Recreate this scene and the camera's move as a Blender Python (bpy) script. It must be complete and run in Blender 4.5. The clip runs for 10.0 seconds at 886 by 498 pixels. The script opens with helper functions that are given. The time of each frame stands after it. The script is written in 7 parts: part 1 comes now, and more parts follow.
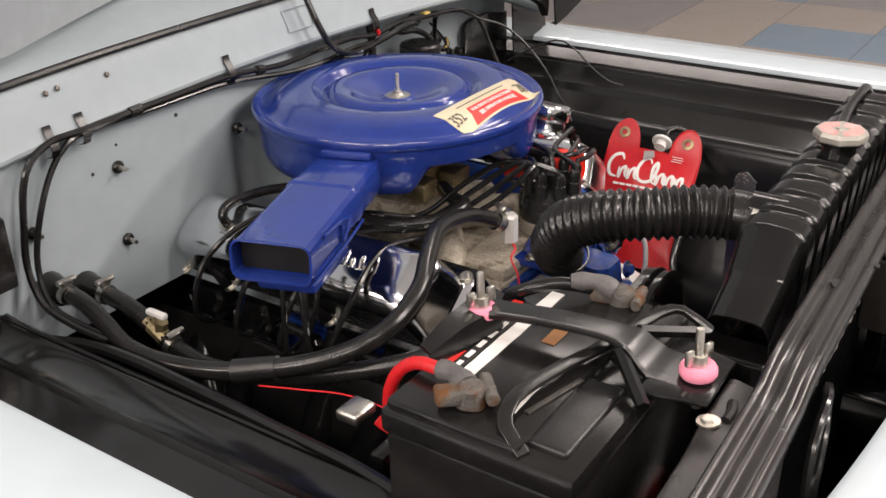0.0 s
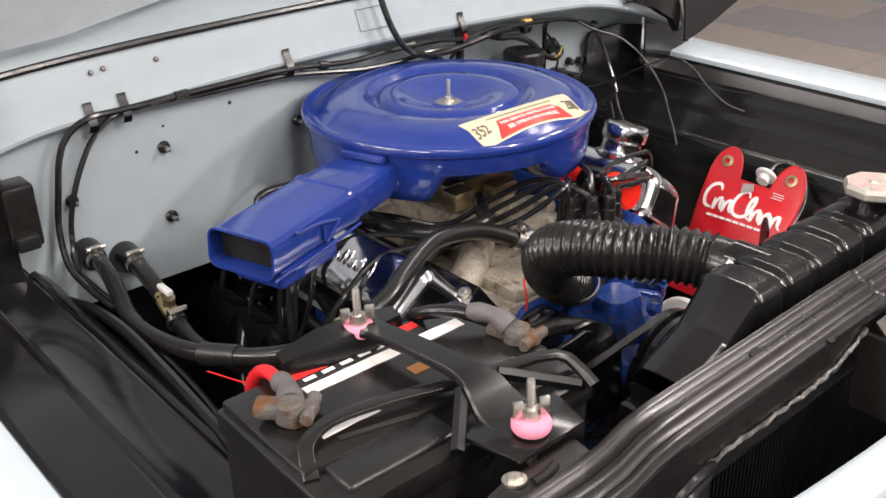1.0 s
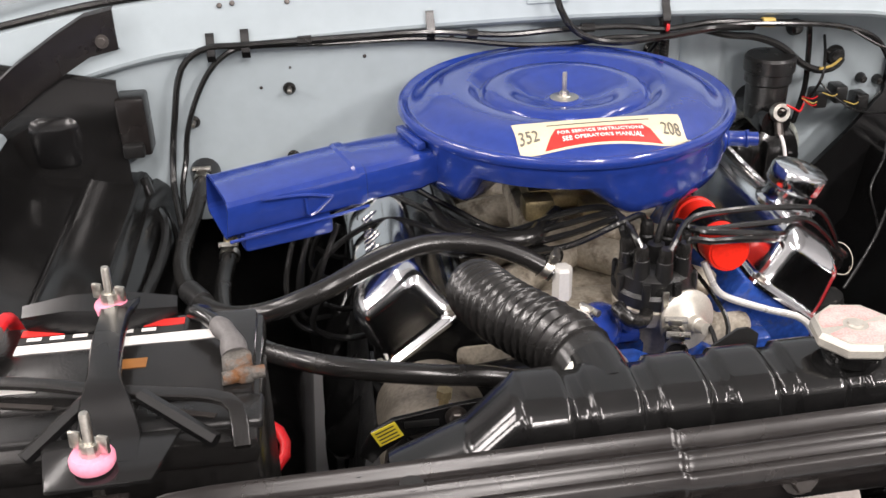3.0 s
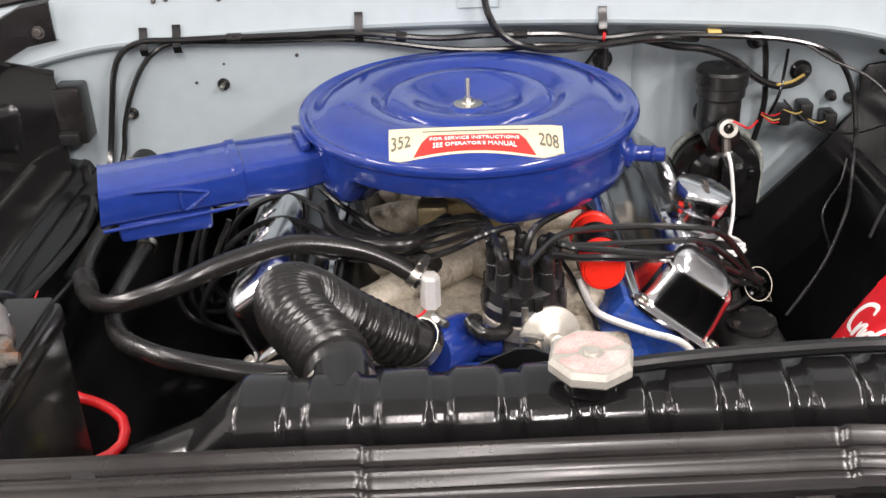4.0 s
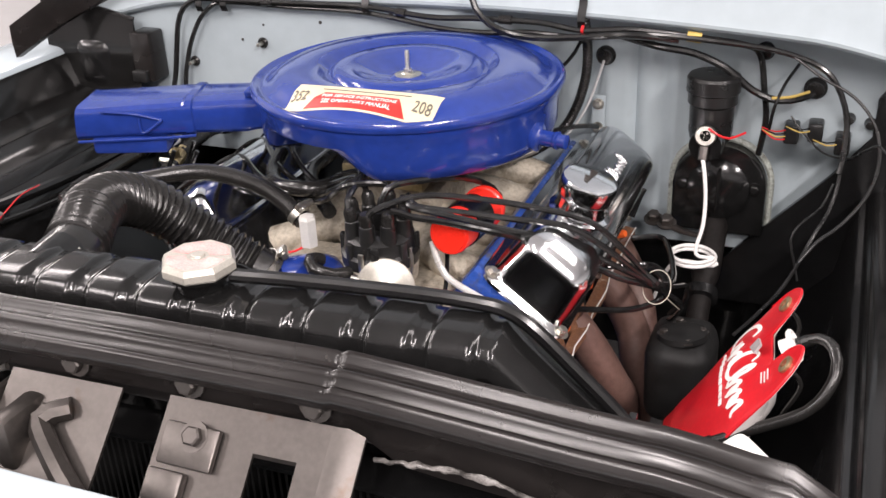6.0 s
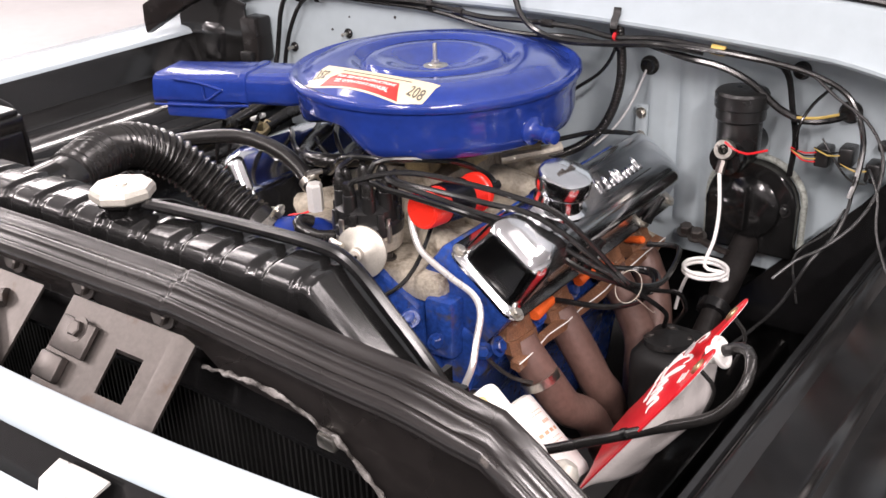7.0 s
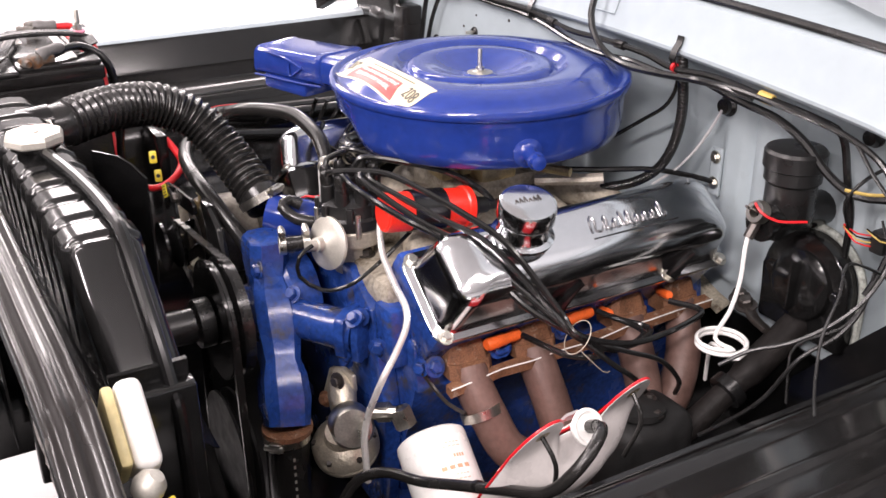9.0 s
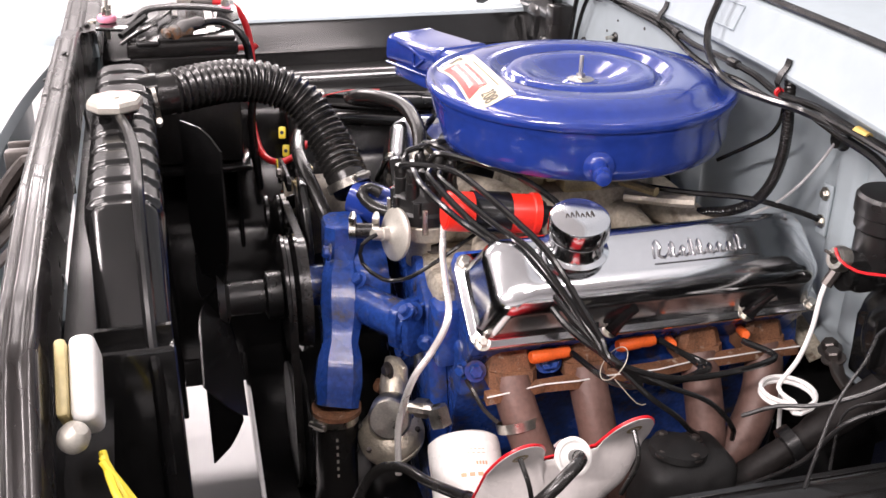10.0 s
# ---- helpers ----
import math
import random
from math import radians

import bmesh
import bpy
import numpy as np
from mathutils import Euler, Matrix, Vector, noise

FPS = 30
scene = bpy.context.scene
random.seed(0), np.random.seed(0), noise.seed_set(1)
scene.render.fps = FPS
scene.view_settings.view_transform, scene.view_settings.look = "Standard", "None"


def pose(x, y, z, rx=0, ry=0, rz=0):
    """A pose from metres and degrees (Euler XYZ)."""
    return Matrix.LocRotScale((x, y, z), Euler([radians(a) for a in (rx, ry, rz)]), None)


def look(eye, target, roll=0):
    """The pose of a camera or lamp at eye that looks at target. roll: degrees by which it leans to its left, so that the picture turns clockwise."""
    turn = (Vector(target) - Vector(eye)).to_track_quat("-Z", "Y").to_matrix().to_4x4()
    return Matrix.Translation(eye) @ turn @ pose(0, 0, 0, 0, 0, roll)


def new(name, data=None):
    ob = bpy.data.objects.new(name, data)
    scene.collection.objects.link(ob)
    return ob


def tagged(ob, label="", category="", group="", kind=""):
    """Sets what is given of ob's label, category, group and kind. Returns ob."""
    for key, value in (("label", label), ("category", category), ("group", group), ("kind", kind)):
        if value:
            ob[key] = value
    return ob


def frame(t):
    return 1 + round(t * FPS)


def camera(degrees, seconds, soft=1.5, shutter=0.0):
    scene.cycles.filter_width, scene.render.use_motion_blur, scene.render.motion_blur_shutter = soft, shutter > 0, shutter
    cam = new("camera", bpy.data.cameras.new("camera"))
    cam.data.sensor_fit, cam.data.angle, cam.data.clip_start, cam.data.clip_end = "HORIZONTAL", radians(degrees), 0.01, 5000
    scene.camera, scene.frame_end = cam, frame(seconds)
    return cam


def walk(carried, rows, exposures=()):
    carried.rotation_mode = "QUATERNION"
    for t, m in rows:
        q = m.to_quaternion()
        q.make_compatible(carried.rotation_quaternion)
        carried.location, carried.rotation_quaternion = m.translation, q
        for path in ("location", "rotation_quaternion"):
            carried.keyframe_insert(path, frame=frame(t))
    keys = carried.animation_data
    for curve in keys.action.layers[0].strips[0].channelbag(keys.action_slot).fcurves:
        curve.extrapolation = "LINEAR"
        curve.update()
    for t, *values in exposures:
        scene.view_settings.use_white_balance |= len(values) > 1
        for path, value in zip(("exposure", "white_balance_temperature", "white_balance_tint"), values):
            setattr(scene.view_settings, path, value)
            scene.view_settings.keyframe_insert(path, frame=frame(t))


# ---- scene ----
cam = camera(47.4, 10.0)
PATH = [
    (0, (-1.179, -0.886, 1.574), (0.297, 0.128, 0.684), -1.4),
    (0.5, (-1.074, -1.009, 1.572), (0.245, 0.208, 0.69), -1.4),
    (1, (-0.944, -1.105, 1.572), (0.209, 0.271, 0.69), -1.4),
    (1.5, (-0.786, -1.175, 1.572), (0.146, 0.349, 0.672), -1.3),
    (2, (-0.616, -1.218, 1.571), (0.036, 0.425, 0.635), -1.7),
    (3.5, (-0.163, -1.238, 1.565), (-0.107, 0.52, 0.613), -1.7),
    (4, (-0.017, -1.244, 1.561), (-0.049, 0.516, 0.612), -2.1),
    (4.5, (0.124, -1.245, 1.554), (0.049, 0.518, 0.612), -2.4),
    (5, (0.269, -1.239, 1.546), (0.077, 0.515, 0.606), -2.7),
    (5.5, (0.404, -1.256, 1.537), (-0.037, 0.459, 0.608), -2.6),
    (7, (0.912, -1.186, 1.499), (-0.192, 0.25, 0.65), -2.3),
    (7.5, (1.04, -1.091, 1.498), (-0.226, 0.203, 0.648), -1.9),
    (8, (1.122, -0.973, 1.488), (-0.252, 0.214, 0.648), -1.5),
    (8.5, (1.177, -0.862, 1.486), (-0.289, 0.209, 0.647), -0.9),
    (9, (1.234, -0.755, 1.486), (-0.351, 0.133, 0.649), -0.4),
    (9.5, (1.278, -0.643, 1.488), (-0.411, 0.021, 0.647), 0.1),
    (10, (1.307, -0.536, 1.492), (-0.446, -0.083, 0.642), 0.7),
]
walk(cam, [(t, look(eye, target, roll)) for t, eye, target, roll in PATH],
     exposures=((0.0, -0.26, 6850, 12), (1.0, 0.03, 6600, 11), (2.0, 0.18, 6500, 10), (5.5, 0.27, 6500, 12), (7.0, 0.36, 6500, 15), (10.0, 0.53, 6500, 16)))


# ---- light ----
world = bpy.data.worlds.new("showroom_air")
scene.world = world
world.use_nodes = True
world.node_tree.nodes["Background"].inputs[0].default_value = (0.95, 0.97, 1.0, 1)
world.node_tree.nodes["Background"].inputs[1].default_value = 0.06


def lamp(name, x, y, z, sx, sy, power, target=None, color=(1.0, 0.925, 0.895)):
    data = bpy.data.lights.new(name, "AREA")
    data.shape, data.size, data.size_y, data.energy, data.color = "RECTANGLE", sx, sy, power, color
    ob = new(name, data)
    ob.matrix_world = look((x, y, z), target or (x, y + 0.001, 0))
    return ob


# rows of ceiling tubes; the brightest stand ahead on the driver's side
for lx, ly, p in ((3.2, -3.5, 288), (0.8, -5.0, 170), (0.0, -3.0, 78), (-2.6, -3.1, 56), (2.25, -0.9, 34), (-2.7, 0.3, 52), (-2.4, 2.4, 18), (2.9, 1.2, 58)):
    lamp("ceiling_lamp", lx, ly, 3.9, 0.28, 2.4, p * 1.05)
# brightly lit far side of the showroom, beyond the passenger's fender
for ly in (-3.0, 0.0, 3.0):
    lamp("ceiling_lamp", -5.8, ly, 3.9, 1.2, 2.0, 230)


# ---- materials ----
def mat(name, color, rough=0.5, metal=0.0, vary=0.15, scale=12.0, bump=0.0, bscale=120.0, coat=0.0, stain=None, amount=0.5, sscale=6.0, spec=0.5):
    """A surface with two scales of tone variation, an optional stain colour and fine relief."""
    m = bpy.data.materials.new(name)
    m.use_nodes = True
    nt = m.node_tree
    n, l = nt.nodes, nt.links
    b = n["Principled BSDF"]
    b.inputs["Roughness"].default_value, b.inputs["Metallic"].default_value = rough, metal
    b.inputs["Coat Weight"].default_value, b.inputs["Coat Roughness"].default_value = coat, 0.12
    b.inputs["Specular IOR Level"].default_value = spec
    tc = n.new("ShaderNodeTexCoord")
    big = n.new("ShaderNodeTexNoise")
    big.inputs["Scale"].default_value, big.inputs["Detail"].default_value = scale, 4
    small = n.new("ShaderNodeTexNoise")
    small.inputs["Scale"].default_value, small.inputs["Detail"].default_value = scale * 9, 3
    for t in (big, small):
        l.new(tc.outputs["Object"], t.inputs["Vector"])
    add = n.new("ShaderNodeMath")
    add.operation = "ADD"
    l.new(big.outputs["Fac"], add.inputs[0]), l.new(small.outputs["Fac"], add.inputs[1])
    ramp = n.new("ShaderNodeMapRange")
    ramp.inputs["From Min"].default_value, ramp.inputs["From Max"].default_value = 0.7, 1.3
    l.new(add.outputs[0], ramp.inputs["Value"])
    mix = n.new("ShaderNodeMix")
    mix.data_type = "RGBA"
    mix.inputs["A"].default_value = (*[c * (1 - vary) for c in color], 1)
    mix.inputs["B"].default_value = (*[min(1, c * (1 + vary)) for c in color], 1)
    l.new(ramp.outputs[0], mix.inputs["Factor"])
    out = mix.outputs["Result"]
    if stain:
        sn = n.new("ShaderNodeTexNoise")
        sn.inputs["Scale"].default_value, sn.inputs["Detail"].default_value, sn.inputs["Roughness"].default_value = sscale, 8, 0.65
        l.new(tc.outputs["Object"], sn.inputs["Vector"])
        sr = n.new("ShaderNodeMapRange")
        sr.inputs["From Min"].default_value, sr.inputs["From Max"].default_value = 0.72 - 0.4 * amount, 0.86 - 0.4 * amount
        l.new(sn.outputs["Fac"], sr.inputs["Value"])
        m2 = n.new("ShaderNodeMix")
        m2.data_type = "RGBA"
        m2.inputs["B"].default_value = (*stain, 1)
        l.new(sr.outputs[0], m2.inputs["Factor"]), l.new(out, m2.inputs["A"])
        out = m2.outputs["Result"]
    l.new(out, b.inputs["Base Color"])
    rr = n.new("ShaderNodeMapRange")
    rr.inputs["From Min"].default_value, rr.inputs["From Max"].default_value = 0.3, 0.7
    rr.inputs["To Min"].default_value, rr.inputs["To Max"].default_value = max(0.02, rough * 0.8), min(1, rough * 1.2)
    l.new(big.outputs["Fac"], rr.inputs["Value"]), l.new(rr.outputs[0], b.inputs["Roughness"])
    if bump:
        bn = n.new("ShaderNodeTexNoise")
        bn.inputs["Scale"].default_value, bn.inputs["Detail"].default_value = bscale, 3
        l.new(tc.outputs["Object"], bn.inputs["Vector"])
        bp = n.new("ShaderNodeBump")
        bp.inputs["Strength"].default_value, bp.inputs["Distance"].default_value = bump, 0.002
        l.new(bn.outputs["Fac"], bp.inputs["Height"]), l.new(bp.outputs[0], b.inputs["Normal"])
    return m


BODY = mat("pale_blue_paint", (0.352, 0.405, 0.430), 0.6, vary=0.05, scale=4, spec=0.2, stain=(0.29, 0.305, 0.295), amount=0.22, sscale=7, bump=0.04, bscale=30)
PANEL = mat("glossy_black_panel", (0.0075, 0.0073, 0.0072), 0.15, vary=0.25, scale=6, spec=0.42, bump=0.05, bscale=14, stain=(0.014, 0.013, 0.012), amount=0.15, sscale=16)
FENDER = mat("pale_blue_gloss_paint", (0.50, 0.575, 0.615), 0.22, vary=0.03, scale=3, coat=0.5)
BLACK = mat("black_chassis_paint", (0.008, 0.008, 0.008), 0.15, vary=0.3, scale=7, bump=0.03, bscale=300, stain=(0.025, 0.023, 0.021), amount=0.1, sscale=11)
SATIN = mat("satin_black_panel", (0.006, 0.006, 0.0062), 0.24, vary=0.2, scale=5, bump=0.008, bscale=40, stain=(0.010, 0.0095, 0.009), amount=0.12, sscale=14)
GLOSSB = mat("worn_gloss_black", (0.0125, 0.0108, 0.0103), 0.27, vary=0.3, scale=9, bump=0.04, bscale=48, stain=(0.14, 0.125, 0.11), amount=0.10, sscale=34, spec=0.45)
RUBBER = mat("black_rubber", (0.013, 0.0125, 0.012), 0.24, vary=0.25, scale=30, bump=0.025, bscale=500)
WIRE = mat("black_wire_sleeve", (0.011, 0.011, 0.011), 0.18, vary=0.2, scale=40)
PLASTIC = mat("black_plastic", (0.012, 0.012, 0.012), 0.3, vary=0.2, scale=25, bump=0.15, bscale=700)
BATTP = mat("dusty_battery_plastic", (0.011, 0.0105, 0.0102), 0.20, vary=0.3, scale=14, bump=0.08, bscale=400, stain=(0.028, 0.026, 0.024), amount=0.22, sscale=14)
BLUE = mat("engine_blue_enamel", (0.014, 0.036, 0.215), 0.15, vary=0.12, scale=8, coat=0.35, bump=0.07, bscale=120, stain=(0.010, 0.022, 0.11), amount=0.22, sscale=14)
BLOCK = mat("oily_blue_block_paint", (0.016, 0.052, 0.24), 0.25, vary=0.4, scale=16, bump=0.45, bscale=70, coat=0.3, stain=(0.062, 0.056, 0.052), amount=0.46, sscale=26)
CHROME = mat("chrome_plate", (0.70, 0.71, 0.725), 0.15, 1.0, vary=0.04, scale=10)
PIPE = mat("bare_bright_pipe", (0.74, 0.73, 0.70), 0.3, 0.5, vary=0.08, scale=30)
STEEL = mat("zinc_steel", (0.55, 0.53, 0.48), 0.32, 1.0, vary=0.2, scale=40, stain=(0.25, 0.2, 0.14), amount=0.2, sscale=60)
DULL = mat("dull_bare_steel", (0.098, 0.088, 0.082), 0.36, 0.8, vary=0.12, scale=22, stain=(0.08, 0.055, 0.042), amount=0.3, sscale=24, bump=0.10)
ALU = mat("cast_aluminium", (0.50, 0.46, 0.39), 0.5, 0.55, vary=0.2, scale=25, bump=0.4, bscale=250, stain=(0.30, 0.24, 0.16), amount=0.35, sscale=25)
INTAKE = mat("cream_stained_manifold", (0.43, 0.385, 0.31), 0.55, 0.15, vary=0.3, scale=22, bump=0.6, bscale=150, stain=(0.14, 0.11, 0.075), amount=0.48, sscale=30)
GOLD = mat("gold_passivated_metal", (0.40, 0.33, 0.19), 0.4, 0.8, vary=0.25, scale=40, stain=(0.2, 0.16, 0.1), amount=0.3, sscale=40)
PUMPM = mat("khaki_grey_casting", (0.50, 0.455, 0.37), 0.38, 0.7, vary=0.2, scale=35, bump=0.35, bscale=260, stain=(0.16, 0.12, 0.08), amount=0.35, sscale=45)
RUST = mat("rusty_cast_iron", (0.165, 0.074, 0.036), 0.75, vary=0.45, scale=45, bump=0.7, bscale=260, stain=(0.36, 0.29, 0.23), amount=0.34, sscale=75)
HEADER = mat("heat_browned_pipe", (0.135, 0.078, 0.064), 0.5, 0.1, vary=0.22, scale=14, bump=0.25, bscale=200, stain=(0.12, 0.07, 0.055), amount=0.35, sscale=18)
RED = mat("glossy_red_vinyl", (0.60, 0.010, 0.018), 0.36, vary=0.08, scale=16, coat=0.12)
COILRED = mat("red_coil_enamel", (0.80, 0.025, 0.012), 0.32, vary=0.1, scale=25, coat=0.2)
REDWIRE = mat("red_cable_sleeve", (0.62, 0.015, 0.02), 0.35, vary=0.1, scale=30)
ORANGE = mat("orange_silicone", (0.80, 0.13, 0.02), 0.5, vary=0.15, scale=40)
PINK = mat("pink_plastic", (0.90, 0.30, 0.42), 0.5, vary=0.12, scale=40)
WHITE = mat("white_plastic", (0.78, 0.77, 0.74), 0.4, vary=0.06, scale=20)
VINYL = mat("white_vinyl", (0.74, 0.70, 0.68), 0.3, vary=0.06, scale=20, coat=0.3)
FILTER = mat("white_filter_enamel", (0.80, 0.79, 0.76), 0.3, vary=0.05, scale=20, stain=(0.5, 0.42, 0.32), amount=0.12, sscale=30)
CREAM = mat("cream_decal", (0.64, 0.57, 0.40), 0.4, vary=0.06, scale=30)
DECRED = mat("red_decal_ink", (0.72, 0.03, 0.025), 0.4, vary=0.05, scale=30)
INK = mat("black_ink", (0.02, 0.02, 0.02), 0.5, vary=0.1)
NUMINK = mat("faded_grey_ink", (0.13, 0.12, 0.10), 0.5, vary=0.15)
LETTER = mat("white_ink", (0.85, 0.83, 0.80), 0.45, vary=0.05)
ORINK = mat("orange_ink", (0.26, 0.11, 0.03), 0.45, vary=0.05)
YELLOW = mat("yellow_tape", (0.85, 0.68, 0.05), 0.45, vary=0.1, scale=60)
TAN = mat("tan_tape", (0.50, 0.36, 0.10), 0.5, vary=0.1, scale=60)
CORRODE = mat("corroded_lead_clamp", (0.105, 0.098, 0.088), 0.7, 0.2, vary=0.35, scale=60, bump=0.6, bscale=300, stain=(0.13, 0.052, 0.014), amount=0.62, sscale=38)
SCRIPT = mat("satin_chrome_script", (0.40, 0.40, 0.41), 0.22, 1.0, vary=0.05, scale=20)
CAPM = mat("dull_cap_metal", (0.47, 0.45, 0.40), 0.42, 0.5, vary=0.12, scale=50)
CAPRED = mat("faded_red_print", (0.66, 0.33, 0.31), 0.5, vary=0.3, scale=60)
FIN = mat("black_radiator_fins", (0.012, 0.012, 0.012), 0.55, vary=0.3, scale=40, spec=0.25)
HOODU = mat("grey_hood_underside", (0.33, 0.36, 0.38), 0.45, vary=0.08, scale=5)
TYRE = mat("tyre_rubber", (0.015, 0.015, 0.015), 0.8, vary=0.25, scale=30, bump=0.3, bscale=200)
GREYWALL = mat("grey_wall_paint", (0.72, 0.72, 0.73), 0.7, vary=0.08, scale=1.5)
WALLM = mat("showroom_wall_paint", (0.36, 0.36, 0.36), 0.7, vary=0.04, scale=1.5)
CEILM = mat("ceiling_paint", (0.74, 0.74, 0.74), 0.8, vary=0.04, scale=2)


# ---- building helpers ----
def thing(name, label, category, group="", kind="", at=(0, 0, 0)):
    ob = new(name)
    ob.location = at
    ob.empty_display_size = 0.05
    return tagged(ob, label, category, group, kind)


def part(name, bm, material, parent=None, label="", smooth=True, angle=35):
    """Links a bmesh as one mesh object under a thing or a part; world coordinates."""
    bmesh.ops.recalc_face_normals(bm, faces=bm.faces)
    if smooth:
        for f in bm.faces:
            f.smooth = True
        lim = radians(angle)
        for e in bm.edges:
            e.smooth = len(e.link_faces) == 2 and e.calc_face_angle(0) < lim
    me = bpy.data.meshes.new(name)
    bm.to_mesh(me)
    bm.free()
    me.materials.append(material)
    ob = new(name, me)
    if parent:
        ob.parent = parent
        bpy.context.view_layer.update()
        ob.matrix_parent_inverse = parent.matrix_world.inverted()
    if label:
        ob["label"] = label
    return ob


def B():
    return bmesh.new()


def curve_pts(pts, step=0.008):
    """A smooth (Catmull-Rom) line through the points."""
    p = [Vector(q) for q in pts]
    if len(p) < 3:
        return p
    p = [2 * p[0] - p[1]] + p + [2 * p[-1] - p[-2]]
    out = []
    for i in range(1, len(p) - 2):
        a, b, c, d = p[i - 1:i + 3]
        n = max(2, int((c - b).length / step))
        for k in range(n):
            t = k / n
            out.append(0.5 * ((2 * b) + (c - a) * t + (2 * a - 5 * b + 4 * c - d) * t * t + (3 * b - a - 3 * c + d) * t ** 3))
    out.append(p[-2])
    return out


def tube(bm, pts, r, n=10, step=0.01, smooth=True, caps=True):
    """A round tube along the points; r is a radius or a function of the length run and the whole length."""
    p = curve_pts(pts, step) if smooth else [Vector(q) for q in pts]
    total = sum((p[i + 1] - p[i]).length for i in range(len(p) - 1))
    run, rings, up = 0.0, [], None
    for i, q in enumerate(p):
        d = (p[min(i + 1, len(p) - 1)] - p[max(i - 1, 0)]).normalized()
        if up is None:
            up = d.orthogonal().normalized()
        up = (up - d * up.dot(d)).normalized()
        side = d.cross(up)
        if i:
            run += (q - p[i - 1]).length
        rr = r(run, total) if callable(r) else r
        rings.append([bm.verts.new(q + (up * math.cos(2 * math.pi * k / n) + side * math.sin(2 * math.pi * k / n)) * rr) for k in range(n)])
    for a, b in zip(rings, rings[1:]):
        for k in range(n):
            bm.faces.new((a[k], a[(k + 1) % n], b[(k + 1) % n], b[k]))
    if caps:
        bm.faces.new(rings[0][::-1]), bm.faces.new(rings[-1])
    return bm


def axis_frame(at, axis):
    z = Vector(axis).normalized()
    return Matrix.Translation(at) @ z.to_track_quat("Z", "Y").to_matrix().to_4x4()


def lathe(bm, prof, n=32, m=Matrix(), a0=0.0, a1=2 * math.pi):
    """Turns (radius, height) pairs round the z axis of m."""
    full = abs(a1 - a0 - 2 * math.pi) < 1e-6
    cnt = n if full else n + 1
    rings = []
    for r, z in prof:
        if r < 1e-6:
            rings.append([bm.verts.new(m @ Vector((0, 0, z)))])
        else:
            rings.append([bm.verts.new(m @ Vector((r * math.cos(a0 + (a1 - a0) * k / n), r * math.sin(a0 + (a1 - a0) * k / n), z))) for k in range(cnt)])
    for a, b in zip(rings, rings[1:]):
        for k in range(n):
            k2 = (k + 1) % cnt
            if len(a) == 1 and len(b) == 1:
                continue
            if len(a) == 1:
                bm.faces.new((a[0], b[k], b[k2]))
            elif len(b) == 1:
                bm.faces.new((a[k], a[k2], b[0]))
            else:
                bm.faces.new((a[k], a[k2], b[k2], b[k]))
    return bm


def box(bm, c, s, m=None, bevel=0.0, seg=2):
    """A box of size s about c (in the frame m), with rounded edges."""
    r = bmesh.ops.create_cube(bm, size=1.0)
    vs = r["verts"]
    t = (m or Matrix()) @ Matrix.Translation(c) @ Matrix.Diagonal((*s, 1))
    bmesh.ops.transform(bm, matrix=t, verts=vs)
    if bevel:
        es = list({e for v in vs for e in v.link_edges})
        bmesh.ops.bevel(bm, geom=es, offset=bevel, segments=seg, affect="EDGES", profile=0.5)
    return bm


def prism(bm, poly, lo, hi, m=None, bevel=0.0):
    """A polygon (u, v) pushed from height lo to hi in the frame m."""
    m = m or Matrix()
    a = [bm.verts.new(m @ Vector((u, v, lo))) for u, v in poly]
    b = [bm.verts.new(m @ Vector((u, v, hi))) for u, v in poly]
    k = len(poly)
    fs = [bm.faces.new(a[::-1]), bm.faces.new(b)]
    for i in range(k):
        fs.append(bm.faces.new((a[i], a[(i + 1) % k], b[(i + 1) % k], b[i])))
    if bevel:
        es = list({e for f in fs for e in f.edges})
        bmesh.ops.bevel(bm, geom=es, offset=bevel, segments=2, affect="EDGES", profile=0.5)
    return bm


def sheet(bm, rows, thick=0.003, side=None):
    """A bent sheet with thickness through a grid of points; side is the way in which it thickens."""
    g = [[Vector(p) for p in row] for row in rows]
    s = Vector(side) if side else Vector((0, 0, -1))
    top = [[bm.verts.new(p) for p in row] for row in g]
    bot = [[bm.verts.new(p + s * thick) for p in row] for row in g]
    nr, nc = len(g), len(g[0])
    for i in range(nr - 1):
        for j in range(nc - 1):
            bm.faces.new((top[i][j], top[i + 1][j], top[i + 1][j + 1], top[i][j + 1]))
            bm.faces.new((bot[i][j], bot[i][j + 1], bot[i + 1][j + 1], bot[i + 1][j]))
    for i in range(nr - 1):
        bm.faces.new((top[i][0], bot[i][0], bot[i + 1][0], top[i + 1][0]))
        bm.faces.new((top[i][-1], top[i + 1][-1], bot[i + 1][-1], bot[i][-1]))
    for j in range(nc - 1):
        bm.faces.new((top[0][j], top[0][j + 1], bot[0][j + 1], bot[0][j]))
        bm.faces.new((top[-1][j], bot[-1][j], bot[-1][j + 1], top[-1][j + 1]))
    return bm


def smooth_step(a, b, x):
    t = min(1, max(0, (x - a) / (b - a)))
    return t * t * (3 - 2 * t)


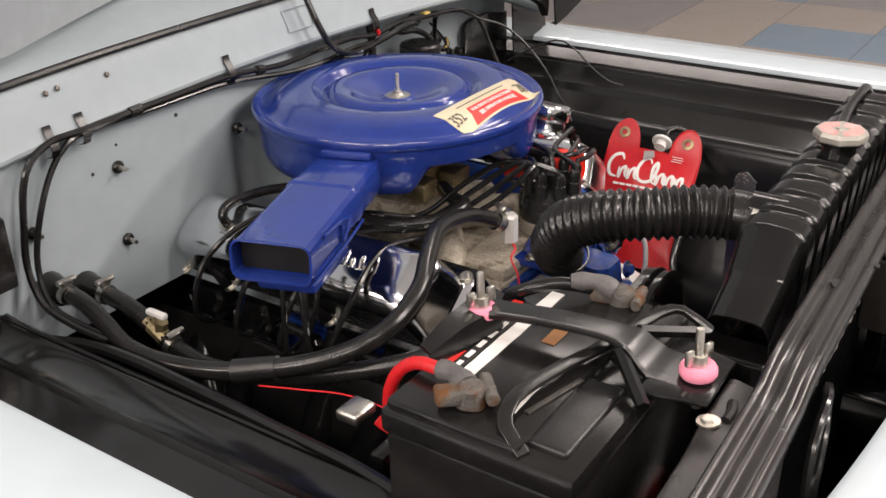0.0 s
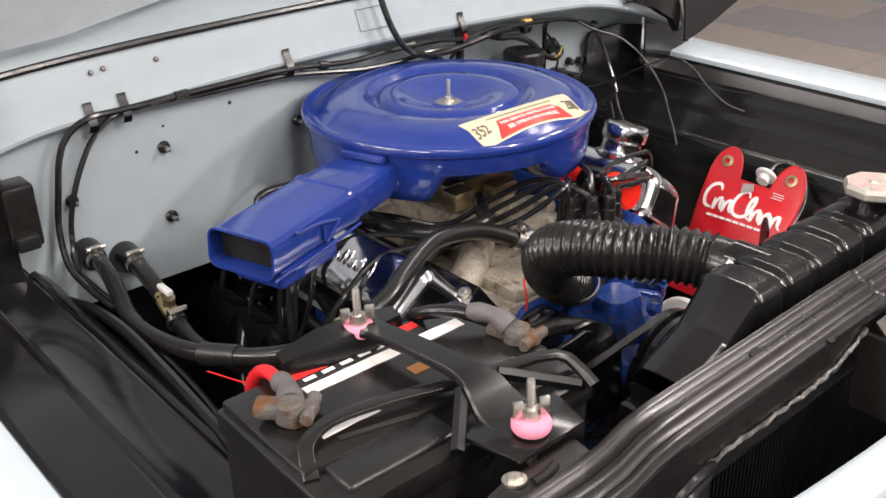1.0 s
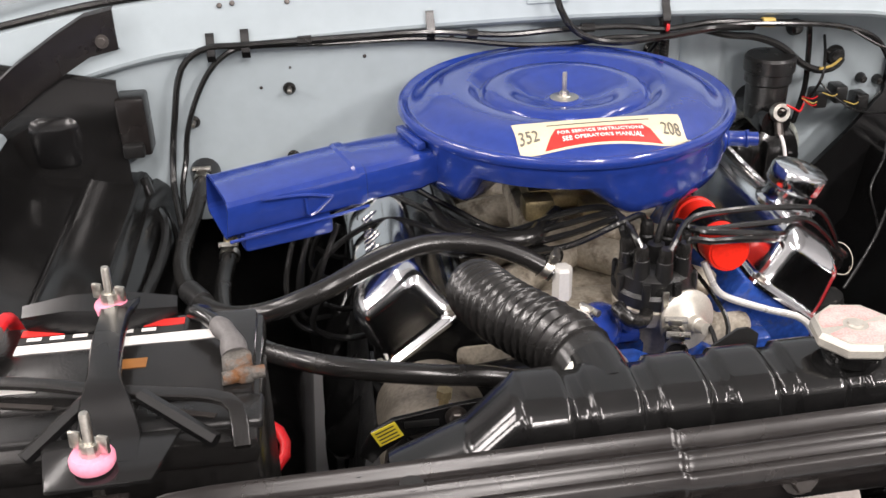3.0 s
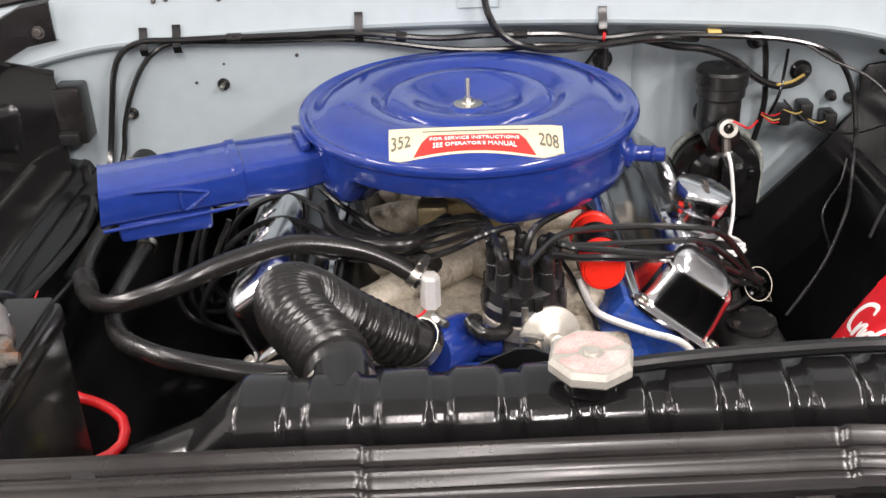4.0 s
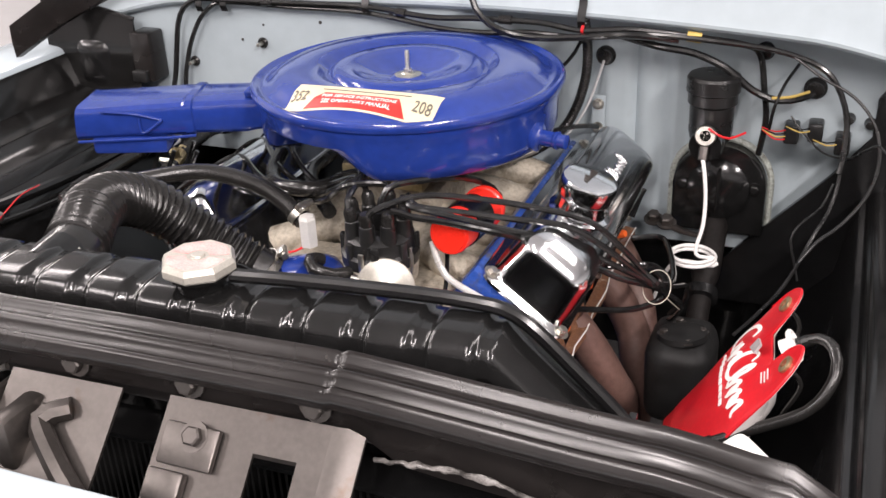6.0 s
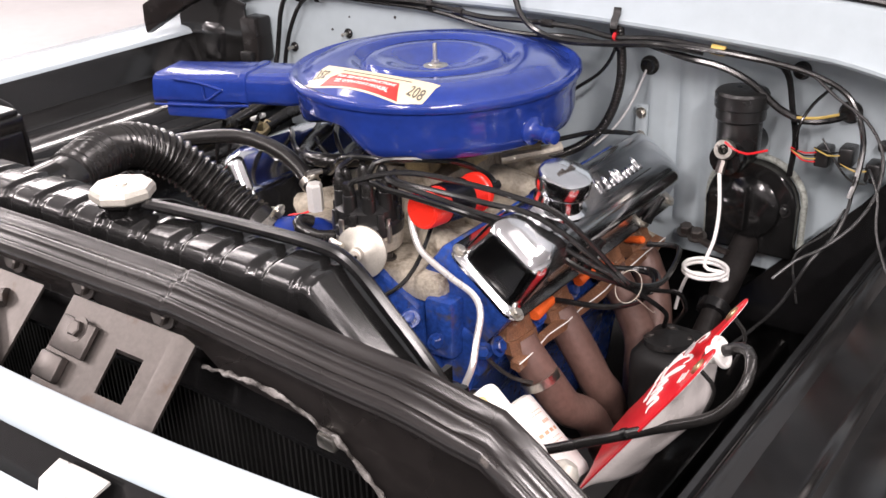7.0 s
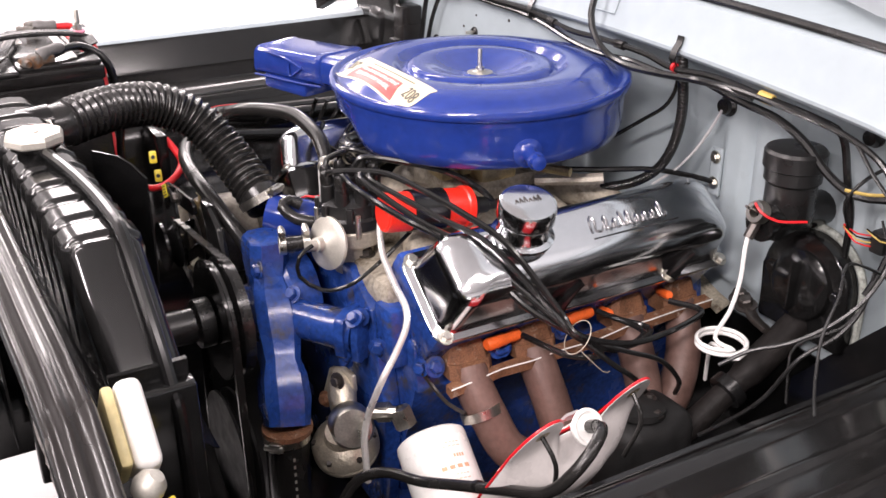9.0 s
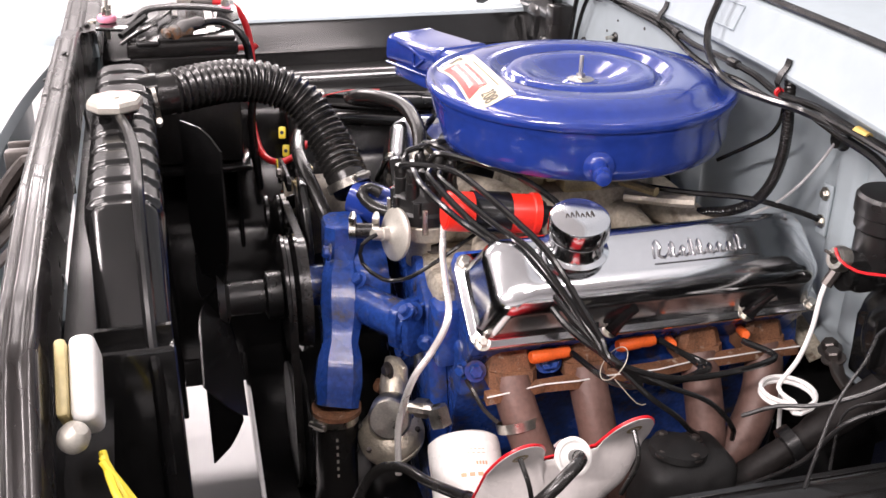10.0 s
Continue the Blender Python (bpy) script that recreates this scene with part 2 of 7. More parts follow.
def bolt(bm, at, axis, r=0.006, h=0.005, washer=True):
    m = axis_frame(at, axis)
    if washer:
        lathe(bm, [(0, -0.001), (r * 1.6, -0.001), (r * 1.6, 0.0012), (0, 0.0012)], 14, m)
    lathe(bm, [(0, 0), (r * 1.05, 0), (r * 1.05, h * 0.85), (r * 0.85, h), (0, h)], 6, m)
    return bm


def clamp(name, at, axis, r, parent, w=0.012, material=None, spin=0):
    """A worm-drive hose clamp: band and screw housing, turned by spin degrees round the hose."""
    m = axis_frame(at, axis) @ Matrix.Rotation(radians(spin), 4, "Z")
    bm = B()
    lathe(bm, [(r, -w / 2), (r + 0.0018, -w / 2), (r + 0.0018, w / 2), (r, w / 2), (r, -w / 2)], 28, m)
    box(bm, (0, r + 0.006, 0), (0.016, 0.009, w * 1.1), m, 0.002)
    tube(bm, [m @ Vector((-0.014, r + 0.008, 0)), m @ Vector((0.012, r + 0.008, 0))], 0.0042, 8, smooth=False)
    return part(name, bm, material or STEEL, parent, "worm-drive steel clamp")


def text_mesh(body, size, m, material, parent, name="lettering", depth=0.0003, squeeze=1.0, drape=None):
    """Letters in the built-in font at the pose m; drape lays each corner on a surface height z(x, y)."""
    cu = bpy.data.curves.new(name, "FONT")
    cu.body, cu.size, cu.extrude, cu.align_x, cu.align_y = body, size, depth, "CENTER", "CENTER"
    cu.resolution_u = 2
    tmp = bpy.data.objects.new("tmp", cu)
    scene.collection.objects.link(tmp)
    bpy.context.view_layer.update()
    me = bpy.data.meshes.new_from_object(tmp.evaluated_get(bpy.context.evaluated_depsgraph_get()))
    bpy.data.objects.remove(tmp)
    me.transform(m @ Matrix.Diagonal((squeeze, 1, 1, 1)))
    if drape:
        for v in me.vertices:
            v.co.z = drape(v.co.x, v.co.y) + (v.co.z - m.translation.z)
    me.materials.clear()
    me.materials.append(material)
    ob = new(name, me)
    ob.parent = parent
    bpy.context.view_layer.update()
    ob.matrix_parent_inverse = parent.matrix_world.inverted()
    return ob


def bar(bm, pts, w, h, up=(0, 1, 0), step=0.012):
    """A casting of rounded box section along the points; w and h are widths or functions of the share of the run."""
    p = curve_pts(pts, step)
    rings = []
    for i, q in enumerate(p):
        d = (p[min(i + 1, len(p) - 1)] - p[max(i - 1, 0)]).normalized()
        u = Vector(up)
        u = (u - d * u.dot(d)).normalized()
        sd = d.cross(u)
        f = i / (len(p) - 1)
        ww, hh = (w(f) if callable(w) else w), (h(f) if callable(h) else h)
        ring = []
        for k in range(16):
            a = 2 * math.pi * k / 16
            c, s2 = math.cos(a), math.sin(a)
            e = 0.45
            ring.append(bm.verts.new(q + sd * (math.copysign(abs(c) ** e, c) * ww) + u * (math.copysign(abs(s2) ** e, s2) * hh)))
        rings.append(ring)
    for a, b in zip(rings, rings[1:]):
        for k in range(16):
            bm.faces.new((a[k], a[(k + 1) % 16], b[(k + 1) % 16], b[k]))
    bm.faces.new(rings[0][::-1]), bm.faces.new(rings[-1])
    return bm


def casting(bm, stations, up=(0, 1, 0), cut=0.25):
    """A faceted casting with chamfered box sections (centre, half width, half depth), straight from one to the next."""
    p = [Vector(q[0]) for q in stations]
    rings = []
    for i, (c, w, h) in enumerate(stations):
        d = (p[min(i + 1, len(p) - 1)] - p[max(i - 1, 0)]).normalized()
        u = Vector(up)
        u = (u - d * u.dot(d)).normalized()
        sd = d.cross(u)
        k = cut * min(w, h)
        rings.append([bm.verts.new(p[i] + sd * a + u * b) for a, b in ((w, h - k), (w - k, h), (k - w, h), (-w, h - k), (-w, k - h), (k - w, -h), (w - k, -h), (w, k - h))])
    for a, b in zip(rings, rings[1:]):
        for k in range(8):
            bm.faces.new((a[k], a[(k + 1) % 8], b[(k + 1) % 8], b[k]))
    bm.faces.new(rings[0][::-1]), bm.faces.new(rings[-1])
    return bm


# ---- showroom ----
floor = part("floor", box(B(), (0, 0, -0.05), (16, 16, 0.1)), mat("pale_epoxy_floor", (0.30, 0.295, 0.295), 0.35, vary=0.06, scale=1.2), smooth=False)
tagged(floor, "pale grey glossy showroom floor", "floor", kind="structure")
TILES = [mat("blue_floor_tile", (0.14, 0.20, 0.26), 0.35, vary=0.1, scale=3), mat("beige_floor_tile", (0.27, 0.235, 0.205), 0.35, vary=0.1, scale=3), mat("grey_floor_tile", (0.20, 0.19, 0.19), 0.35, vary=0.1, scale=3)]
tile_mesh = []
for tm in TILES:
    bm = box(B(), (0, 0, 0), (0.595, 0.595, 0.006), None, 0.0015, 1)
    me = bpy.data.meshes.new("floor_tile")
    bm.to_mesh(me)
    bm.free()
    me.materials.append(tm)
    tile_mesh.append(me)
for i in range(9):
    for j in range(14):
        ob = new("floor_tile", tile_mesh[(0, 1, 2, 1)[(i + 2 * j + (i * j) % 3) % 4]])
        ob.location = (2.4 + 0.6 * i, -3.0 + 0.6 * j, 0.003)
        ob.parent = floor
for nm, c, s in (("wall_north", (0, 8.05, 2), (16.2, 0.1, 4.2)), ("wall_south", (0, -8.05, 2), (16.2, 0.1, 4.2)), ("wall_east", (8.05, 0, 2), (0.1, 16, 4.2)), ("wall_west", (-8.05, 0, 2), (0.1, 16, 4.2))):
    tagged(part(nm, box(B(), c, s), WALLM if nm == "wall_west" else GREYWALL, smooth=False), "plain mid-grey painted showroom wall" if nm == "wall_west" else "plain pale grey painted showroom wall", "wall", kind="structure")
tagged(part("ceiling", box(B(), (0, 0, 4.1), (16.2, 16.2, 0.1)), CEILM, smooth=False), "plain grey showroom ceiling", "ceiling", kind="structure")

# ---- pickup truck body ----
truck = thing("pickup_truck", "pale blue pickup truck front end with raised hood, open engine bay", "truck")


def extrude_x(prof, x0, x1, n=2, skew=0.0, thick=0.003, side=(0, 0, -1)):
    """A sheet with the (y, z) profile, run along x; skew turns it about the truck's middle."""
    bm = B()
    xs = [x0 + (x1 - x0) * i / n for i in range(n + 1)]
    return sheet(bm, [[(x, y + skew * (x - 0.08), z) for y, z in prof] for x in xs], thick, side)


def extrude_y(prof, y0, y1, n=2, thick=0.003, side=(0, 0, -1), bend=None):
    bm = B()
    ys = [y0 + (y1 - y0) * i / n for i in range(n + 1)]
    return sheet(bm, [[(x + (bend(y) if bend else 0), y, z) for x, z in prof] for y in ys], thick, side)


def firewall_y(x, z):
    deep = smooth_step(-0.02, 0.12, x)
    y = 0.212 + 0.088 * deep
    for c, w, h in ((0.235, 0.022, 0.012), (0.285, 0.016, 0.010), (0.325, 0.010, 0.012)):
        if z > 0.80:
            y -= h * smooth_step(w + 0.006, w - 0.004, abs(x - c))
    # pressed hollow beside the brake booster
    y += 0.05 * smooth_step(0.43, 0.50, x) * smooth_step(0.95, 0.88, z) * smooth_step(0.74, 0.80, z)
    # rounded heater box pressing on the passenger side
    y += 0.03 * smooth_step(0.0, -0.06, x) * smooth_step(-0.16, -0.10, x) * smooth_step(1.10, 1.04, z)
    return y


def lip_z(x):
    """Height of the cowl's lower lip, which falls away to both sides."""
    return 1.157 - 0.075 * (x + 0.03) ** 2 - 0.35 * max(0, abs(x) - 0.52) ** 1.5


rows = []
for i in range(161):
    x = -0.74 + 1.56 * i / 160
    zb = 0.865 - 0.085 * smooth_step(-0.04, 0.04, x) - 0.03 * smooth_step(0.1, 0.3, x)
    zt = lip_z(x) + 0.012
    rows.append([(x, firewall_y(x, z), z) for z in [zb + (zt - zb) * j / 44 for j in range(45)]])
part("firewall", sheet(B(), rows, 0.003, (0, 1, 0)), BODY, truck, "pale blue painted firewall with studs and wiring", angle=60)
part("toe_board", extrude_x([(0.212, 0.866), (0.232, 0.852), (0.32, 0.78), (0.37, 0.70), (0.42, 0.45), (0.60, 0.38), (1.4, 0.38)], -0.74, 0.0, 4, thick=0.003, side=(0, 1, 0)), BLACK, truck)
part("toe_board", extrude_x([(0.296, 0.752), (0.33, 0.735), (0.38, 0.66), (0.43, 0.45), (0.60, 0.38), (1.4, 0.38)], 0.0, 0.80, 4, thick=0.003, side=(0, 1, 0)), BLACK, truck)
bm = B()
TB = Matrix(((1, 0, 0, 0), (0, 0, 1, 0), (0, 1, 0, 0), (0, 0, 0, 1)))
prism(bm, [(0.40, 0.715), (0.476, 0.798), (0.569, 0.900), (0.623, 0.966), (0.620, 1.028), (0.631, 1.044), (0.660, 1.049), (0.730, 1.047), (0.800, 1.036), (0.800, 0.66), (0.40, 0.66)], 0.280, 0.290, TB, 0.003)
part("toe_board", bm, SATIN, truck, "black sound-deadened corner panel")
cow = []
for i in range(61):
    x = -0.78 + 1.60 * i / 60
    d = lip_z(x) - 1.157
    e = 0.55 * d
    cow.append([(x, y, z) for y, z in ((0.225, 1.148 + d), (0.200, 1.149 + d), (0.196, 1.153 + d), (0.1955, 1.158 + d), (0.199, 1.164 + d), (0.2065, 1.187 + d * 0.9), (0.2195, 1.216 + e), (0.229, 1.2215 + e), (0.30, 1.233 + e), (0.38, 1.25 + e))])
part("cowl_panel", sheet(B(), cow, 0.002, (0, 0.8, -0.6)), BODY, truck, "pale blue cowl panel")
part("cowl_bead", tube(B(), [(0.021 + 0.030 * c, 0.2075 + 0.0085 * s2, 1.1925 + 0.020 * s2) for c, s2 in [(max(-1, min(1, 1.5 * math.cos(a))), max(-0.8, min(0.8, 1.3 * math.sin(a)))) for a in [2 * math.pi * q / 28 for q in range(29)]]], 0.0012, 6, smooth=False), BODY, truck)
part("hood_seal", tube(B(), [(x, 0.226, 1.226 + 0.55 * (lip_z(x) - 1.157)) for x in (-0.77, -0.6, -0.4, -0.2, 0, 0.2, 0.4, 0.6, 0.8)], 0.0055, 8, 0.03), RUBBER, truck, "black rubber seal strip")


def hood_row(x):
    bow = 0.36 * max(0.0, 0.47 - (x * x + 0.004) ** 0.5)
    drop = 0.55 * (lip_z(x) - 1.157)
    return [(x, 0.262 + bow - 0.14 * k, 1.246 + drop + 0.10 * bow + 1.05 * k) for k in (0, 0.010, 0.02, 0.06, 0.3, 0.6, 1.0)]


part("hood", sheet(B(), [hood_row(-0.82 + 1.64 * i / 40) for i in range(41)], 0.03, (0, 0.99, 0.13)), HOODU, truck, "grey-blue underside of the raised hood")
# fenders and inner panels: edge of paint, bead, slope, double seam, drop into the bay
for s, ex, ez, sx, sz in ((-1, 0.768, 1.042, 0.598, 0.950), (1, 0.852, 0.970, 0.640, 0.880)):
    fen = [(ex, ez - 0.035), (ex, ez - 0.006), (ex + 0.003, ez), (ex + 0.010, ez + 0.003), (ex + 0.06, ez + 0.010), (ex + 0.12, ez + 0.004), (ex + 0.165, ez - 0.03), (ex + 0.185, ez - 0.08), (ex + 0.19, ez - 0.40), (ex + 0.17, 0.20)]
    part("fender", extrude_y([(s * x, z) for x, z in fen], -0.82, 0.95, 16, 0.002, side=(-s * 0.6, 0, -0.8)), FENDER, truck, "glossy pale blue fender top")
    k = lambda f, h=0.0: (sx + (ex - sx) * f, sz + (ez - 0.012 - sz) * f + h)
    upper = [(ex - 0.002, ez - 0.008), (ex - 0.006, ez - 0.014), k(0.80), k(0.775, 0.004), k(0.755, 0.004), k(0.735, 0.0), k(0.715, 0.004), k(0.695, 0.004), k(0.67), k(0.47, -0.002), k(0.44, 0.003), k(0.42, 0.003), k(0.39, -0.003), k(0.35, -0.004), k(0.10, -0.006), k(0.04, 0.002), (sx, sz + 0.004), (sx - 0.008, sz)]
    if s < 0:
        upper = upper[:2] + [(0.7440, 0.984), (0.7400, 0.9775), (0.7330, 0.9755), (0.7000, 0.9705), (0.6740, 0.9665), (0.6690, 0.9690), (0.6640, 0.9690), (0.6590, 0.9640), (0.6300, 0.9570), (0.6050, 0.9525)] + upper[-2:]
    part("inner_fender", extrude_y([(s * x, z) for x, z in upper], -0.70, 0.36, 12, 0.002, side=(-s * 0.5, 0, -0.8)), PANEL, truck, "satin black inner fender panel with pressed beads")
    if s < 0:
        low = [(sx - 0.006, sz + 0.002), (sx - 0.014, sz - 0.012), (sx - 0.018, sz - 0.010), (sx - 0.022, sz - 0.010), (sx - 0.034, sz - 0.020), (sx - 0.050, sz - 0.045), (sx - 0.062, sz - 0.10), (sx - 0.080, sz - 0.14), (sx - 0.14, sz - 0.20), (sx - 0.20, sz - 0.27), (sx - 0.22, sz - 0.45)]
    else:
        low = [(sx - 0.006, sz + 0.002), (sx - 0.012, sz - 0.010), (sx - 0.016, sz - 0.006), (sx - 0.022, sz - 0.006), (sx - 0.027, sz - 0.016), (sx - 0.032, sz - 0.06), (sx - 0.045, sz - 0.14), (sx - 0.10, sz - 0.20), (sx - 0.15, sz - 0.27), (sx - 0.17, sz - 0.38)]
    part("wheel_apron", extrude_y([(s * x, z) for x, z in low], -0.70, 0.36, 12, 0.002, side=(-s * 0.7, 0, -0.6)), SATIN if s > 0 else PANEL, truck, "glossy black lower apron")
SKEW = 0.030
support = [(-0.688, 1.03), (-0.688, 1.108), (-0.6892, 1.1128), (-0.6912, 1.1152), (-0.6938, 1.1150), (-0.6960, 1.1125), (-0.6985, 1.1090), (-0.7015, 1.1074), (-0.7045, 1.1078), (-0.7072, 1.1094), (-0.7098, 1.1103), (-0.7124, 1.1094), (-0.7145, 1.1062), (-0.7168, 1.1022), (-0.7192, 1.1006), (-0.7215, 1.1016), (-0.7238, 1.1014), (-0.7262, 1.0985), (-0.7278, 1.0930), (-0.7280, 1.0880), (-0.7250, 1.0850), (-0.7140, 1.0830), (-0.7100, 1.0800)]


def support_off(x):
    """The crossmember runs a little askew."""
    return SKEW * (x - 0.08)


def support_fall(x):
    """How far the crossmember sinks towards the driver's end."""
    return -0.013 * smooth_step(-0.42, -0.48, x) - 0.020 * smooth_step(0.20, 0.50, x) - 0.014 * smooth_step(0.48, 0.58, x) - 0.15 * max(0.0, min(1.0, (x - 0.575) / 0.20))


def support_drop(x):
    """The middle length sits a little lower, with a nick at both of its ends."""
    mid = smooth_step(-0.088, -0.078, x) * smooth_step(0.246, 0.236, x)
    nick = sum(max(0.0, 1 - abs(x - c) / 0.005) for c in (-0.085, 0.243))
    return -0.0022 * mid - 0.0022 * nick + 0.0006 * noise.noise((x * 9, 0, 0))


xs = sorted({round(-0.80 + 0.028 * i, 4) for i in range(61)} | {round(c + 0.0025 * k, 4) for c in (-0.085, 0.243) for k in range(-5, 6)})
part("radiator_support", sheet(B(), [[(x, y + support_off(x), z + support_fall(x) + (support_drop(x) if z > 1.06 else 0)) for y, z in support + [(-0.709, 1.057 - 0.024 * smooth_step(0.25, 0.30, x) - 0.03 * smooth_step(-0.07, -0.12, x)), (-0.705, 1.055 - 0.024 * smooth_step(0.25, 0.30, x) - 0.03 * smooth_step(-0.07, -0.12, x))]] for x in xs], 0.003, (0, 0.3, -0.9)), GLOSSB, truck, "worn glossy black pressed steel crossmember", angle=50)
for s, x0, x1 in ((-1, -0.80, -0.295), (1, 0.45, 0.86)):
    part("support_wing", sheet(B(), [[(x, y + support_off(x), z + support_fall(x)) for y, z in ((-0.692, 1.05), (-0.685, 0.98), (-0.68, 0.5))] for x in [x0 + (x1 - x0) * q / 8 for q in range(9)]], 0.004, (0, -1, 0)), SATIN, truck)
front = []
for i in range(33):
    x = -0.90 + 1.80 * i / 32
    back = 0.11 * (abs(x) / 0.9) ** 2.2
    front.append([(x, -0.802 + back, 1.012), (x, -0.806 + back, 1.028), (x, -0.812 + back, 1.031), (x, -0.834 + back, 1.029), (x, -0.842 + back, 1.024), (x, -0.843 + back, 1.010)])
part("grille_header", sheet(B(), front, 0.002, (0, 0.3, -0.9)), FENDER, truck, "glossy pale blue panel above the grille")
# lower reach, unseen, is drawn down to keep lamp light off the floor
low = [[(p[0][0], p[3][1] - 0.030, 0.965), (p[0][0], p[3][1] - 0.036, 0.985), (p[0][0], p[3][1] - 0.048, 0.988), (p[0][0], p[3][1] - 0.12, 0.975), (p[0][0], p[3][1] - 0.14, 0.94), (p[0][0], p[3][1] - 0.145, 0.70), (p[0][0], p[3][1] - 0.12, 0.18)] for p in front]
part("grille_panel", sheet(B(), low, 0.002, (0, 0.3, -0.9)), FENDER, truck, "glossy pale blue grille surround")
part("gap_panel", sheet(B(), [[(p[0][0], p[3][1] + 0.006, 1.005), (p[0][0], p[3][1] - 0.04, 0.95)] for p in front], 0.002, (0, 0, -1)), SATIN, truck)
part("grille_bracket", sheet(B(), [[(0.236, -0.838, 1.000), (0.242, -0.862, 0.997), (0.246, -0.872, 0.975)], [(0.268, -0.836, 1.001), (0.272, -0.862, 0.998), (0.274, -0.872, 0.975)], [(0.298, -0.834, 1.000), (0.300, -0.860, 0.997), (0.300, -0.870, 0.975)]], 0.003, (0, 0, -1)), PIPE, truck, "pale tan plated grille bracket")
for x in (-0.42, 0.42):
    part("frame_rail", box(B(), (x, -0.1, 0.50), (0.07, 1.5, 0.14), None, 0.008), BLACK, truck)
part("crossmember", box(B(), (0, -0.315, 0.46), (0.8, 0.35, 0.10), None, 0.02), BLACK, truck)
for s in (-1, 1):
    w = part("wheel", lathe(B(), [(0.0, -0.10), (0.2, -0.10), (0.31, -0.10), (0.35, -0.07), (0.36, 0.0), (0.35, 0.07), (0.31, 0.10), (0.2, 0.10), (0, 0.10)], 48, axis_frame((s * 0.80, -0.08, 0.36), (1, 0, 0))), TYRE, truck, "black front tyre")

part("splash_pan", sheet(B(), [[(x, -0.79, 0.47), (x, -0.62, 0.45), (x, -0.46, 0.44)] for x in (0.16, 0.4, 0.6, 0.88)], 0.004, (0, 0, -1)), SATIN, truck, "black splash pan below the radiator")
part("radiator_baffle", sheet(B(), [[(x, -0.693 + support_off(x), 0.985 + support_fall(x)), (x, -0.672 + support_off(x), 0.984 + support_fall(x)), (x, -0.645 + support_off(x), 0.985 + support_fall(x))] for x in [-0.80 + 0.105 * q for q in range(17)]], 0.004), SATIN, truck)
edge = ((0.40, 1.030), (0.44, 1.012), (0.50, 0.962), (0.56, 0.912), (0.62, 0.860), (0.70, 0.78), (0.78, 0.70), (0.88, 0.70))
part("support_gusset", sheet(B(), [[(x, -0.708 + support_off(x), 1.036 + support_fall(x)), (x, -0.7085 + support_off(x), z - 0.02)] for x, z in edge], 0.003, (0, 1, 0)), GLOSSB, truck, "black pressed end of the crossmember")


# shelf behind the crossmember's passenger end, which carries the hold-down's foot
rows = []
for q in range(23):
    x = -0.466 - 0.0155 * q
    bump = 0.007 * smooth_step(-0.548, -0.566, x)
    o = support_off(x)
    rows.append([(x, -0.664 + o, 1.045 - bump), (x, -0.6645 + o, 1.0925 - bump), (x, -0.667 + o, 1.0975 - bump), (x, -0.672 + o, 1.0985 - bump), (x, -0.684 + o, 1.0965 - 0.6 * bump), (x, -0.694 + o, 1.0945)])
part("support_shelf", sheet(B(), rows, 0.003, (0, -0.2, -0.9)), GLOSSB, truck, "worn glossy black shelf at the crossmember's end", angle=50)
bm = B()
tube(bm, [(-0.500, -0.6975, 1.0985), (-0.512, -0.7005, 1.0975), (-0.524, -0.7000, 1.0965)], 0.0045, 8, 0.004)
part("shelf_slot", bm, FIN, truck)
part("shelf_bolt", bolt(B(), (-0.534, -0.690, 1.0985), (0, 0.1, 1), 0.006, 0.004), STEEL, truck, angle=20)
for x, y, z, r in ((-0.275, -0.7185, 1.1092, 0.0062), (-0.187, -0.7365, 1.0950, 0.0034), (-0.31, -0.7060, 1.1115, 0.003)):
    part("drain_hole", lathe(B(), [(0, -0.002), (r, -0.002), (r, 0.0006), (0, 0.0006)], 18, axis_frame((x, y, z), (0, -0.35, 0.95)) @ Matrix.Diagonal((1.35, 1, 1, 1))), FIN, truck)

# ---- radiator ----
radiator = thing("radiator", "black painted radiator with ribbed top tank and octagonal cap", "radiator")


def rad_y(x, y):
    return y + SKEW * (x - 0.08)


def tank_section(x):
    """The outline of the tank across x: shoulders slope down at both ends."""
    drop = 0.0
    if x < -0.19:
        drop = 0.95 * min(-0.19 - x, 0.036) + 0.42 * max(0.0, -0.226 - x)
    if x > 0.345:
        drop = (x - 0.345) * 0.95
    top = 1.108 - drop
    rib = 0.0
    if -0.19 < x < 0.345:
        ph = ((x + 0.19) / 0.0535) % 1.0
        rib = 0.0045 * (smooth_step(0.0, 0.12, ph) - smooth_step(0.70, 0.82, ph))
    return top, rib


rows = []
xs = [-0.285 + 0.73 * i / 292 for i in range(293)]
for x in xs:
    top, rib = tank_section(x)
    rows.append([(x, rad_y(x, y), z) for y, z in ((-0.586, 0.99), (-0.586 + rib, top - 0.022), (-0.589 + rib, top - 0.010 + rib), (-0.597, top - 0.002 + rib), (-0.612, top + rib), (-0.636, top + rib * 0.8), (-0.647, top - 0.003 + rib), (-0.653 - rib, top - 0.011 + rib), (-0.655 - rib, top - 0.024), (-0.655, 0.99))])
part("top_tank", sheet(B(), rows, 0.002, (0, 0, -1)), BLACK, radiator, "ribbed black top tank", angle=50)
for x0 in (-0.285, 0.445):
    part("tank_end", box(B(), (x0, rad_y(x0, -0.621), 1.0), (0.006, 0.069, 0.05)), BLACK, radiator)
for x0 in (-0.292, 0.455):
    part("side_bracket", box(B(), (x0, rad_y(x0, -0.622), 0.72), (0.022, 0.075, 0.58), None, 0.004), BLACK, radiator)
bm = B()
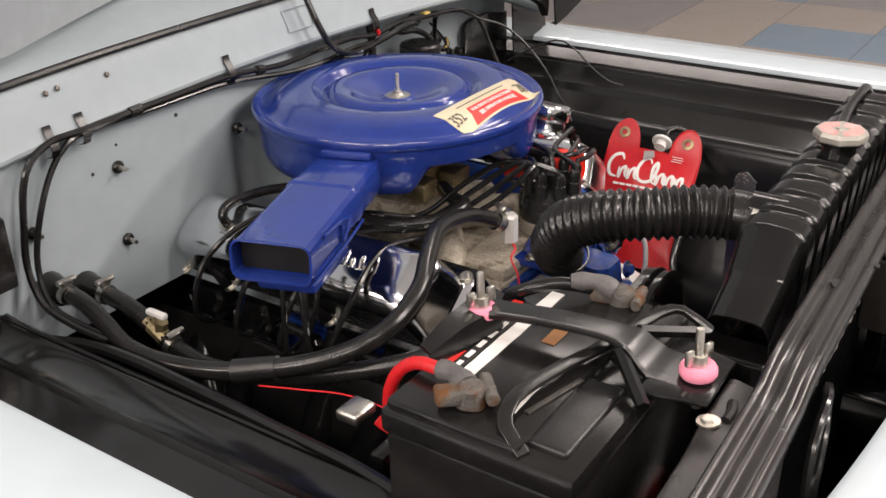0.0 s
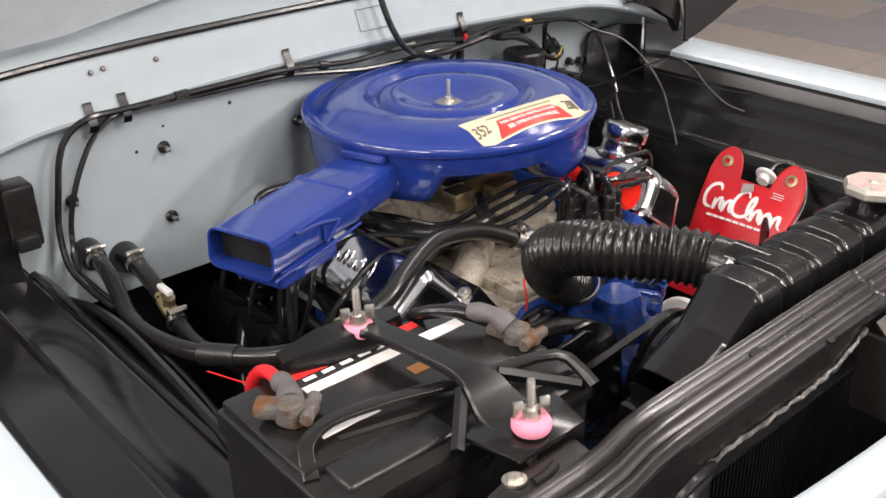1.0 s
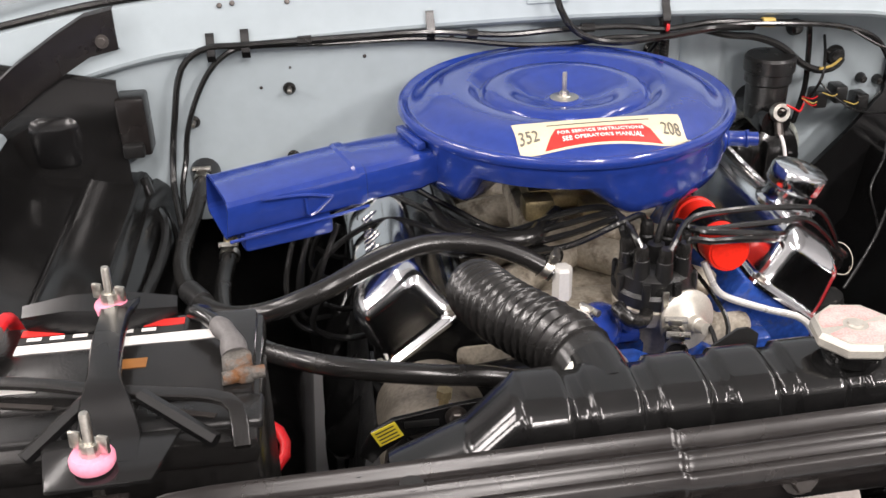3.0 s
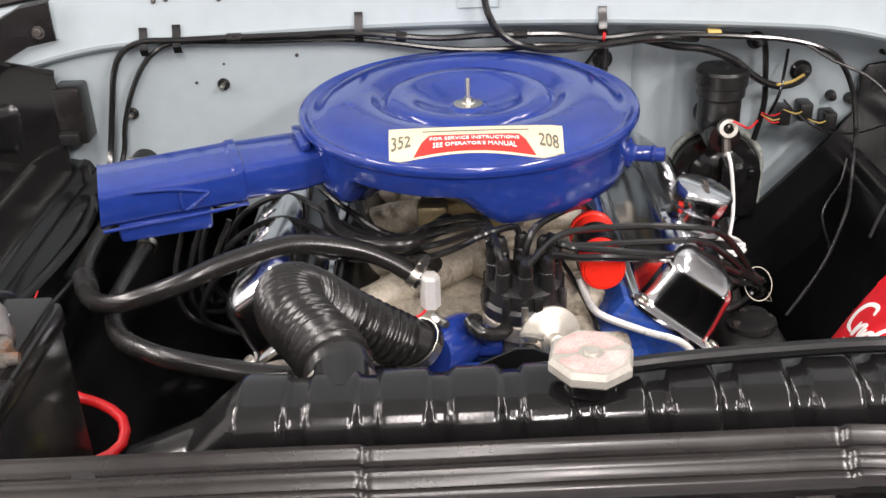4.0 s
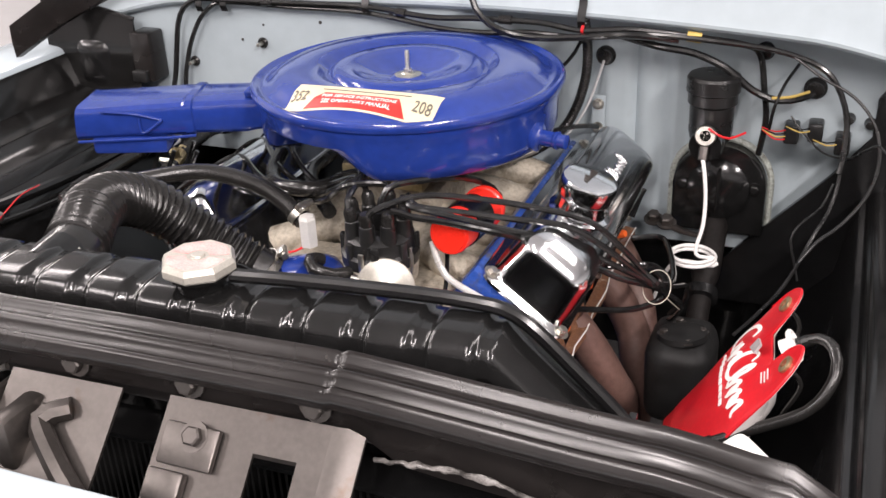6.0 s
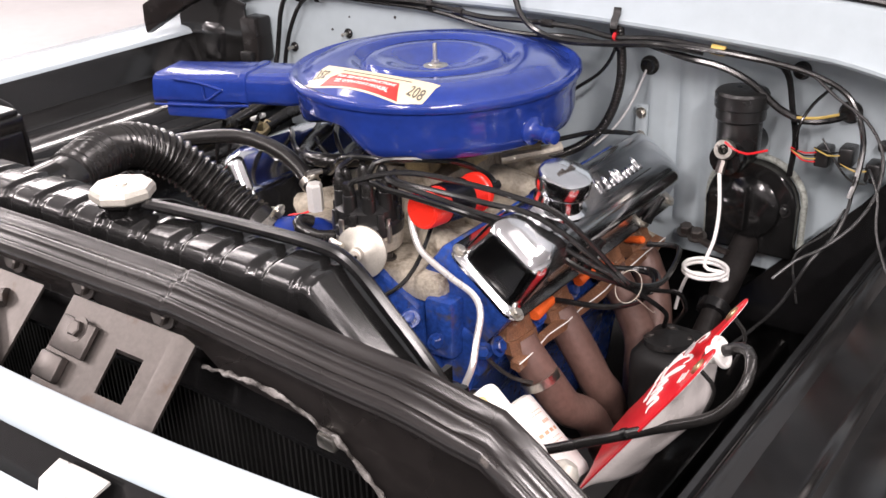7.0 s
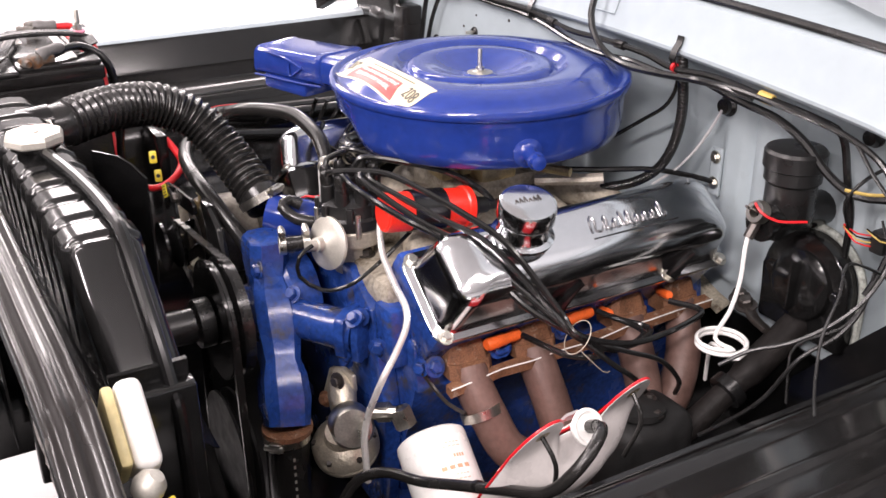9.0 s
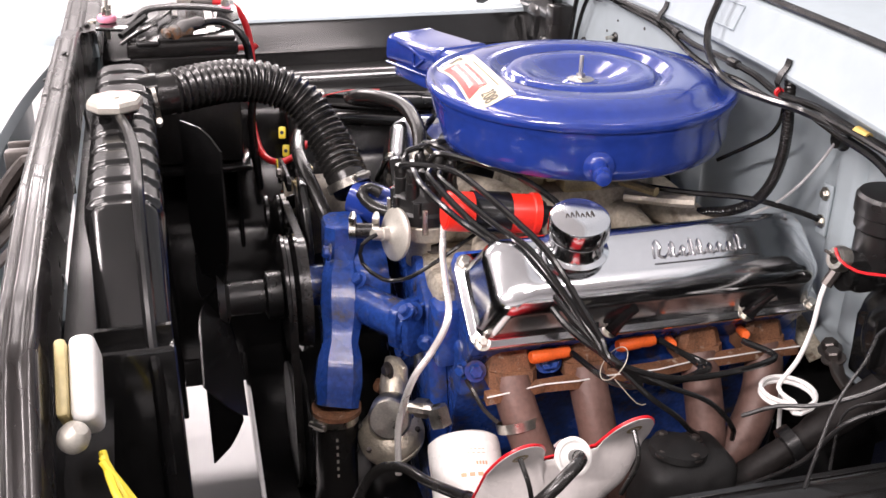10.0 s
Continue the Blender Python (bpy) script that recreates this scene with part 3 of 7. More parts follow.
for i in range(100):
    x = -0.278 + 0.725 * i / 99
    box(bm, (x, rad_y(x, -0.622), 0.72), (0.0028, 0.046, 0.54))
tagged(part("core_fin", bm, FIN, radiator, "black vertical radiator fins", smooth=False), kind="stuff")
part("core_back", box(B(), (0.085, -0.621, 0.72), (0.72, 0.012, 0.54), None), FIN, radiator, smooth=False)
CAP = Vector((0.078, -0.627, 1.112))
part("filler_neck", lathe(B(), [(0.021, -0.002), (0.021, 0.008), (0.027, 0.010), (0.027, 0.013), (0.018, 0.013)], 28, Matrix.Translation(CAP)), BLACK, radiator)
cap_m = Matrix.Translation(CAP + Vector((0, 0, 0.0105))) @ Matrix.Rotation(radians(12), 4, "Z")
bm = lathe(B(), [(0.0, 0.004), (0.0315, 0.004), (0.0330, 0.006), (0.0330, 0.012), (0.0305, 0.0165), (0.0, 0.0165)], 8, cap_m)
capo = part("radiator_cap", bm, CAPM, radiator, "dull metal octagonal radiator cap", angle=20)
part("cap_print", lathe(B(), [(0.010, 0.0164), (0.010, 0.0167), (0.0265, 0.0167), (0.0265, 0.0164)], 28, cap_m, 0.15, 2.95), CAPRED, capo)
part("cap_print", lathe(B(), [(0.010, 0.0164), (0.010, 0.0167), (0.0265, 0.0167), (0.0265, 0.0164)], 28, cap_m, 3.3, 6.1), CAPRED, capo)
part("cap_rivet", lathe(B(), [(0, 0.016), (0.0065, 0.016), (0.0055, 0.0182), (0, 0.0187)], 16, cap_m), CAPM, capo)
part("overflow_pipe", tube(B(), [(0.105, -0.622, 1.122), (0.15, -0.612, 1.120), (0.23, -0.602, 1.119), (0.31, -0.598, 1.119), (0.352, -0.597, 1.112), (0.395, -0.596, 1.075), (0.455, -0.594, 1.01), (0.468, -0.592, 0.95), (0.468, -0.592, 0.70)], 0.0065, 10), SATIN, radiator, "black overflow pipe along the tank")

# ---- hood latch brackets on the support ----
latch = thing("hood_latch", "grey steel hood latch plate bolted ahead of the radiator", "latch")


def plate(x0, x1, y0, y1, z0, z1, hole=None, t=0.004, name="plate", mt=None):
    bm = B()
    if hole:
        hx0, hx1, h0, h1 = hole
        xs, ks = (x0, hx0, hx1, x1), (0, h0, h1, 1)
    else:
        xs, ks = (x0, x1), (0, 1)
    for i in range(len(xs) - 1):
        for j in range(len(ks) - 1):
            if hole and i == 1 and j == 1:
                continue
            pts = []
            for xx, k in ((xs[i], ks[j]), (xs[i + 1], ks[j]), (xs[i + 1], ks[j + 1]), (xs[i], ks[j + 1])):
                pts.append(Vector((xx, y0 + (y1 - y0) * k + SKEW * (xx - 0.08), z0 + (z1 - z0) * k)))
            up = [bm.verts.new(p) for p in pts]
            dn = [bm.verts.new(p - Vector((0, 0, t))) for p in pts]
            bm.faces.new(up), bm.faces.new(dn[::-1])
            for k in range(4):
                bm.faces.new((up[k], dn[k], dn[(k + 1) % 4], up[(k + 1) % 4]))
    bmesh.ops.remove_doubles(bm, verts=bm.verts, dist=1e-5)
    return part(name, bm, mt or DULL, latch, smooth=False)


plate(0.095, 0.242, -0.713, -0.782, 1.057, 0.988, (0.181, 0.219, 0.33, 0.78), name="latch_plate")
part("latch_lip", sheet(B(), [[(0.243, -0.712, 1.060), (0.256, -0.712, 1.061), (0.270, -0.712, 1.056)], [(0.243, -0.782, 0.991), (0.256, -0.783, 0.992), (0.270, -0.783, 0.987)]], 0.004, (0, 0, -1)), DULL, latch)
tm = Matrix.Translation((0.128, -0.741, 1.034)) @ Matrix.Rotation(radians(45), 4, "X")
part("latch_tab", box(B(), (0, 0, 0), (0.050, 0.034, 0.006), tm, 0.002), DULL, latch)
part("latch_tab", box(B(), (-0.012, -0.034, 0.0), (0.034, 0.026, 0.010), tm, 0.003), DULL, latch)
plate(-0.062, 0.050, -0.715, -0.790, 1.056, 0.985, name="latch_bracket")
part("latch_side", box(B(), (-0.068, -0.745, 1.00), (0.008, 0.07, 0.09), None, 0.003), DULL, latch)
bm = B()
tube(bm, [(0.01, -0.735, 1.040), (-0.01, -0.752, 1.035), (0.02, -0.775, 1.015), (0.05, -0.79, 0.995)], 0.010, 8)
box(bm, (-0.03, -0.755, 1.022), (0.02, 0.05, 0.05), None, 0.006)
part("latch_hook", bm, DULL, latch)
for x in (0.004, 0.114, 0.226):
    part("latch_bolt", bolt(B(), (x, -0.711 + SKEW * (x - 0.08), 1.072), (0, -1, 0.15), 0.009, 0.009), DULL, latch, angle=20)
for x, y, z in ((0.131, -0.737, 1.041), (-0.01, -0.742, 1.035)):
    part("latch_bolt", bolt(B(), (x, y, z), (0, -0.7, 0.7), 0.008, 0.007), DULL, latch, angle=20)


# ---- air cleaner ----
LID = 1.10
cleaner = thing("air_cleaner", "round blue air cleaner with snorkel, wing stud and cream decal", "air cleaner", at=(0, 0, 1.02))
lid_prof = [(0.0, 0.004), (0.02, 0.004), (0.026, 0.001), (0.045, 0.0045), (0.066, 0.015), (0.082, 0.0195), (0.098, 0.0205), (0.104, 0.018), (0.108, 0.0125), (0.113, 0.0110), (0.118, 0.0130), (0.124, 0.0200), (0.131, 0.0225), (0.160, 0.0215), (0.178, 0.0185), (0.187, 0.0130), (0.194, 0.0085), (0.2005, 0.0052), (0.2050, 0.0043), (0.2085, 0.0056), (0.2115, 0.0082), (0.2145, 0.0090), (0.2175, 0.0078), (0.2196, 0.0045), (0.2200, 0.000), (0.2180, -0.0045), (0.2140, -0.006), (0.205, -0.004)]
part("lid", lathe(B(), [(r, z) for r, z in lid_prof], 128, Matrix.Translation((0, 0, LID))), BLUE, cleaner, "pressed blue enamel lid")
# bowl with an arch cut in its lower edge at the front
bm = B()
cols = []
for i in range(144):
    a = 2 * math.pi * i / 144
    d = math.degrees(a)
    cut = 0.038 * (smooth_step(219, 230, d) - smooth_step(262, 282, d))
    zb = -0.076 + cut
    rr = [(0.2135, -0.002), (0.2145, -0.010), (0.2125, -0.016), (0.2105, -0.030), (0.2095, min(-0.032, zb + 0.02)), (0.205, min(-0.033, zb + 0.006)), (0.196, min(-0.034, zb)), (0.16, min(-0.034, zb - 0.002)), (0.10, -0.05), (0.075, -0.05), (0.072, -0.095)]
    cols.append([bm.verts.new((r * math.cos(a), r * math.sin(a), LID + z)) for r, z in rr])
for i in range(144):
    a, b = cols[i], cols[(i + 1) % 144]
    for j in range(len(a) - 1):
        bm.faces.new((a[j], a[j + 1], b[j + 1], b[j]))
part("bowl", bm, BLUE, cleaner, "deep blue enamel bowl", angle=50)
# snorkel, drawn along its own axis: u outwards, v to the rear side, w up
U = Vector((-0.951, -0.309, 0.0))
V = Vector((-0.309, 0.951, 0.0))
SN = Matrix(((U.x, V.x, 0, 0), (U.y, V.y, 0, 0), (0, 0, 1, LID), (0, 0, 0, 1)))


def snorkel_ring(bm, u, hw, zt, zb, r, tilt=0.0):
    pts = []
    for cx, cz, a0 in ((hw - r, zt - r, 0), (-hw + r, zt - r, 90), (-hw + r, zb + r, 180), (hw - r, zb + r, 270)):
        for k in range(4):
            a = radians(a0 + 30 * k)
            v, w = cx + r * math.cos(a), cz + r * math.sin(a)
            pts.append(bm.verts.new(SN @ Vector((u + tilt * (w - zb), v, w))))
    return pts


bm = B()
stations = [(0.170, 0.040, -0.016, -0.060, 0.012, 0), (0.215, 0.043, -0.016, -0.062, 0.012, 0), (0.228, 0.046, -0.014, -0.064, 0.013, 0), (0.290, 0.048, -0.015, -0.064, 0.014, 0), (0.300, 0.048, -0.015, -0.064, 0.014, 0), (0.302, 0.0505, -0.0125, -0.066, 0.015, 0), (0.312, 0.0505, -0.0125, -0.067, 0.015, 0), (0.316, 0.049, -0.015, -0.066, 0.014, 0), (0.40, 0.049, -0.019, -0.067, 0.013, -0.05), (0.468, 0.0495, -0.022, -0.070, 0.013, -0.1), (0.474, 0.0508, -0.0207, -0.0712, 0.014, -0.1)]
rings = [snorkel_ring(bm, *s) for s in stations]
inner = [snorkel_ring(bm, 0.474, 0.0480, -0.0238, -0.0682, 0.011, -0.1), snorkel_ring(bm, 0.36, 0.046, -0.022, -0.064, 0.010, 0)]
allr = rings + inner
for a, b in zip(allr, allr[1:]):
    k = len(a)
    for i in range(k):
        bm.faces.new((a[i], a[(i + 1) % k], b[(i + 1) % k], b[i]))
bm.faces.new(inner[-1])
sn = part("snorkel", bm, BLUE, cleaner, "blue sheet-metal intake snorkel", angle=28)
bm = B()
for pts in ([(0.345, 0.050, -0.040), (0.385, 0.0515, -0.030), (0.430, 0.0515, -0.026)], [(0.345, 0.0505, -0.040), (0.375, 0.0515, -0.058), (0.378, 0.0515, -0.036)]):
    tube(bm, [SN @ Vector((u, -v, w)) for u, v, w in pts], 0.0022, 8, 0.006)
tube(bm, [SN @ Vector((u, v, w)) for u, v, w in ((0.30, -0.0485, -0.064), (0.36, -0.050, -0.067), (0.472, -0.050, -0.0705))], 0.0022, 6)
part("snorkel_bead", bm, BLUE, sn)
bm = B()
prism(bm, [(0.345, -0.046), (0.455, -0.046), (0.455, 0.03), (0.345, 0.03)], -0.092, -0.066, SN, 0.006)
part("heat_duct", bm, BLUE, sn, "blue hot-air inlet below the snorkel")
# front-side saddle and tabs
bm = B()
box(bm, (0.222, 0.0, -0.009), (0.012, 0.07, 0.010), SN, 0.003)
part("snorkel_flange", bm, BLUE, sn)
part("air_door", box(B(), (0.452, 0.0, -0.046), (0.003, 0.090, 0.038), SN, 0.001), FIN, sn, "black air door in the mouth")
# breather nipple on the driver's side
na = radians(-14)
nd = Vector((math.cos(na), math.sin(na), 0))
nm = axis_frame(nd * 0.207 + Vector((0, 0, LID - 0.050)), nd)
bm = lathe(B(), [(0.0, 0), (0.020, 0), (0.020, 0.005), (0.015, 0.007), (0.012, 0.009), (0.0105, 0.012), (0.0105, 0.030), (0.012, 0.032), (0.012, 0.035), (0.0095, 0.036), (0.0095, 0.047), (0.0075, 0.048), (0.0, 0.048)], 20, nm)
part("breather_nipple", bm, BLUE, cleaner)
bm = lathe(B(), [(0, 0.003), (0.019, 0.003), (0.019, 0.0045), (0.010, 0.006), (0.0085, 0.0075), (0, 0.0075)], 24, Matrix.Translation((0, 0, LID)))
lathe(bm, [(0.0062, 0.007), (0.0062, 0.012), (0, 0.012)], 6, Matrix.Translation((0, 0, LID)))
part("washer_nut", bm, STEEL, cleaner, "zinc washer and nut")
part("stud", lathe(B(), [(0, 0.0), (0.0032, 0.0), (0.0032, 0.036), (0.0026, 0.038), (0, 0.038)], 10, Matrix.Translation((0, 0, LID))), STEEL, cleaner, "threaded zinc stud")


def on_lid(x, y):
    r = math.hypot(x, y)
    for (r0, z0), (r1, z1) in zip(lid_prof, lid_prof[1:]):
        if r0 <= r <= r1:
            return LID + z0 + (z1 - z0) * (r - r0) / max(1e-6, r1 - r0)
    return LID


def lid_patch(name, poly_fn, nu, nv, lift, material, parent):
    """A thin print that follows the lid's pressed surface."""
    bm = B()
    g = []
    for i in range(nu + 1):
        row = []
        for j in range(nv + 1):
            x, y = poly_fn(i / nu, j / nv)
            row.append((x, y, on_lid(x, y) + lift))
        g.append(row)
    sheet(bm, g, 0.0006, (0, 0, -1))
    return part(name, bm, material, parent)


def decal_xy(u, v):
    w0, w1 = 0.102, 0.1000
    w = w0 + (w1 - w0) * v
    return 0.006 + (2 * u - 1) * w, -0.131 - 0.056 * v


decal = lid_patch("decal", decal_xy, 40, 16, 0.0010, CREAM, cleaner)
decal["label"] = "cream and red paper decal"


def red_xy(u, v):
    w = 0.052 + 0.018 * v
    return 0.004 + (2 * u - 1) * w, -0.1545 - 0.030 * v


lid_patch("decal_red_field", red_xy, 30, 10, 0.0016, DECRED, decal)
lid_patch("decal_line", lambda u, v: (0.006 + (2 * u - 1) * 0.062, -0.1425 - 0.0012 * v), 20, 1, 0.0016, INK, decal)


def decal_text(body, size, x, y, material, squeeze=1.0):
    text_mesh(body, size, Matrix.Translation((x, y, 0)), material, decal, depth=0.0003, squeeze=squeeze, drape=lambda px, py: on_lid(px, py) + 0.0021)


decal_text("FOR SERVICE INSTRUCTIONS", 0.0088, 0.004, -0.1635, LETTER, 0.90)
decal_text("SEE OPERATOR'S MANUAL", 0.0088, 0.004, -0.1755, LETTER, 0.92)
decal_text("352", 0.026, -0.081, -0.1625, NUMINK, 0.62)
decal_text("208", 0.026, 0.090, -0.1625, NUMINK, 0.62)

# ---- engine ----
engine = thing("engine", "blue painted V8 engine with chrome valve covers", "engine")
bm = B()
prism(bm, [(-0.17, 0.50), (0.17, 0.50), (0.19, 0.66), (0.235, 0.76), (0.225, 0.82), (0.09, 0.87), (-0.09, 0.87), (-0.225, 0.82), (-0.235, 0.76), (-0.19, 0.66)], -0.235, 0.26, Matrix(((1, 0, 0, 0), (0, 0, 1, 0), (0, 1, 0, 0), (0, 0, 0, 1))), 0.006)
part("engine_block", bm, BLOCK, engine, "blue cast-iron block with oil stains")
part("bell_housing", prism(B(), [(-0.20, 0.30), (0.20, 0.30), (0.21, 0.62), (0.15, 0.84), (-0.15, 0.84), (-0.21, 0.62)], 0.26, 0.60, Matrix(((1, 0, 0, 0), (0, 0, 1, 0), (0, 1, 0, 0), (0, 0, 0, 1))), 0.01), BLACK, engine, "black bell housing behind the block")
TC = Matrix(((1, 0, 0, 0), (0, 0, -1, 0), (0, 1, 0, 0), (0, 0, 0, 1)))
bm = B()
prism(bm, [(-0.17, 0.52), (0.17, 0.52), (0.19, 0.70), (0.155, 0.85), (0.09, 0.89), (-0.09, 0.89), (-0.155, 0.85), (-0.19, 0.70)], 0.235, 0.262, TC, 0.006)
part("timing_cover", bm, BLOCK, engine, "blue timing chain cover")


def bank(s):
    """Head, chrome cover and manifold of one bank; s is -1 or 1 across the truck."""
    o = Vector((0.238, 0.005, 0.897) if s > 0 else (-0.224, -0.012, 0.904))
    a = Vector((s * 0.79, 0, -0.613))
    nrm = Vector((s * 0.613, 0, 0.79))
    yv = Vector((0, 1, 0))
    m = Matrix(((a.x, yv.x, nrm.x, o.x), (a.y, yv.y, nrm.y, o.y), (a.z, yv.z, nrm.z, o.z), (0, 0, 0, 1)))
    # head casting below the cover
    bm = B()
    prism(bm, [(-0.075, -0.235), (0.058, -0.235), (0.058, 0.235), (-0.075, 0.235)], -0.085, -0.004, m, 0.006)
    # passenger head is black in place of the shade below its cover
    head = part("cylinder_head", bm, BLOCK if s > 0 else BLACK, engine, "blue cylinder head" if s > 0 else "cylinder head coloured black for shade")
    # flange and dome of the cover
    L, Wd = 0.240, 0.066

    def ring(l, w, h, r, shift=0.0):
        pts = []
        for cx, cy, a0 in ((w - r, l - r, 0), (-w + r, l - r, 90), (-w + r, -l + r, 180), (w - r, -l + r, 270)):
            for k in range(13):
                t = radians(a0 + 7.5 * k)
                u, v = cx + r * math.cos(t) + shift, cy + r * math.sin(t)
                pts.append((u, v, h))
        return pts

    levels = [ring(L, Wd, -0.003, 0.022), ring(L, Wd, 0.001, 0.022), ring(L - 0.002, Wd - 0.002, 0.003, 0.022), ring(L - 0.009, Wd - 0.009, 0.004, 0.020), ring(L - 0.0105, Wd - 0.0105, 0.0055, 0.020), ring(L - 0.012, Wd - 0.0115, 0.010, 0.021), ring(L - 0.014, Wd - 0.012, 0.022, 0.022), ring(L - 0.021, Wd - 0.0138, 0.052, 0.0255, -0.0018)]
    for q in range(1, 13):
        c, d = 1 - math.cos(radians(7.5 * q)), math.sin(radians(7.5 * q))
        levels.append(ring(L - 0.021 - 0.049 * c, Wd - 0.0138 - 0.0322 * c, 0.052 + 0.0292 * d, 0.0255 - 0.009 * c, -0.0018 - 0.0032 * c))
    bm = B()
    vr = [[bm.verts.new(m @ Vector(p)) for p in lv] for lv in levels]
    for p, q in zip(vr, vr[1:]):
        k = len(p)
        for i in range(k):
            bm.faces.new((p[i], p[(i + 1) % k], q[(i + 1) % k], q[i]))
    bm.faces.new(vr[-1])
    bm.faces.new(vr[0][::-1])
    cover = part("valve_cover", bm, CHROME, engine, "mirror chrome valve cover with raised script", angle=40)
    for u, v in ((-0.054, -0.226), (-0.054, 0.226), (0.058, -0.226), (0.058, 0.226), (0.061, 0.13), (0.061, -0.06)):
        part("cover_bolt", bolt(B(), m @ Vector((u, v, 0.0035)), nrm, 0.0065, 0.007), STEEL, cover, angle=20)
    for v in (0.13, -0.06):
        part("spreader_tab", bar(B(), [m @ Vector((0.064, v, 0.008)), m @ Vector((0.061, v + 0.004, 0.018)), m @ Vector((0.0555, v + 0.014, 0.034)), m @ Vector((0.053, v + 0.022, 0.048))], lambda f: 0.009 - 0.004 * f, 0.005, up=(nrm.x, 0, nrm.z)), SATIN, cover, "dark spreader tab")
    # raised script, as plain strokes
    bm = B()
    v = -0.01 if s > 0 else -0.145
    for k, (hh, wd) in enumerate(((0.024, 0.020), (0.020, 0.012), (0.013, 0.011), (0.022, 0.008), (0.020, 0.012), (0.012, 0.010), (0.013, 0.012), (0.013, 0.011), (0.022, 0.012))):
        cx = -0.006
        tube(bm, [m @ Vector((cx + 0.010 - hh * q, (v + p * wd) * 1.0, 0.0812)) for p, q in ((0.0, 0.0), (0.1, 0.6), (0.35, 1.0), (0.55, 0.6), (0.3, 0.15), (0.7, 0.0), (1.0, 0.25))], 0.0019, 6, 0.004)
        v += wd + 0.002
    tube(bm, [m @ Vector((0.012, -0.012 + 0.14 * q, 0.0812)) for q in (0, 0.3, 0.6, 1)], 0.0012, 6)
    part("cover_script", bm, SCRIPT, cover, "raised chrome script strokes")
    # spark plug boots and the exhaust manifold
    for y in (-0.172, -0.070, 0.090, 0.185):
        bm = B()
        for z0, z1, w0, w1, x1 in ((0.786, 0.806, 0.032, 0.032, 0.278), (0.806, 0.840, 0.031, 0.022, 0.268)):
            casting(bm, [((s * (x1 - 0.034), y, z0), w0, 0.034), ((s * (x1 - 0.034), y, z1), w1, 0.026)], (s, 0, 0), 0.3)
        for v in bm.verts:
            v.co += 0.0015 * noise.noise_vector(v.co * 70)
        # passenger ports and bolts take the same black, shade put into colour
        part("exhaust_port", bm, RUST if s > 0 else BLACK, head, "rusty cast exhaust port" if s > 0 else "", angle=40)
        for dy in (-0.048, 0.046) if y < 0 or s < 0 else ():
            part("head_bolt", bolt(B(), (s * 0.256, y + dy, 0.806), (s * 0.8, 0, 0.35), 0.009, 0.009), BLOCK if s > 0 else BLACK, head, angle=20)
    line = [(-0.212, 0.784), (-0.175, 0.790), (-0.135, 0.791), (-0.09, 0.793), (-0.05, 0.7935), (0.02, 0.795), (0.07, 0.797), (0.108, 0.7985), (0.16, 0.7995), (0.225, 0.802)]
    rows = [[(s * 0.270, y, z + 0.002), (s * (0.284 + 0.003 * math.sin(60 * y)), y, z)] for y, z in line]
    # flange and gasket darkened on the passenger side to stand for shade
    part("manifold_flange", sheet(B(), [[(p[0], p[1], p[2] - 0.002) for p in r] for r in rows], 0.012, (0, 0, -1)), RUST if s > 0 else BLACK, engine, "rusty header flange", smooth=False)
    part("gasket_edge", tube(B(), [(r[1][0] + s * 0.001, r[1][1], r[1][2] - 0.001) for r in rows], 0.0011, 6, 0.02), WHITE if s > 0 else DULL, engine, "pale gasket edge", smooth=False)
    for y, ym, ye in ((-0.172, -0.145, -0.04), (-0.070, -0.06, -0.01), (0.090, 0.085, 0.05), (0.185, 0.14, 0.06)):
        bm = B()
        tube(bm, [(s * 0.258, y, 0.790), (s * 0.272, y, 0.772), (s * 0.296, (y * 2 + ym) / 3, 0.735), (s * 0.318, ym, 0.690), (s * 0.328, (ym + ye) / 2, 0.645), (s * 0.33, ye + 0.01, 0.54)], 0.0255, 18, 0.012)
        # passenger pipes black as shade, only the driver's are brown
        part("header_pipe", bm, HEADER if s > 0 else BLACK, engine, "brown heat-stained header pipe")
    for at, ax in (((0.266, -0.118, 0.824), (0.12, -1.0, 0.02)), ((0.267, 0.000, 0.826), (0.12, -1.0, 0.02)), ((0.266, 0.043, 0.821), (0.85, -0.3, 0.30)), ((0.266, 0.148, 0.822), (0.85, -0.3, 0.30))):
        bm = lathe(B(), [(0, -0.02), (0.0075, -0.02), (0.0085, -0.012), (0.0075, 0.0), (0.0085, 0.004), (0.0088, 0.03), (0.0070, 0.034), (0, 0.034)], 14, axis_frame((s * at[0], at[1], at[2]), (s * ax[0], ax[1], ax[2])) @ Matrix.Scale(1.0 if at[1] < 0.01 else 0.72, 4))
        # dark boots on the passenger side carry on the painted shade
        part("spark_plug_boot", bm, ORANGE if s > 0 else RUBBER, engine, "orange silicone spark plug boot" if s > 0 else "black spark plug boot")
    return m


bank(1)
bank(-1)

# added dark sheet that stands for shade and hides the block's passenger side
part("shade_sheet", sheet(B(), [[(-0.286, y, 0.800), (-0.300, y, 0.775), (-0.312, y, 0.70), (-0.330, y, 0.55)] for y in (-0.27, -0.15, 0.0, 0.15, 0.27)], 0.003, (1, 0, 0)), FIN, engine, "dull black sheet added as shade below the headers")

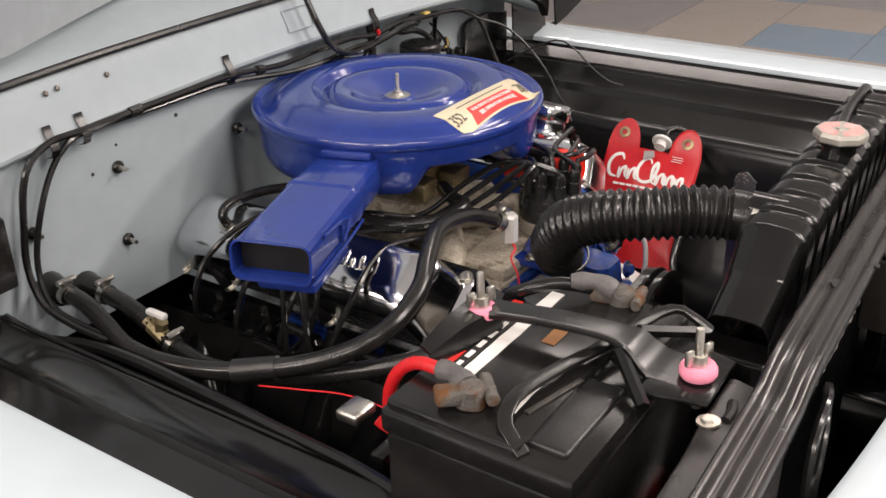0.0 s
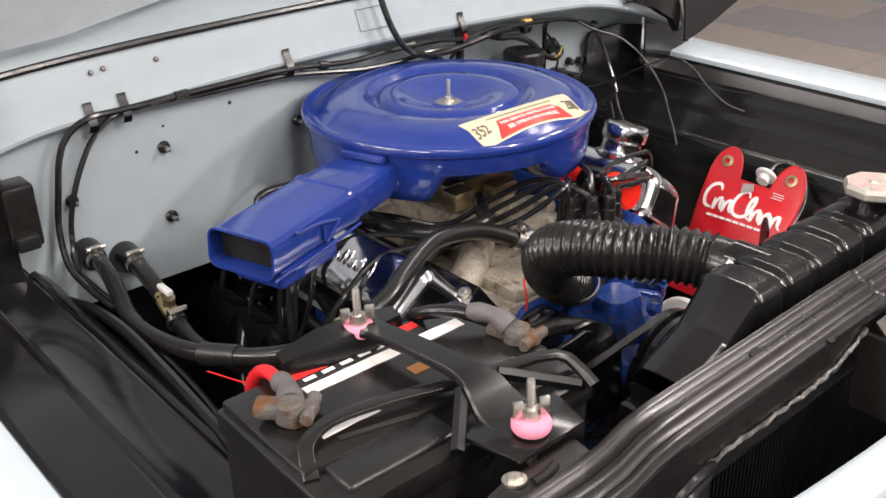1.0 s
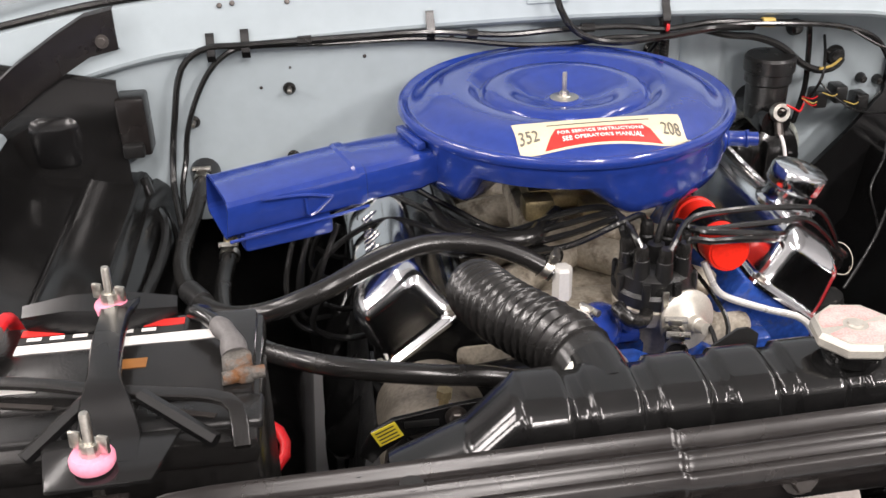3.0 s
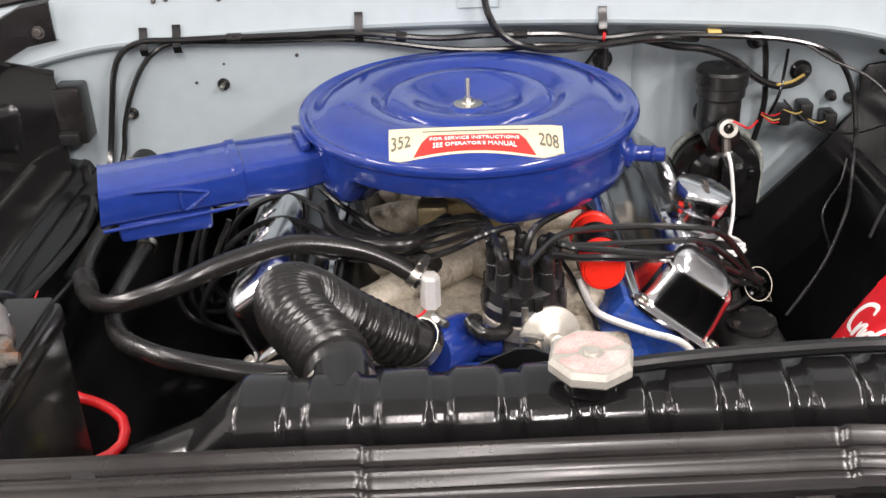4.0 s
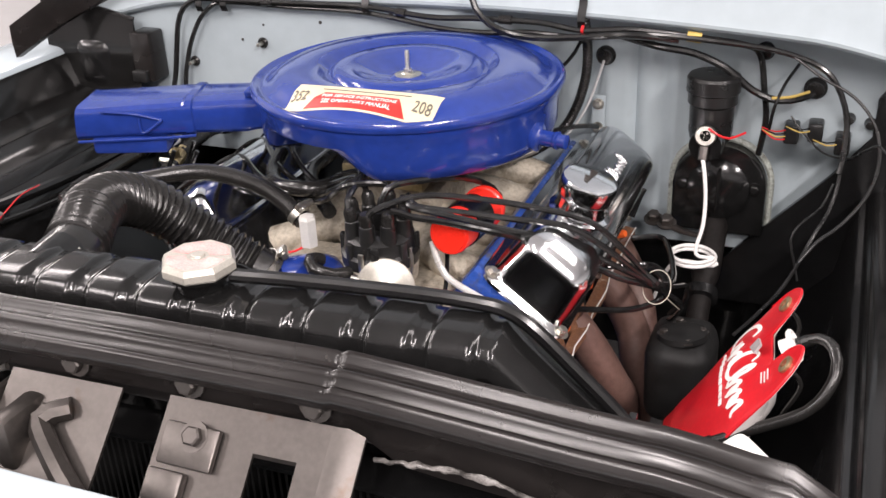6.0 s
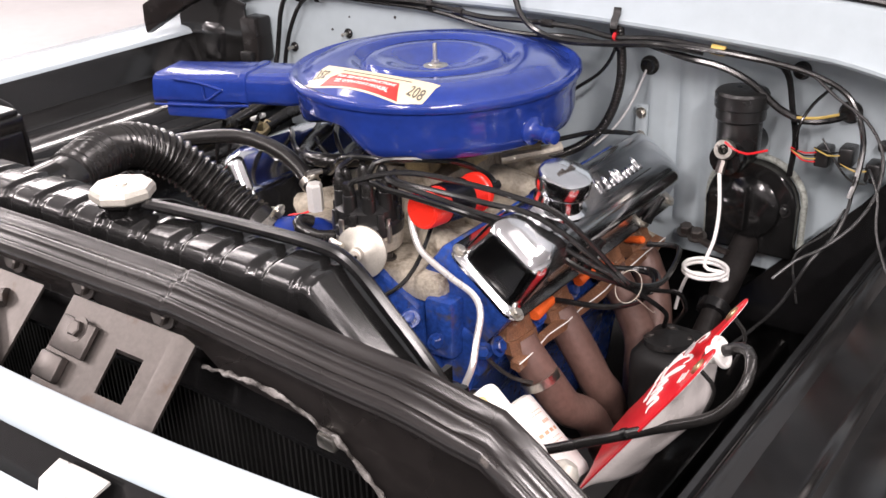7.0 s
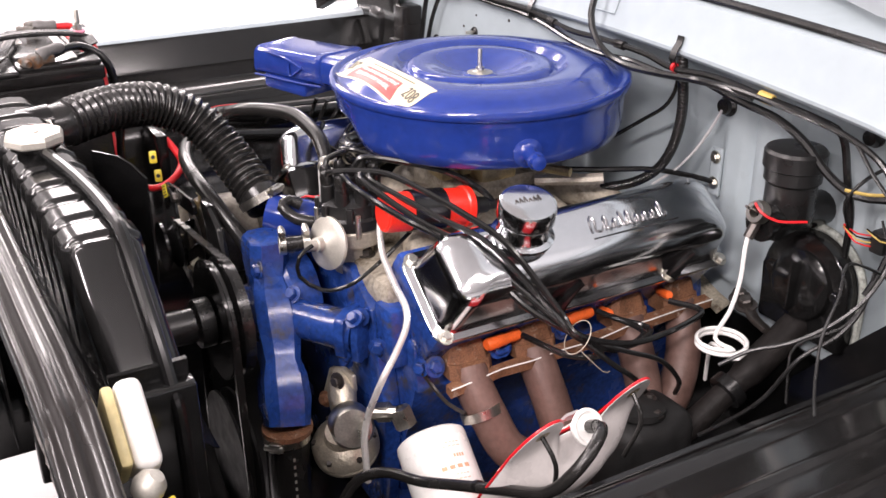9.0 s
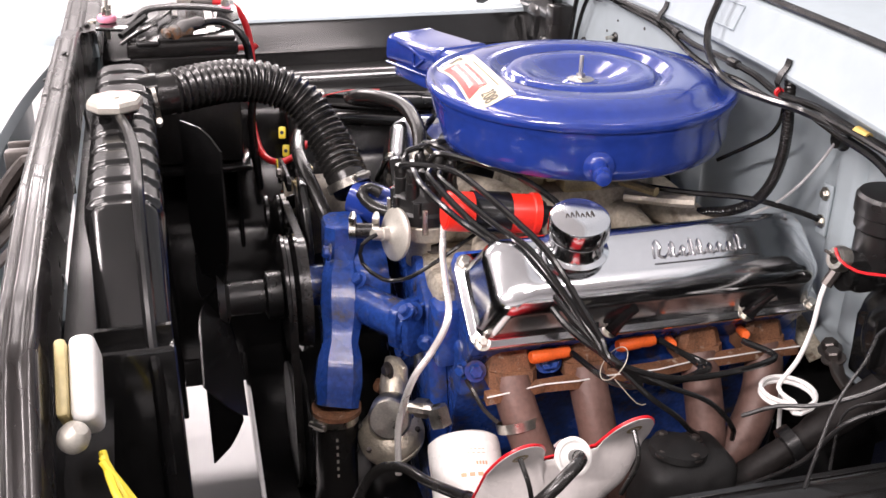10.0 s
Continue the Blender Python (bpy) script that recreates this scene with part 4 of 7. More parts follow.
# intake manifold between the banks
bm = B()
prism(bm, [(-0.185, -0.252), (0.185, -0.252), (0.185, 0.215), (-0.185, 0.215)], 0.855, 0.896, None, 0.012)
manifold = part("intake_manifold", bm, INTAKE, engine, "cream stained cast intake manifold")
for y in (-0.17, -0.06, 0.06, 0.16):
    for s in (-1, 1):
        part("intake_runner", tube(B(), [(0, y * 0.4, 0.915), (s * 0.07, y * 0.8, 0.920), (s * 0.13, y, 0.905), (s * 0.18, y, 0.888)], 0.024, 12, 0.02), INTAKE, manifold)
part("carburettor_mount", box(B(), (0, 0, 0.935), (0.14, 0.16, 0.06), None, 0.012), INTAKE, manifold)
part("water_passage", box(B(), (-0.02, -0.205, 0.900), (0.16, 0.085, 0.03), None, 0.012), INTAKE, manifold)
for x, y in ((-0.08, -0.235), (0.08, -0.23), (-0.165, -0.20), (0.165, -0.20), (-0.165, 0.0), (0.165, 0.0), (-0.165, 0.18), (0.165, 0.18)):
    part("manifold_bolt", bolt(B(), (x, y, 0.897), (0, 0, 1), 0.008, 0.010), DULL, manifold, angle=20)
bm = B()
box(bm, (0, 0, 0.988), (0.12, 0.13, 0.03), None, 0.006)
box(bm, (0.0, 0.0, 1.005), (0.10, 0.10, 0.03), None, 0.01)
lathe(bm, [(0.062, 0.0), (0.064, 0.03), (0.06, 0.03)], 28, Matrix.Translation((0, 0, 1.01)))
box(bm, (0.07, -0.02, 0.985), (0.04, 0.06, 0.035), None, 0.006)
box(bm, (-0.05, -0.075, 0.985), (0.04, 0.035, 0.03), None, 0.006)
box(bm, (0.03, -0.08, 0.98), (0.05, 0.03, 0.025), None, 0.006)
tube(bm, [(0.10, 0.03, 0.985), (0.15, 0.06, 0.985)], 0.007, 8, smooth=False)
part("carburettor", bm, GOLD, engine, "gold passivated carburettor")

# distributor
dist = thing("distributor", "black-capped ignition distributor with pale vacuum canister", "distributor")
part("distributor_housing", lathe(B(), [(0.0, -0.06), (0.028, -0.06), (0.028, -0.02), (0.046, -0.012), (0.048, 0.008), (0.045, 0.012), (0, 0.012)], 28, Matrix.Translation((0.056, -0.238, 0.930))), ALU, dist, "grey cast housing")
dcap = part("distributor_cap", lathe(B(), [(0.0, 0.012), (0.049, 0.012), (0.050, 0.026), (0.046, 0.030), (0.044, 0.046), (0.036, 0.052), (0.0, 0.054)], 32, Matrix.Translation((0.056, -0.238, 0.930))), PLASTIC, dist, "glossy black cap with towers")
for k in range(8):
    t = 2 * math.pi * k / 8
    part("tower", lathe(B(), [(0.0105, 0.040), (0.0095, 0.070), (0.007, 0.073), (0, 0.073)], 12, Matrix.Translation((0.056 + 0.034 * math.cos(t), -0.238 + 0.034 * math.sin(t), 0.930))), PLASTIC, dcap)
    part("cap_rib", box(B(), (0.047, 0, 0.032), (0.006, 0.010, 0.030), Matrix.Translation((0.056, -0.238, 0.930)) @ Matrix.Rotation(t + 0.3, 4, "Z"), 0.002), PLASTIC, dcap)
part("tower", lathe(B(), [(0.010, 0.05), (0.010, 0.076), (0, 0.078)], 12, Matrix.Translation((0.056, -0.238, 0.930))), PLASTIC, dcap)
part("cap_clip", box(B(), (0.054, -0.2895, 0.950), (0.008, 0.004, 0.040), None, 0.0015), STEEL, dist, "spring clip")
part("cap_clip", box(B(), (0.103, -0.25, 0.950), (0.004, 0.008, 0.036), None, 0.0015), STEEL, dist, "spring clip")
vm = axis_frame((0.086, -0.296, 0.930), (0.28, -0.90, 0.20))
bm = lathe(B(), [(0, -0.024), (0.016, -0.024), (0.024, -0.016), (0.0345, -0.0135), (0.0365, -0.012), (0.0365, -0.0085), (0.0345, -0.007), (0.027, -0.005), (0.015, 0.000), (0.010, 0.003), (0.0095, 0.012), (0.0075, 0.013), (0.007, 0.026), (0, 0.026)], 36, vm)
part("vacuum_canister", bm, CAPM, dist, "pale metal vacuum advance canister")

# ignition coil
coil = thing("ignition_coil", "red cylindrical ignition coil in a black strap bracket", "ignition coil")
cm = axis_frame((0.148, -0.236, 0.984), (0.02, 1.0, -0.12))
part("coil_can", lathe(B(), [(0, 0), (0.0215, 0.0), (0.0225, 0.0015), (0.0245, 0.0015), (0.0262, 0.004), (0.0262, 0.116), (0.0285, 0.118), (0.0285, 0.126), (0.0, 0.128)], 32, cm), COILRED, coil)
part("coil_strap", lathe(B(), [(0.0264, 0.036), (0.0282, 0.036), (0.0282, 0.086), (0.0264, 0.086)], 32, cm), SATIN, coil, "black steel strap")
part("coil_tower", lathe(B(), [(0, 0.127), (0.022, 0.127), (0.018, 0.136), (0.012, 0.138), (0.011, 0.156), (0.008, 0.158), (0.007, 0.175), (0, 0.175)], 24, cm), PLASTIC, coil, "black insulating tower")

# breather cap on the driver's cover
breather = thing("breather_cap", "chrome push-in oil breather cap on the valve cover", "breather cap")
bmx = axis_frame((0.274, -0.104, 0.968), (0.30, -0.05, 1.0))
part("breather_body", lathe(B(), [(0, 0.0), (0.034, 0.0), (0.0395, 0.004), (0.0405, 0.009), (0.034, 0.012), (0.032, 0.016), (0.032, 0.030), (0.036, 0.033), (0.037, 0.036), (0.037, 0.054), (0.035, 0.058), (0.030, 0.060), (0, 0.0605)], 40, bmx), CHROME, breather)
bm = B()
for k in range(6):
    x = -0.018 + 0.006 * k
    tube(bm, [bmx @ Vector((x, -0.003, 0.061)), bmx @ Vector((x + 0.002, 0.003 + 0.002 * (k % 3), 0.061)), bmx @ Vector((x + 0.004, -0.002, 0.061))], 0.0007, 5, 0.002)
part("cap_script", bm, DULL, breather, "small embossed strokes")

# water neck, pump and hoses' metal ends
bm = B()
tube(bm, [(-0.010, -0.252, 0.900), (-0.014, -0.262, 0.916), (-0.028, -0.290, 0.925), (-0.050, -0.322, 0.934)], lambda s, t: 0.025 + 0.005 * math.sin(3 * s / t), 18, 0.008)
prism(bm, [(-0.05, -0.285), (0.03, -0.285), (0.035, -0.235), (-0.055, -0.235)], 0.902, 0.916, None, 0.004)
lathe(bm, [(0, 0), (0.012, 0), (0.012, 0.012), (0.009, 0.014), (0, 0.014)], 12, axis_frame((0.006, -0.270, 0.918), (0.6, -0.5, 0.6)))
part("water_neck", bm, BLUE, engine, "blue thermostat housing")
for at in ((-0.045, -0.262, 0.917), (0.022, -0.255, 0.917)):
    part("neck_bolt", bolt(B(), at, (0, 0, 1), 0.007, 0.008), STEEL, engine, angle=20)
bm = B()
casting(bm, [((-0.006, -0.345, 0.918), 0.028, 0.026), ((-0.006, -0.345, 0.912), 0.031, 0.028), ((-0.002, -0.347, 0.885), 0.030, 0.028), ((0.010, -0.351, 0.858), 0.029, 0.024), ((0.026, -0.356, 0.838), 0.039, 0.028), ((0.052, -0.361, 0.808), 0.041, 0.030), ((0.070, -0.364, 0.787), 0.033, 0.027), ((0.088, -0.369, 0.768), 0.029, 0.024), ((0.102, -0.373, 0.752), 0.034, 0.030), ((0.120, -0.378, 0.728), 0.034, 0.032), ((0.131, -0.381, 0.708), 0.027, 0.029), ((0.135, -0.383, 0.700), 0.027, 0.029)], cut=0.45)
pump = part("water_pump", bm, BLOCK, engine, "blue cast water pump tower", angle=28)
bm = tube(B(), [(0.035, -0.354, 0.822), (0.085, -0.316, 0.817), (0.138, -0.274, 0.814)], lambda q, t: 0.0265 + 0.002 * q / t, 20, 0.02)
part("pump_arm", bm, BLOCK, pump)
for q, w, th in (((0.128, -0.282, 0.815), 0.033, 0.007), ((0.146, -0.266, 0.815), 0.036, 0.005)):
    am = axis_frame(q, (0.78, 0.62, 0))
    part("pump_flange", prism(B(), [(w * math.cos(radians(a)) * f, w * math.sin(radians(a)) * f) for a, f in ((0, 1), (40, 1.18), (50, 1.18), (90, 1), (130, 1.18), (140, 1.18), (180, 1), (220, 1.18), (230, 1.18), (270, 1), (310, 1.18), (320, 1.18))], -th, th, am, 0.0015), BLOCK, pump, angle=25)
casting(bm := B(), [((0.012, -0.338, 0.905), 0.008, 0.010), ((0.020, -0.335, 0.87), 0.006, 0.012), ((0.048, -0.335, 0.838), 0.006, 0.014)])
part("pump_rib", bm, BLOCK, pump, angle=25)
part("pump_nose", lathe(B(), [(0, -0.04), (0.062, -0.04), (0.066, 0.0), (0.050, 0.025), (0.03, 0.040), (0.03, 0.07), (0, 0.07)], 24, axis_frame((0.0, -0.33, 0.82), (0, -1, 0))), BLOCK, pump, angle=25)
part("pump_joint", lathe(B(), [(0.0, -0.006), (0.0345, -0.006), (0.0345, 0.001), (0.0, 0.001)], 20, axis_frame((0.136, -0.383, 0.699), (0, 0, 1))), RUST, pump, "rusty joint")
part("block_pad", prism(B(), [(0.165, -0.262), (0.208, -0.258), (0.208, -0.225), (0.165, -0.225)], 0.785, 0.872, None, 0.006), BLOCK, engine, angle=25)
for at, ax in (((0.060, -0.335, 0.852), (0.4, -0.6, 0.7)), ((0.137, -0.290, 0.786), (0.6, -0.7, 0)), ((0.155, -0.278, 0.846), (0.7, -0.5, 0.3))):
    part("pump_bolt", bolt(B(), at, ax, 0.0085, 0.010), BLOCK, pump, angle=20)
for at, ax in (((0.165, -0.29, 0.852), (0.2, -0.6, 0.7)), ((0.188, -0.268, 0.815), (0.8, -0.5, 0)), ((0.125, -0.287, 0.769), (0.3, -0.9, 0)), ((0.240, -0.232, 0.800), (0.5, -0.8, 0.2)), ((0.04, -0.372, 0.89), (0, -1, 0.2)), ((0.17, -0.288, 0.70), (0.3, -1, 0))):
    part("engine_bolt", bolt(B(), at, ax, 0.008, 0.009), BLOCK, engine, angle=20)

part("mounting_bracket", prism(B(), [(-0.20, 0.80), (-0.035, 0.80), (-0.035, 0.872), (-0.07, 0.895), (-0.20, 0.880)], 0.268, 0.300, Matrix(((1, 0, 0, 0), (0, 0, -1, 0), (0, 1, 0, 0), (0, 0, 0, 1))), 0.006), BLACK, engine, "black accessory bracket")

# fan, spacer, pulleys and belts
fan = thing("cooling_fan", "black engine fan with spacer and pulley behind the radiator", "fan")
FX, FZ = 0.02, 0.822
part("fan_spacer", lathe(B(), [(0, 0.0), (0.034, 0.0), (0.034, 0.020), (0.024, 0.024), (0.024, 0.072), (0.040, 0.078), (0.045, 0.088), (0, 0.088)], 24, axis_frame((FX, -0.440, FZ), (0, -1, 0))), PLASTIC, fan)
for k in range(4):
    t = radians(2 + 90 * k)
    rows = []
    for i in range(9):
        r = 0.035 + 0.222 * i / 8
        hw = (0.024, 0.032, 0.038, 0.040, 0.040, 0.040, 0.040, 0.040, 0.040)[i]
        tw = radians(36)
        row = []
        for j in (-1, -0.5, 0, 0.5, 1):
            q = min(r, 0.257 - 0.030 * max(0, j - 0.25))
            row.append((FX + q * math.sin(t) + hw * j * math.cos(tw) * math.cos(t), -0.530 + hw * j * math.sin(tw), FZ + q * math.cos(t) - hw * j * math.cos(tw) * math.sin(t)))
        rows.append(row)
    part("fan_blade", sheet(B(), rows, 0.0025, (0, -1, 0)), SATIN, fan, "black pressed fan blade")


def pulley(name, x, y, z, r, parent, material=None):
    return part(name, lathe(B(), [(0, 0), (r * 0.35, 0), (r * 0.4, -0.01), (r * 0.85, -0.012), (r, -0.010), (r, -0.006), (r - 0.012, 0.001), (r, 0.008), (r, 0.012), (r * 0.8, 0.012), (0, 0.012)], 40, axis_frame((x, y, z), (0, -1, 0))), material or BLACK, parent, "black pressed belt pulley")


pulley("pump_pulley", FX, -0.425, FZ, 0.085, fan)
pulley("crank_pulley", 0.02, -0.425, 0.600, 0.095, engine, FIN)


def belt(pts, w=0.011):
    """A flat-sided belt round wheels (x, z, r) at a given y, as the hull of their circles."""
    (c1x, c1z, r1), (c2x, c2z, r2), y = pts
    ps = []
    for cx, cz, r in ((c1x, c1z, r1), (c2x, c2z, r2)):
        for k in range(48):
            a = 2 * math.pi * k / 48
            ps.append((cx + r * math.cos(a), cz + r * math.sin(a)))
    ps = sorted(set(ps))

    def half(seq):
        h = []
        for p in seq:
            while len(h) > 1 and (h[-1][0] - h[-2][0]) * (p[1] - h[-2][1]) - (h[-1][1] - h[-2][1]) * (p[0] - h[-2][0]) <= 0:
                h.pop()
            h.append(p)
        return h[:-1]

    hull = half(ps) + half(ps[::-1])
    bm = B()
    cx, cz = (c1x + c2x) / 2, (c1z + c2z) / 2
    o, i2 = [], []
    for x, z in hull:
        d = Vector((x - cx, 0, z - cz)).normalized() * 0.008
        o.append((bm.verts.new((x, y - w / 2, z)), bm.verts.new((x, y + w / 2, z))))
        i2.append((bm.verts.new((x - d.x, y - w / 2, z - d.z)), bm.verts.new((x - d.x, y + w / 2, z - d.z))))
    k = len(hull)
    for a in range(k):
        b = (a + 1) % k
        bm.faces.new((o[a][0], o[a][1], o[b][1], o[b][0])), bm.faces.new((i2[a][0], i2[b][0], i2[b][1], i2[a][1]))
        bm.faces.new((o[a][0], o[b][0], i2[b][0], i2[a][0])), bm.faces.new((o[a][1], i2[a][1], i2[b][1], o[b][1]))
    return bm


part("fan_belt", belt(((FX, FZ, 0.082), (0.02, 0.60, 0.092), -0.432)), RUBBER, engine, "black rubber drive belt")
ALT = Vector((-0.242, -0.445, 0.878))
ab = part("alternator_belt", belt(((-0.220, 0.838, 0.036), (FX, FZ, 0.082), -0.409)), RUBBER, engine, "black rubber alternator belt")
for k in range(7):
    part("belt_print", box(B(), (-0.224 + 0.0076 * k + 0.006 * (k > 3), -0.409, 0.8748 + 0.00095 * k + 0.0007 * (k > 3)), (0.0050, 0.0085, 0.0010)), LETTER, ab, smooth=False)
alt = thing("alternator", "grimy cast alternator with finned fan and black adjuster arm", "alternator")
AM = axis_frame(ALT + Vector((0, 0.05, 0)), (0, -1, 0))
part("alternator_body", lathe(B(), [(0, -0.08), (0.045, -0.08), (0.060, -0.065), (0.060, -0.02), (0.062, 0.02), (0.058, 0.030), (0.03, 0.034), (0.014, 0.036), (0.014, 0.05), (0, 0.05)], 36, AM), mat("sooty_cast_housing", (0.17, 0.15, 0.12), 0.5, 0.4, vary=0.3, scale=25, bump=0.4, bscale=250, stain=(0.06, 0.05, 0.04), amount=0.45, sscale=30), alt, "grimy cast aluminium housing")
part("fan_disc", lathe(B(), [(0, 0.040), (0.058, 0.040), (0.060, 0.042), (0.058, 0.044), (0, 0.044)], 40, AM), DULL, alt, "dull steel fan disc")
for k in range(10):
    t = 2 * math.pi * k / 10
    part("fan_fin", box(B(), (0.043, 0, 0.052), (0.026, 0.003, 0.018), AM @ Matrix.Rotation(t, 4, "Z") @ Matrix.Rotation(0.35, 4, "X"), 0.001), INTAKE if k % 3 == 0 else BLACK, alt)
pulley("alternator_pulley", ALT.x, ALT.y - 0.025, ALT.z, 0.036, alt)
arm = [(-0.325, 0.918), (-0.312, 0.944), (-0.290, 0.957), (-0.235, 0.966), (-0.165, 0.974), (-0.150, 0.968), (-0.150, 0.955), (-0.165, 0.949), (-0.235, 0.944), (-0.280, 0.936), (-0.303, 0.920), (-0.312, 0.905)]
part("adjuster_arm", prism(B(), arm, 0.448, 0.454, Matrix(((1, 0, 0, 0), (0, 0, -1, 0), (0, 1, 0, 0), (0, 0, 0, 1))), 0.0015), SATIN, alt, "black slotted adjuster arm")
part("arm_slot", box(B(), (-0.262, -0.4545, 0.950), (0.034, 0.0015, 0.008), Matrix.Translation((0, 0, 0)), 0.0006), FIN, alt, "dark slot in the arm")
part("arm_bolt", bolt(B(), (-0.228, -0.455, 0.955), (0, -1, 0.1), 0.007, 0.008), DULL, alt, angle=20)
lm = Matrix.Translation((-0.296, -0.4555, 0.942)) @ Matrix.Rotation(-0.45, 4, "Y")
lab = part("warning_label", box(B(), (0, 0, 0), (0.026, 0.001, 0.019), lm), YELLOW, alt, "yellow warning label")
for k in range(4):
    part("label_line", box(B(), (0.0, -0.0008, -0.0063 + 0.0042 * k), (0.020, 0.0005, 0.0012), lm), INK, lab)
part("alternator_bracket", prism(B(), [(-0.168, 0.972), (-0.135, 0.970), (-0.100, 0.950), (-0.078, 0.905), (-0.070, 0.82), (-0.150, 0.82), (-0.140, 0.90), (-0.155, 0.945)], 0.428, 0.440, Matrix(((1, 0, 0, 0), (0, 0, -1, 0), (0, 1, 0, 0), (0, 0, 0, 1))), 0.004), BLACK, alt, "black curved bracket")
# the whole unit stands low beside the water pump
alt.scale = (1.058, 1.058, 1.058)
alt.location = Vector((-0.220, -0.400, 0.838)) - 1.058 * ALT

# fuel pump, oil filter, fuel line
fp = thing("fuel_pump", "khaki-grey mechanical fuel pump with elbow fitting", "fuel pump")
FPM = axis_frame((0.168, -0.314, 0.668), (0.30, -0.28, 0.9))
part("pump_body", lathe(B(), [(0, -0.045), (0.028, -0.045), (0.036, -0.022), (0.046, -0.016), (0.0465, -0.010), (0.0445, -0.008), (0.0465, -0.006), (0.0465, 0.0), (0.040, 0.010), (0.026, 0.018), (0.022, 0.03), (0, 0.03)], 36, FPM), PUMPM, fp, "khaki-grey pump body with crimped rim")
for k in range(6):
    part("rim_screw", bolt(B(), FPM @ Vector((0.041 * math.cos(k * 1.047 + 0.3), 0.041 * math.sin(k * 1.047 + 0.3), 0.006)), FPM.to_3x3() @ Vector((0, 0, 1)), 0.004, 0.005, False), DULL, fp, angle=20)
part("pump_dome", lathe(B(), [(0, 0), (0.0255, 0.0), (0.0285, 0.004), (0.0285, 0.040), (0.025, 0.045), (0, 0.046)], 28, axis_frame((0.190, -0.316, 0.716), (0.9, -0.25, 0.35))), STEEL, fp, "dull silver pump dome")
bm = B()
casting(bm, [((0.176, -0.313, 0.690), 0.020, 0.018), ((0.160, -0.309, 0.712), 0.018, 0.016), ((0.146, -0.305, 0.730), 0.020, 0.018), ((0.132, -0.300, 0.744), 0.018, 0.016), ((0.122, -0.296, 0.752), 0.010, 0.010)], cut=0.6)
part("pump_arm_housing", bm, PUMPM, fp, angle=50)
fm = axis_frame((0.128, -0.296, 0.732), (0.35, -0.9, 0.1))
part("pump_flange", prism(B(), [(-0.030, -0.026), (-0.018, -0.036), (0.010, -0.030), (0.030, 0.004), (0.026, 0.026), (0.006, 0.032), (-0.018, 0.024)], 0.0, 0.010, fm, 0.003), PUMPM, fp, angle=40)
part("mount_bolt", bolt(B(), (0.118, -0.318, 0.711), (0.35, -0.9, 0.1), 0.0075, 0.008), RUST, fp, "rusty mounting bolt", angle=20)
part("mount_bolt", bolt(B(), (0.150, -0.312, 0.756), (0.35, -0.9, 0.1), 0.0075, 0.008), DULL, fp, angle=20)
bm = B()
tube(bm, [(0.222, -0.300, 0.742), (0.248, -0.272, 0.748)], 0.009, 10, smooth=False)
lathe(bm, [(0, 0), (0.013, 0), (0.013, 0.018), (0, 0.018)], 6, axis_frame((0.226, -0.290, 0.742), (0.6, 0.6, 0.2)))
lathe(bm, [(0.008, -0.002), (0.015, 0.0), (0.015, 0.026), (0.009, 0.026)], 6, axis_frame((0.245, -0.268, 0.752), (0.4, 0.2, -0.9)))
part("elbow_fitting", bm, STEEL, fp, "zinc elbow fitting", angle=25)
fl = thing("fuel_line", "bare steel fuel line bent down past the block", "fuel line")
part("line", tube(B(), [(0.122, -0.226, 0.968), (0.128, -0.231, 0.952), (0.137, -0.234, 0.934), (0.152, -0.238, 0.922), (0.200, -0.246, 0.905), (0.240, -0.252, 0.893), (0.257, -0.261, 0.875), (0.263, -0.280, 0.845), (0.271, -0.301, 0.822), (0.262, -0.310, 0.790), (0.248, -0.314, 0.755), (0.246, -0.319, 0.72), (0.253, -0.320, 0.66)], 0.0045, 10, 0.006), PIPE, fl)
oil = thing("oil_filter", "white spin-on oil filter with faint print", "oil filter")
OF = axis_frame((0.275, -0.240, 0.716), (0.80, -0.08, -0.58))
part("filter_can", lathe(B(), [(0, 0), (0.040, 0), (0.0455, 0.004), (0.0465, 0.010), (0.0465, 0.118), (0.043, 0.128), (0.03, 0.132), (0, 0.132)], 40, OF), FILTER, oil)
bm = B()
for z, a0, a1, w in ((0.026, 66, 92, 0.001), (0.031, 66, 98, 0.001), (0.042, 64, 84, 0.0045), (0.056, 60, 112, 0.005), (0.068, 66, 90, 0.001), (0.074, 66, 96, 0.001)):
    for q in range(4):
        d0 = a0 + (a1 - a0) * q / 4
        lathe(bm, [(0.0466, z), (0.0468, z), (0.0468, z + w), (0.0466, z + w)], 3, OF, radians(d0), radians(d0 + (a1 - a0) / 6))
part("filter_print", bm, mat("faded_orange_print", (0.62, 0.36, 0.22), 0.5), oil, "faded orange print bars")


# ---- hoses ----
rh = thing("radiator_hose", "black corrugated upper radiator hose", "hose")
RH = [(-0.1120, -0.606, 1.0790), (-0.1145, -0.586, 1.0820), (-0.1200, -0.562, 1.0845), (-0.1370, -0.528, 1.0865), (-0.1670, -0.476, 1.0830), (-0.1800, -0.424, 1.0720), (-0.1710, -0.378, 1.0450), (-0.1380, -0.346, 1.000), (-0.092, -0.328, 0.960), (-0.062, -0.320, 0.940)]


def bellows(s, t):
    if s < 0.046 or t - s < 0.020:
        return 0.0295
    w = math.cos(2 * math.pi * (s - 0.046) / 0.0104)
    return 0.0298 + 0.0024 * w * abs(w) ** 0.3


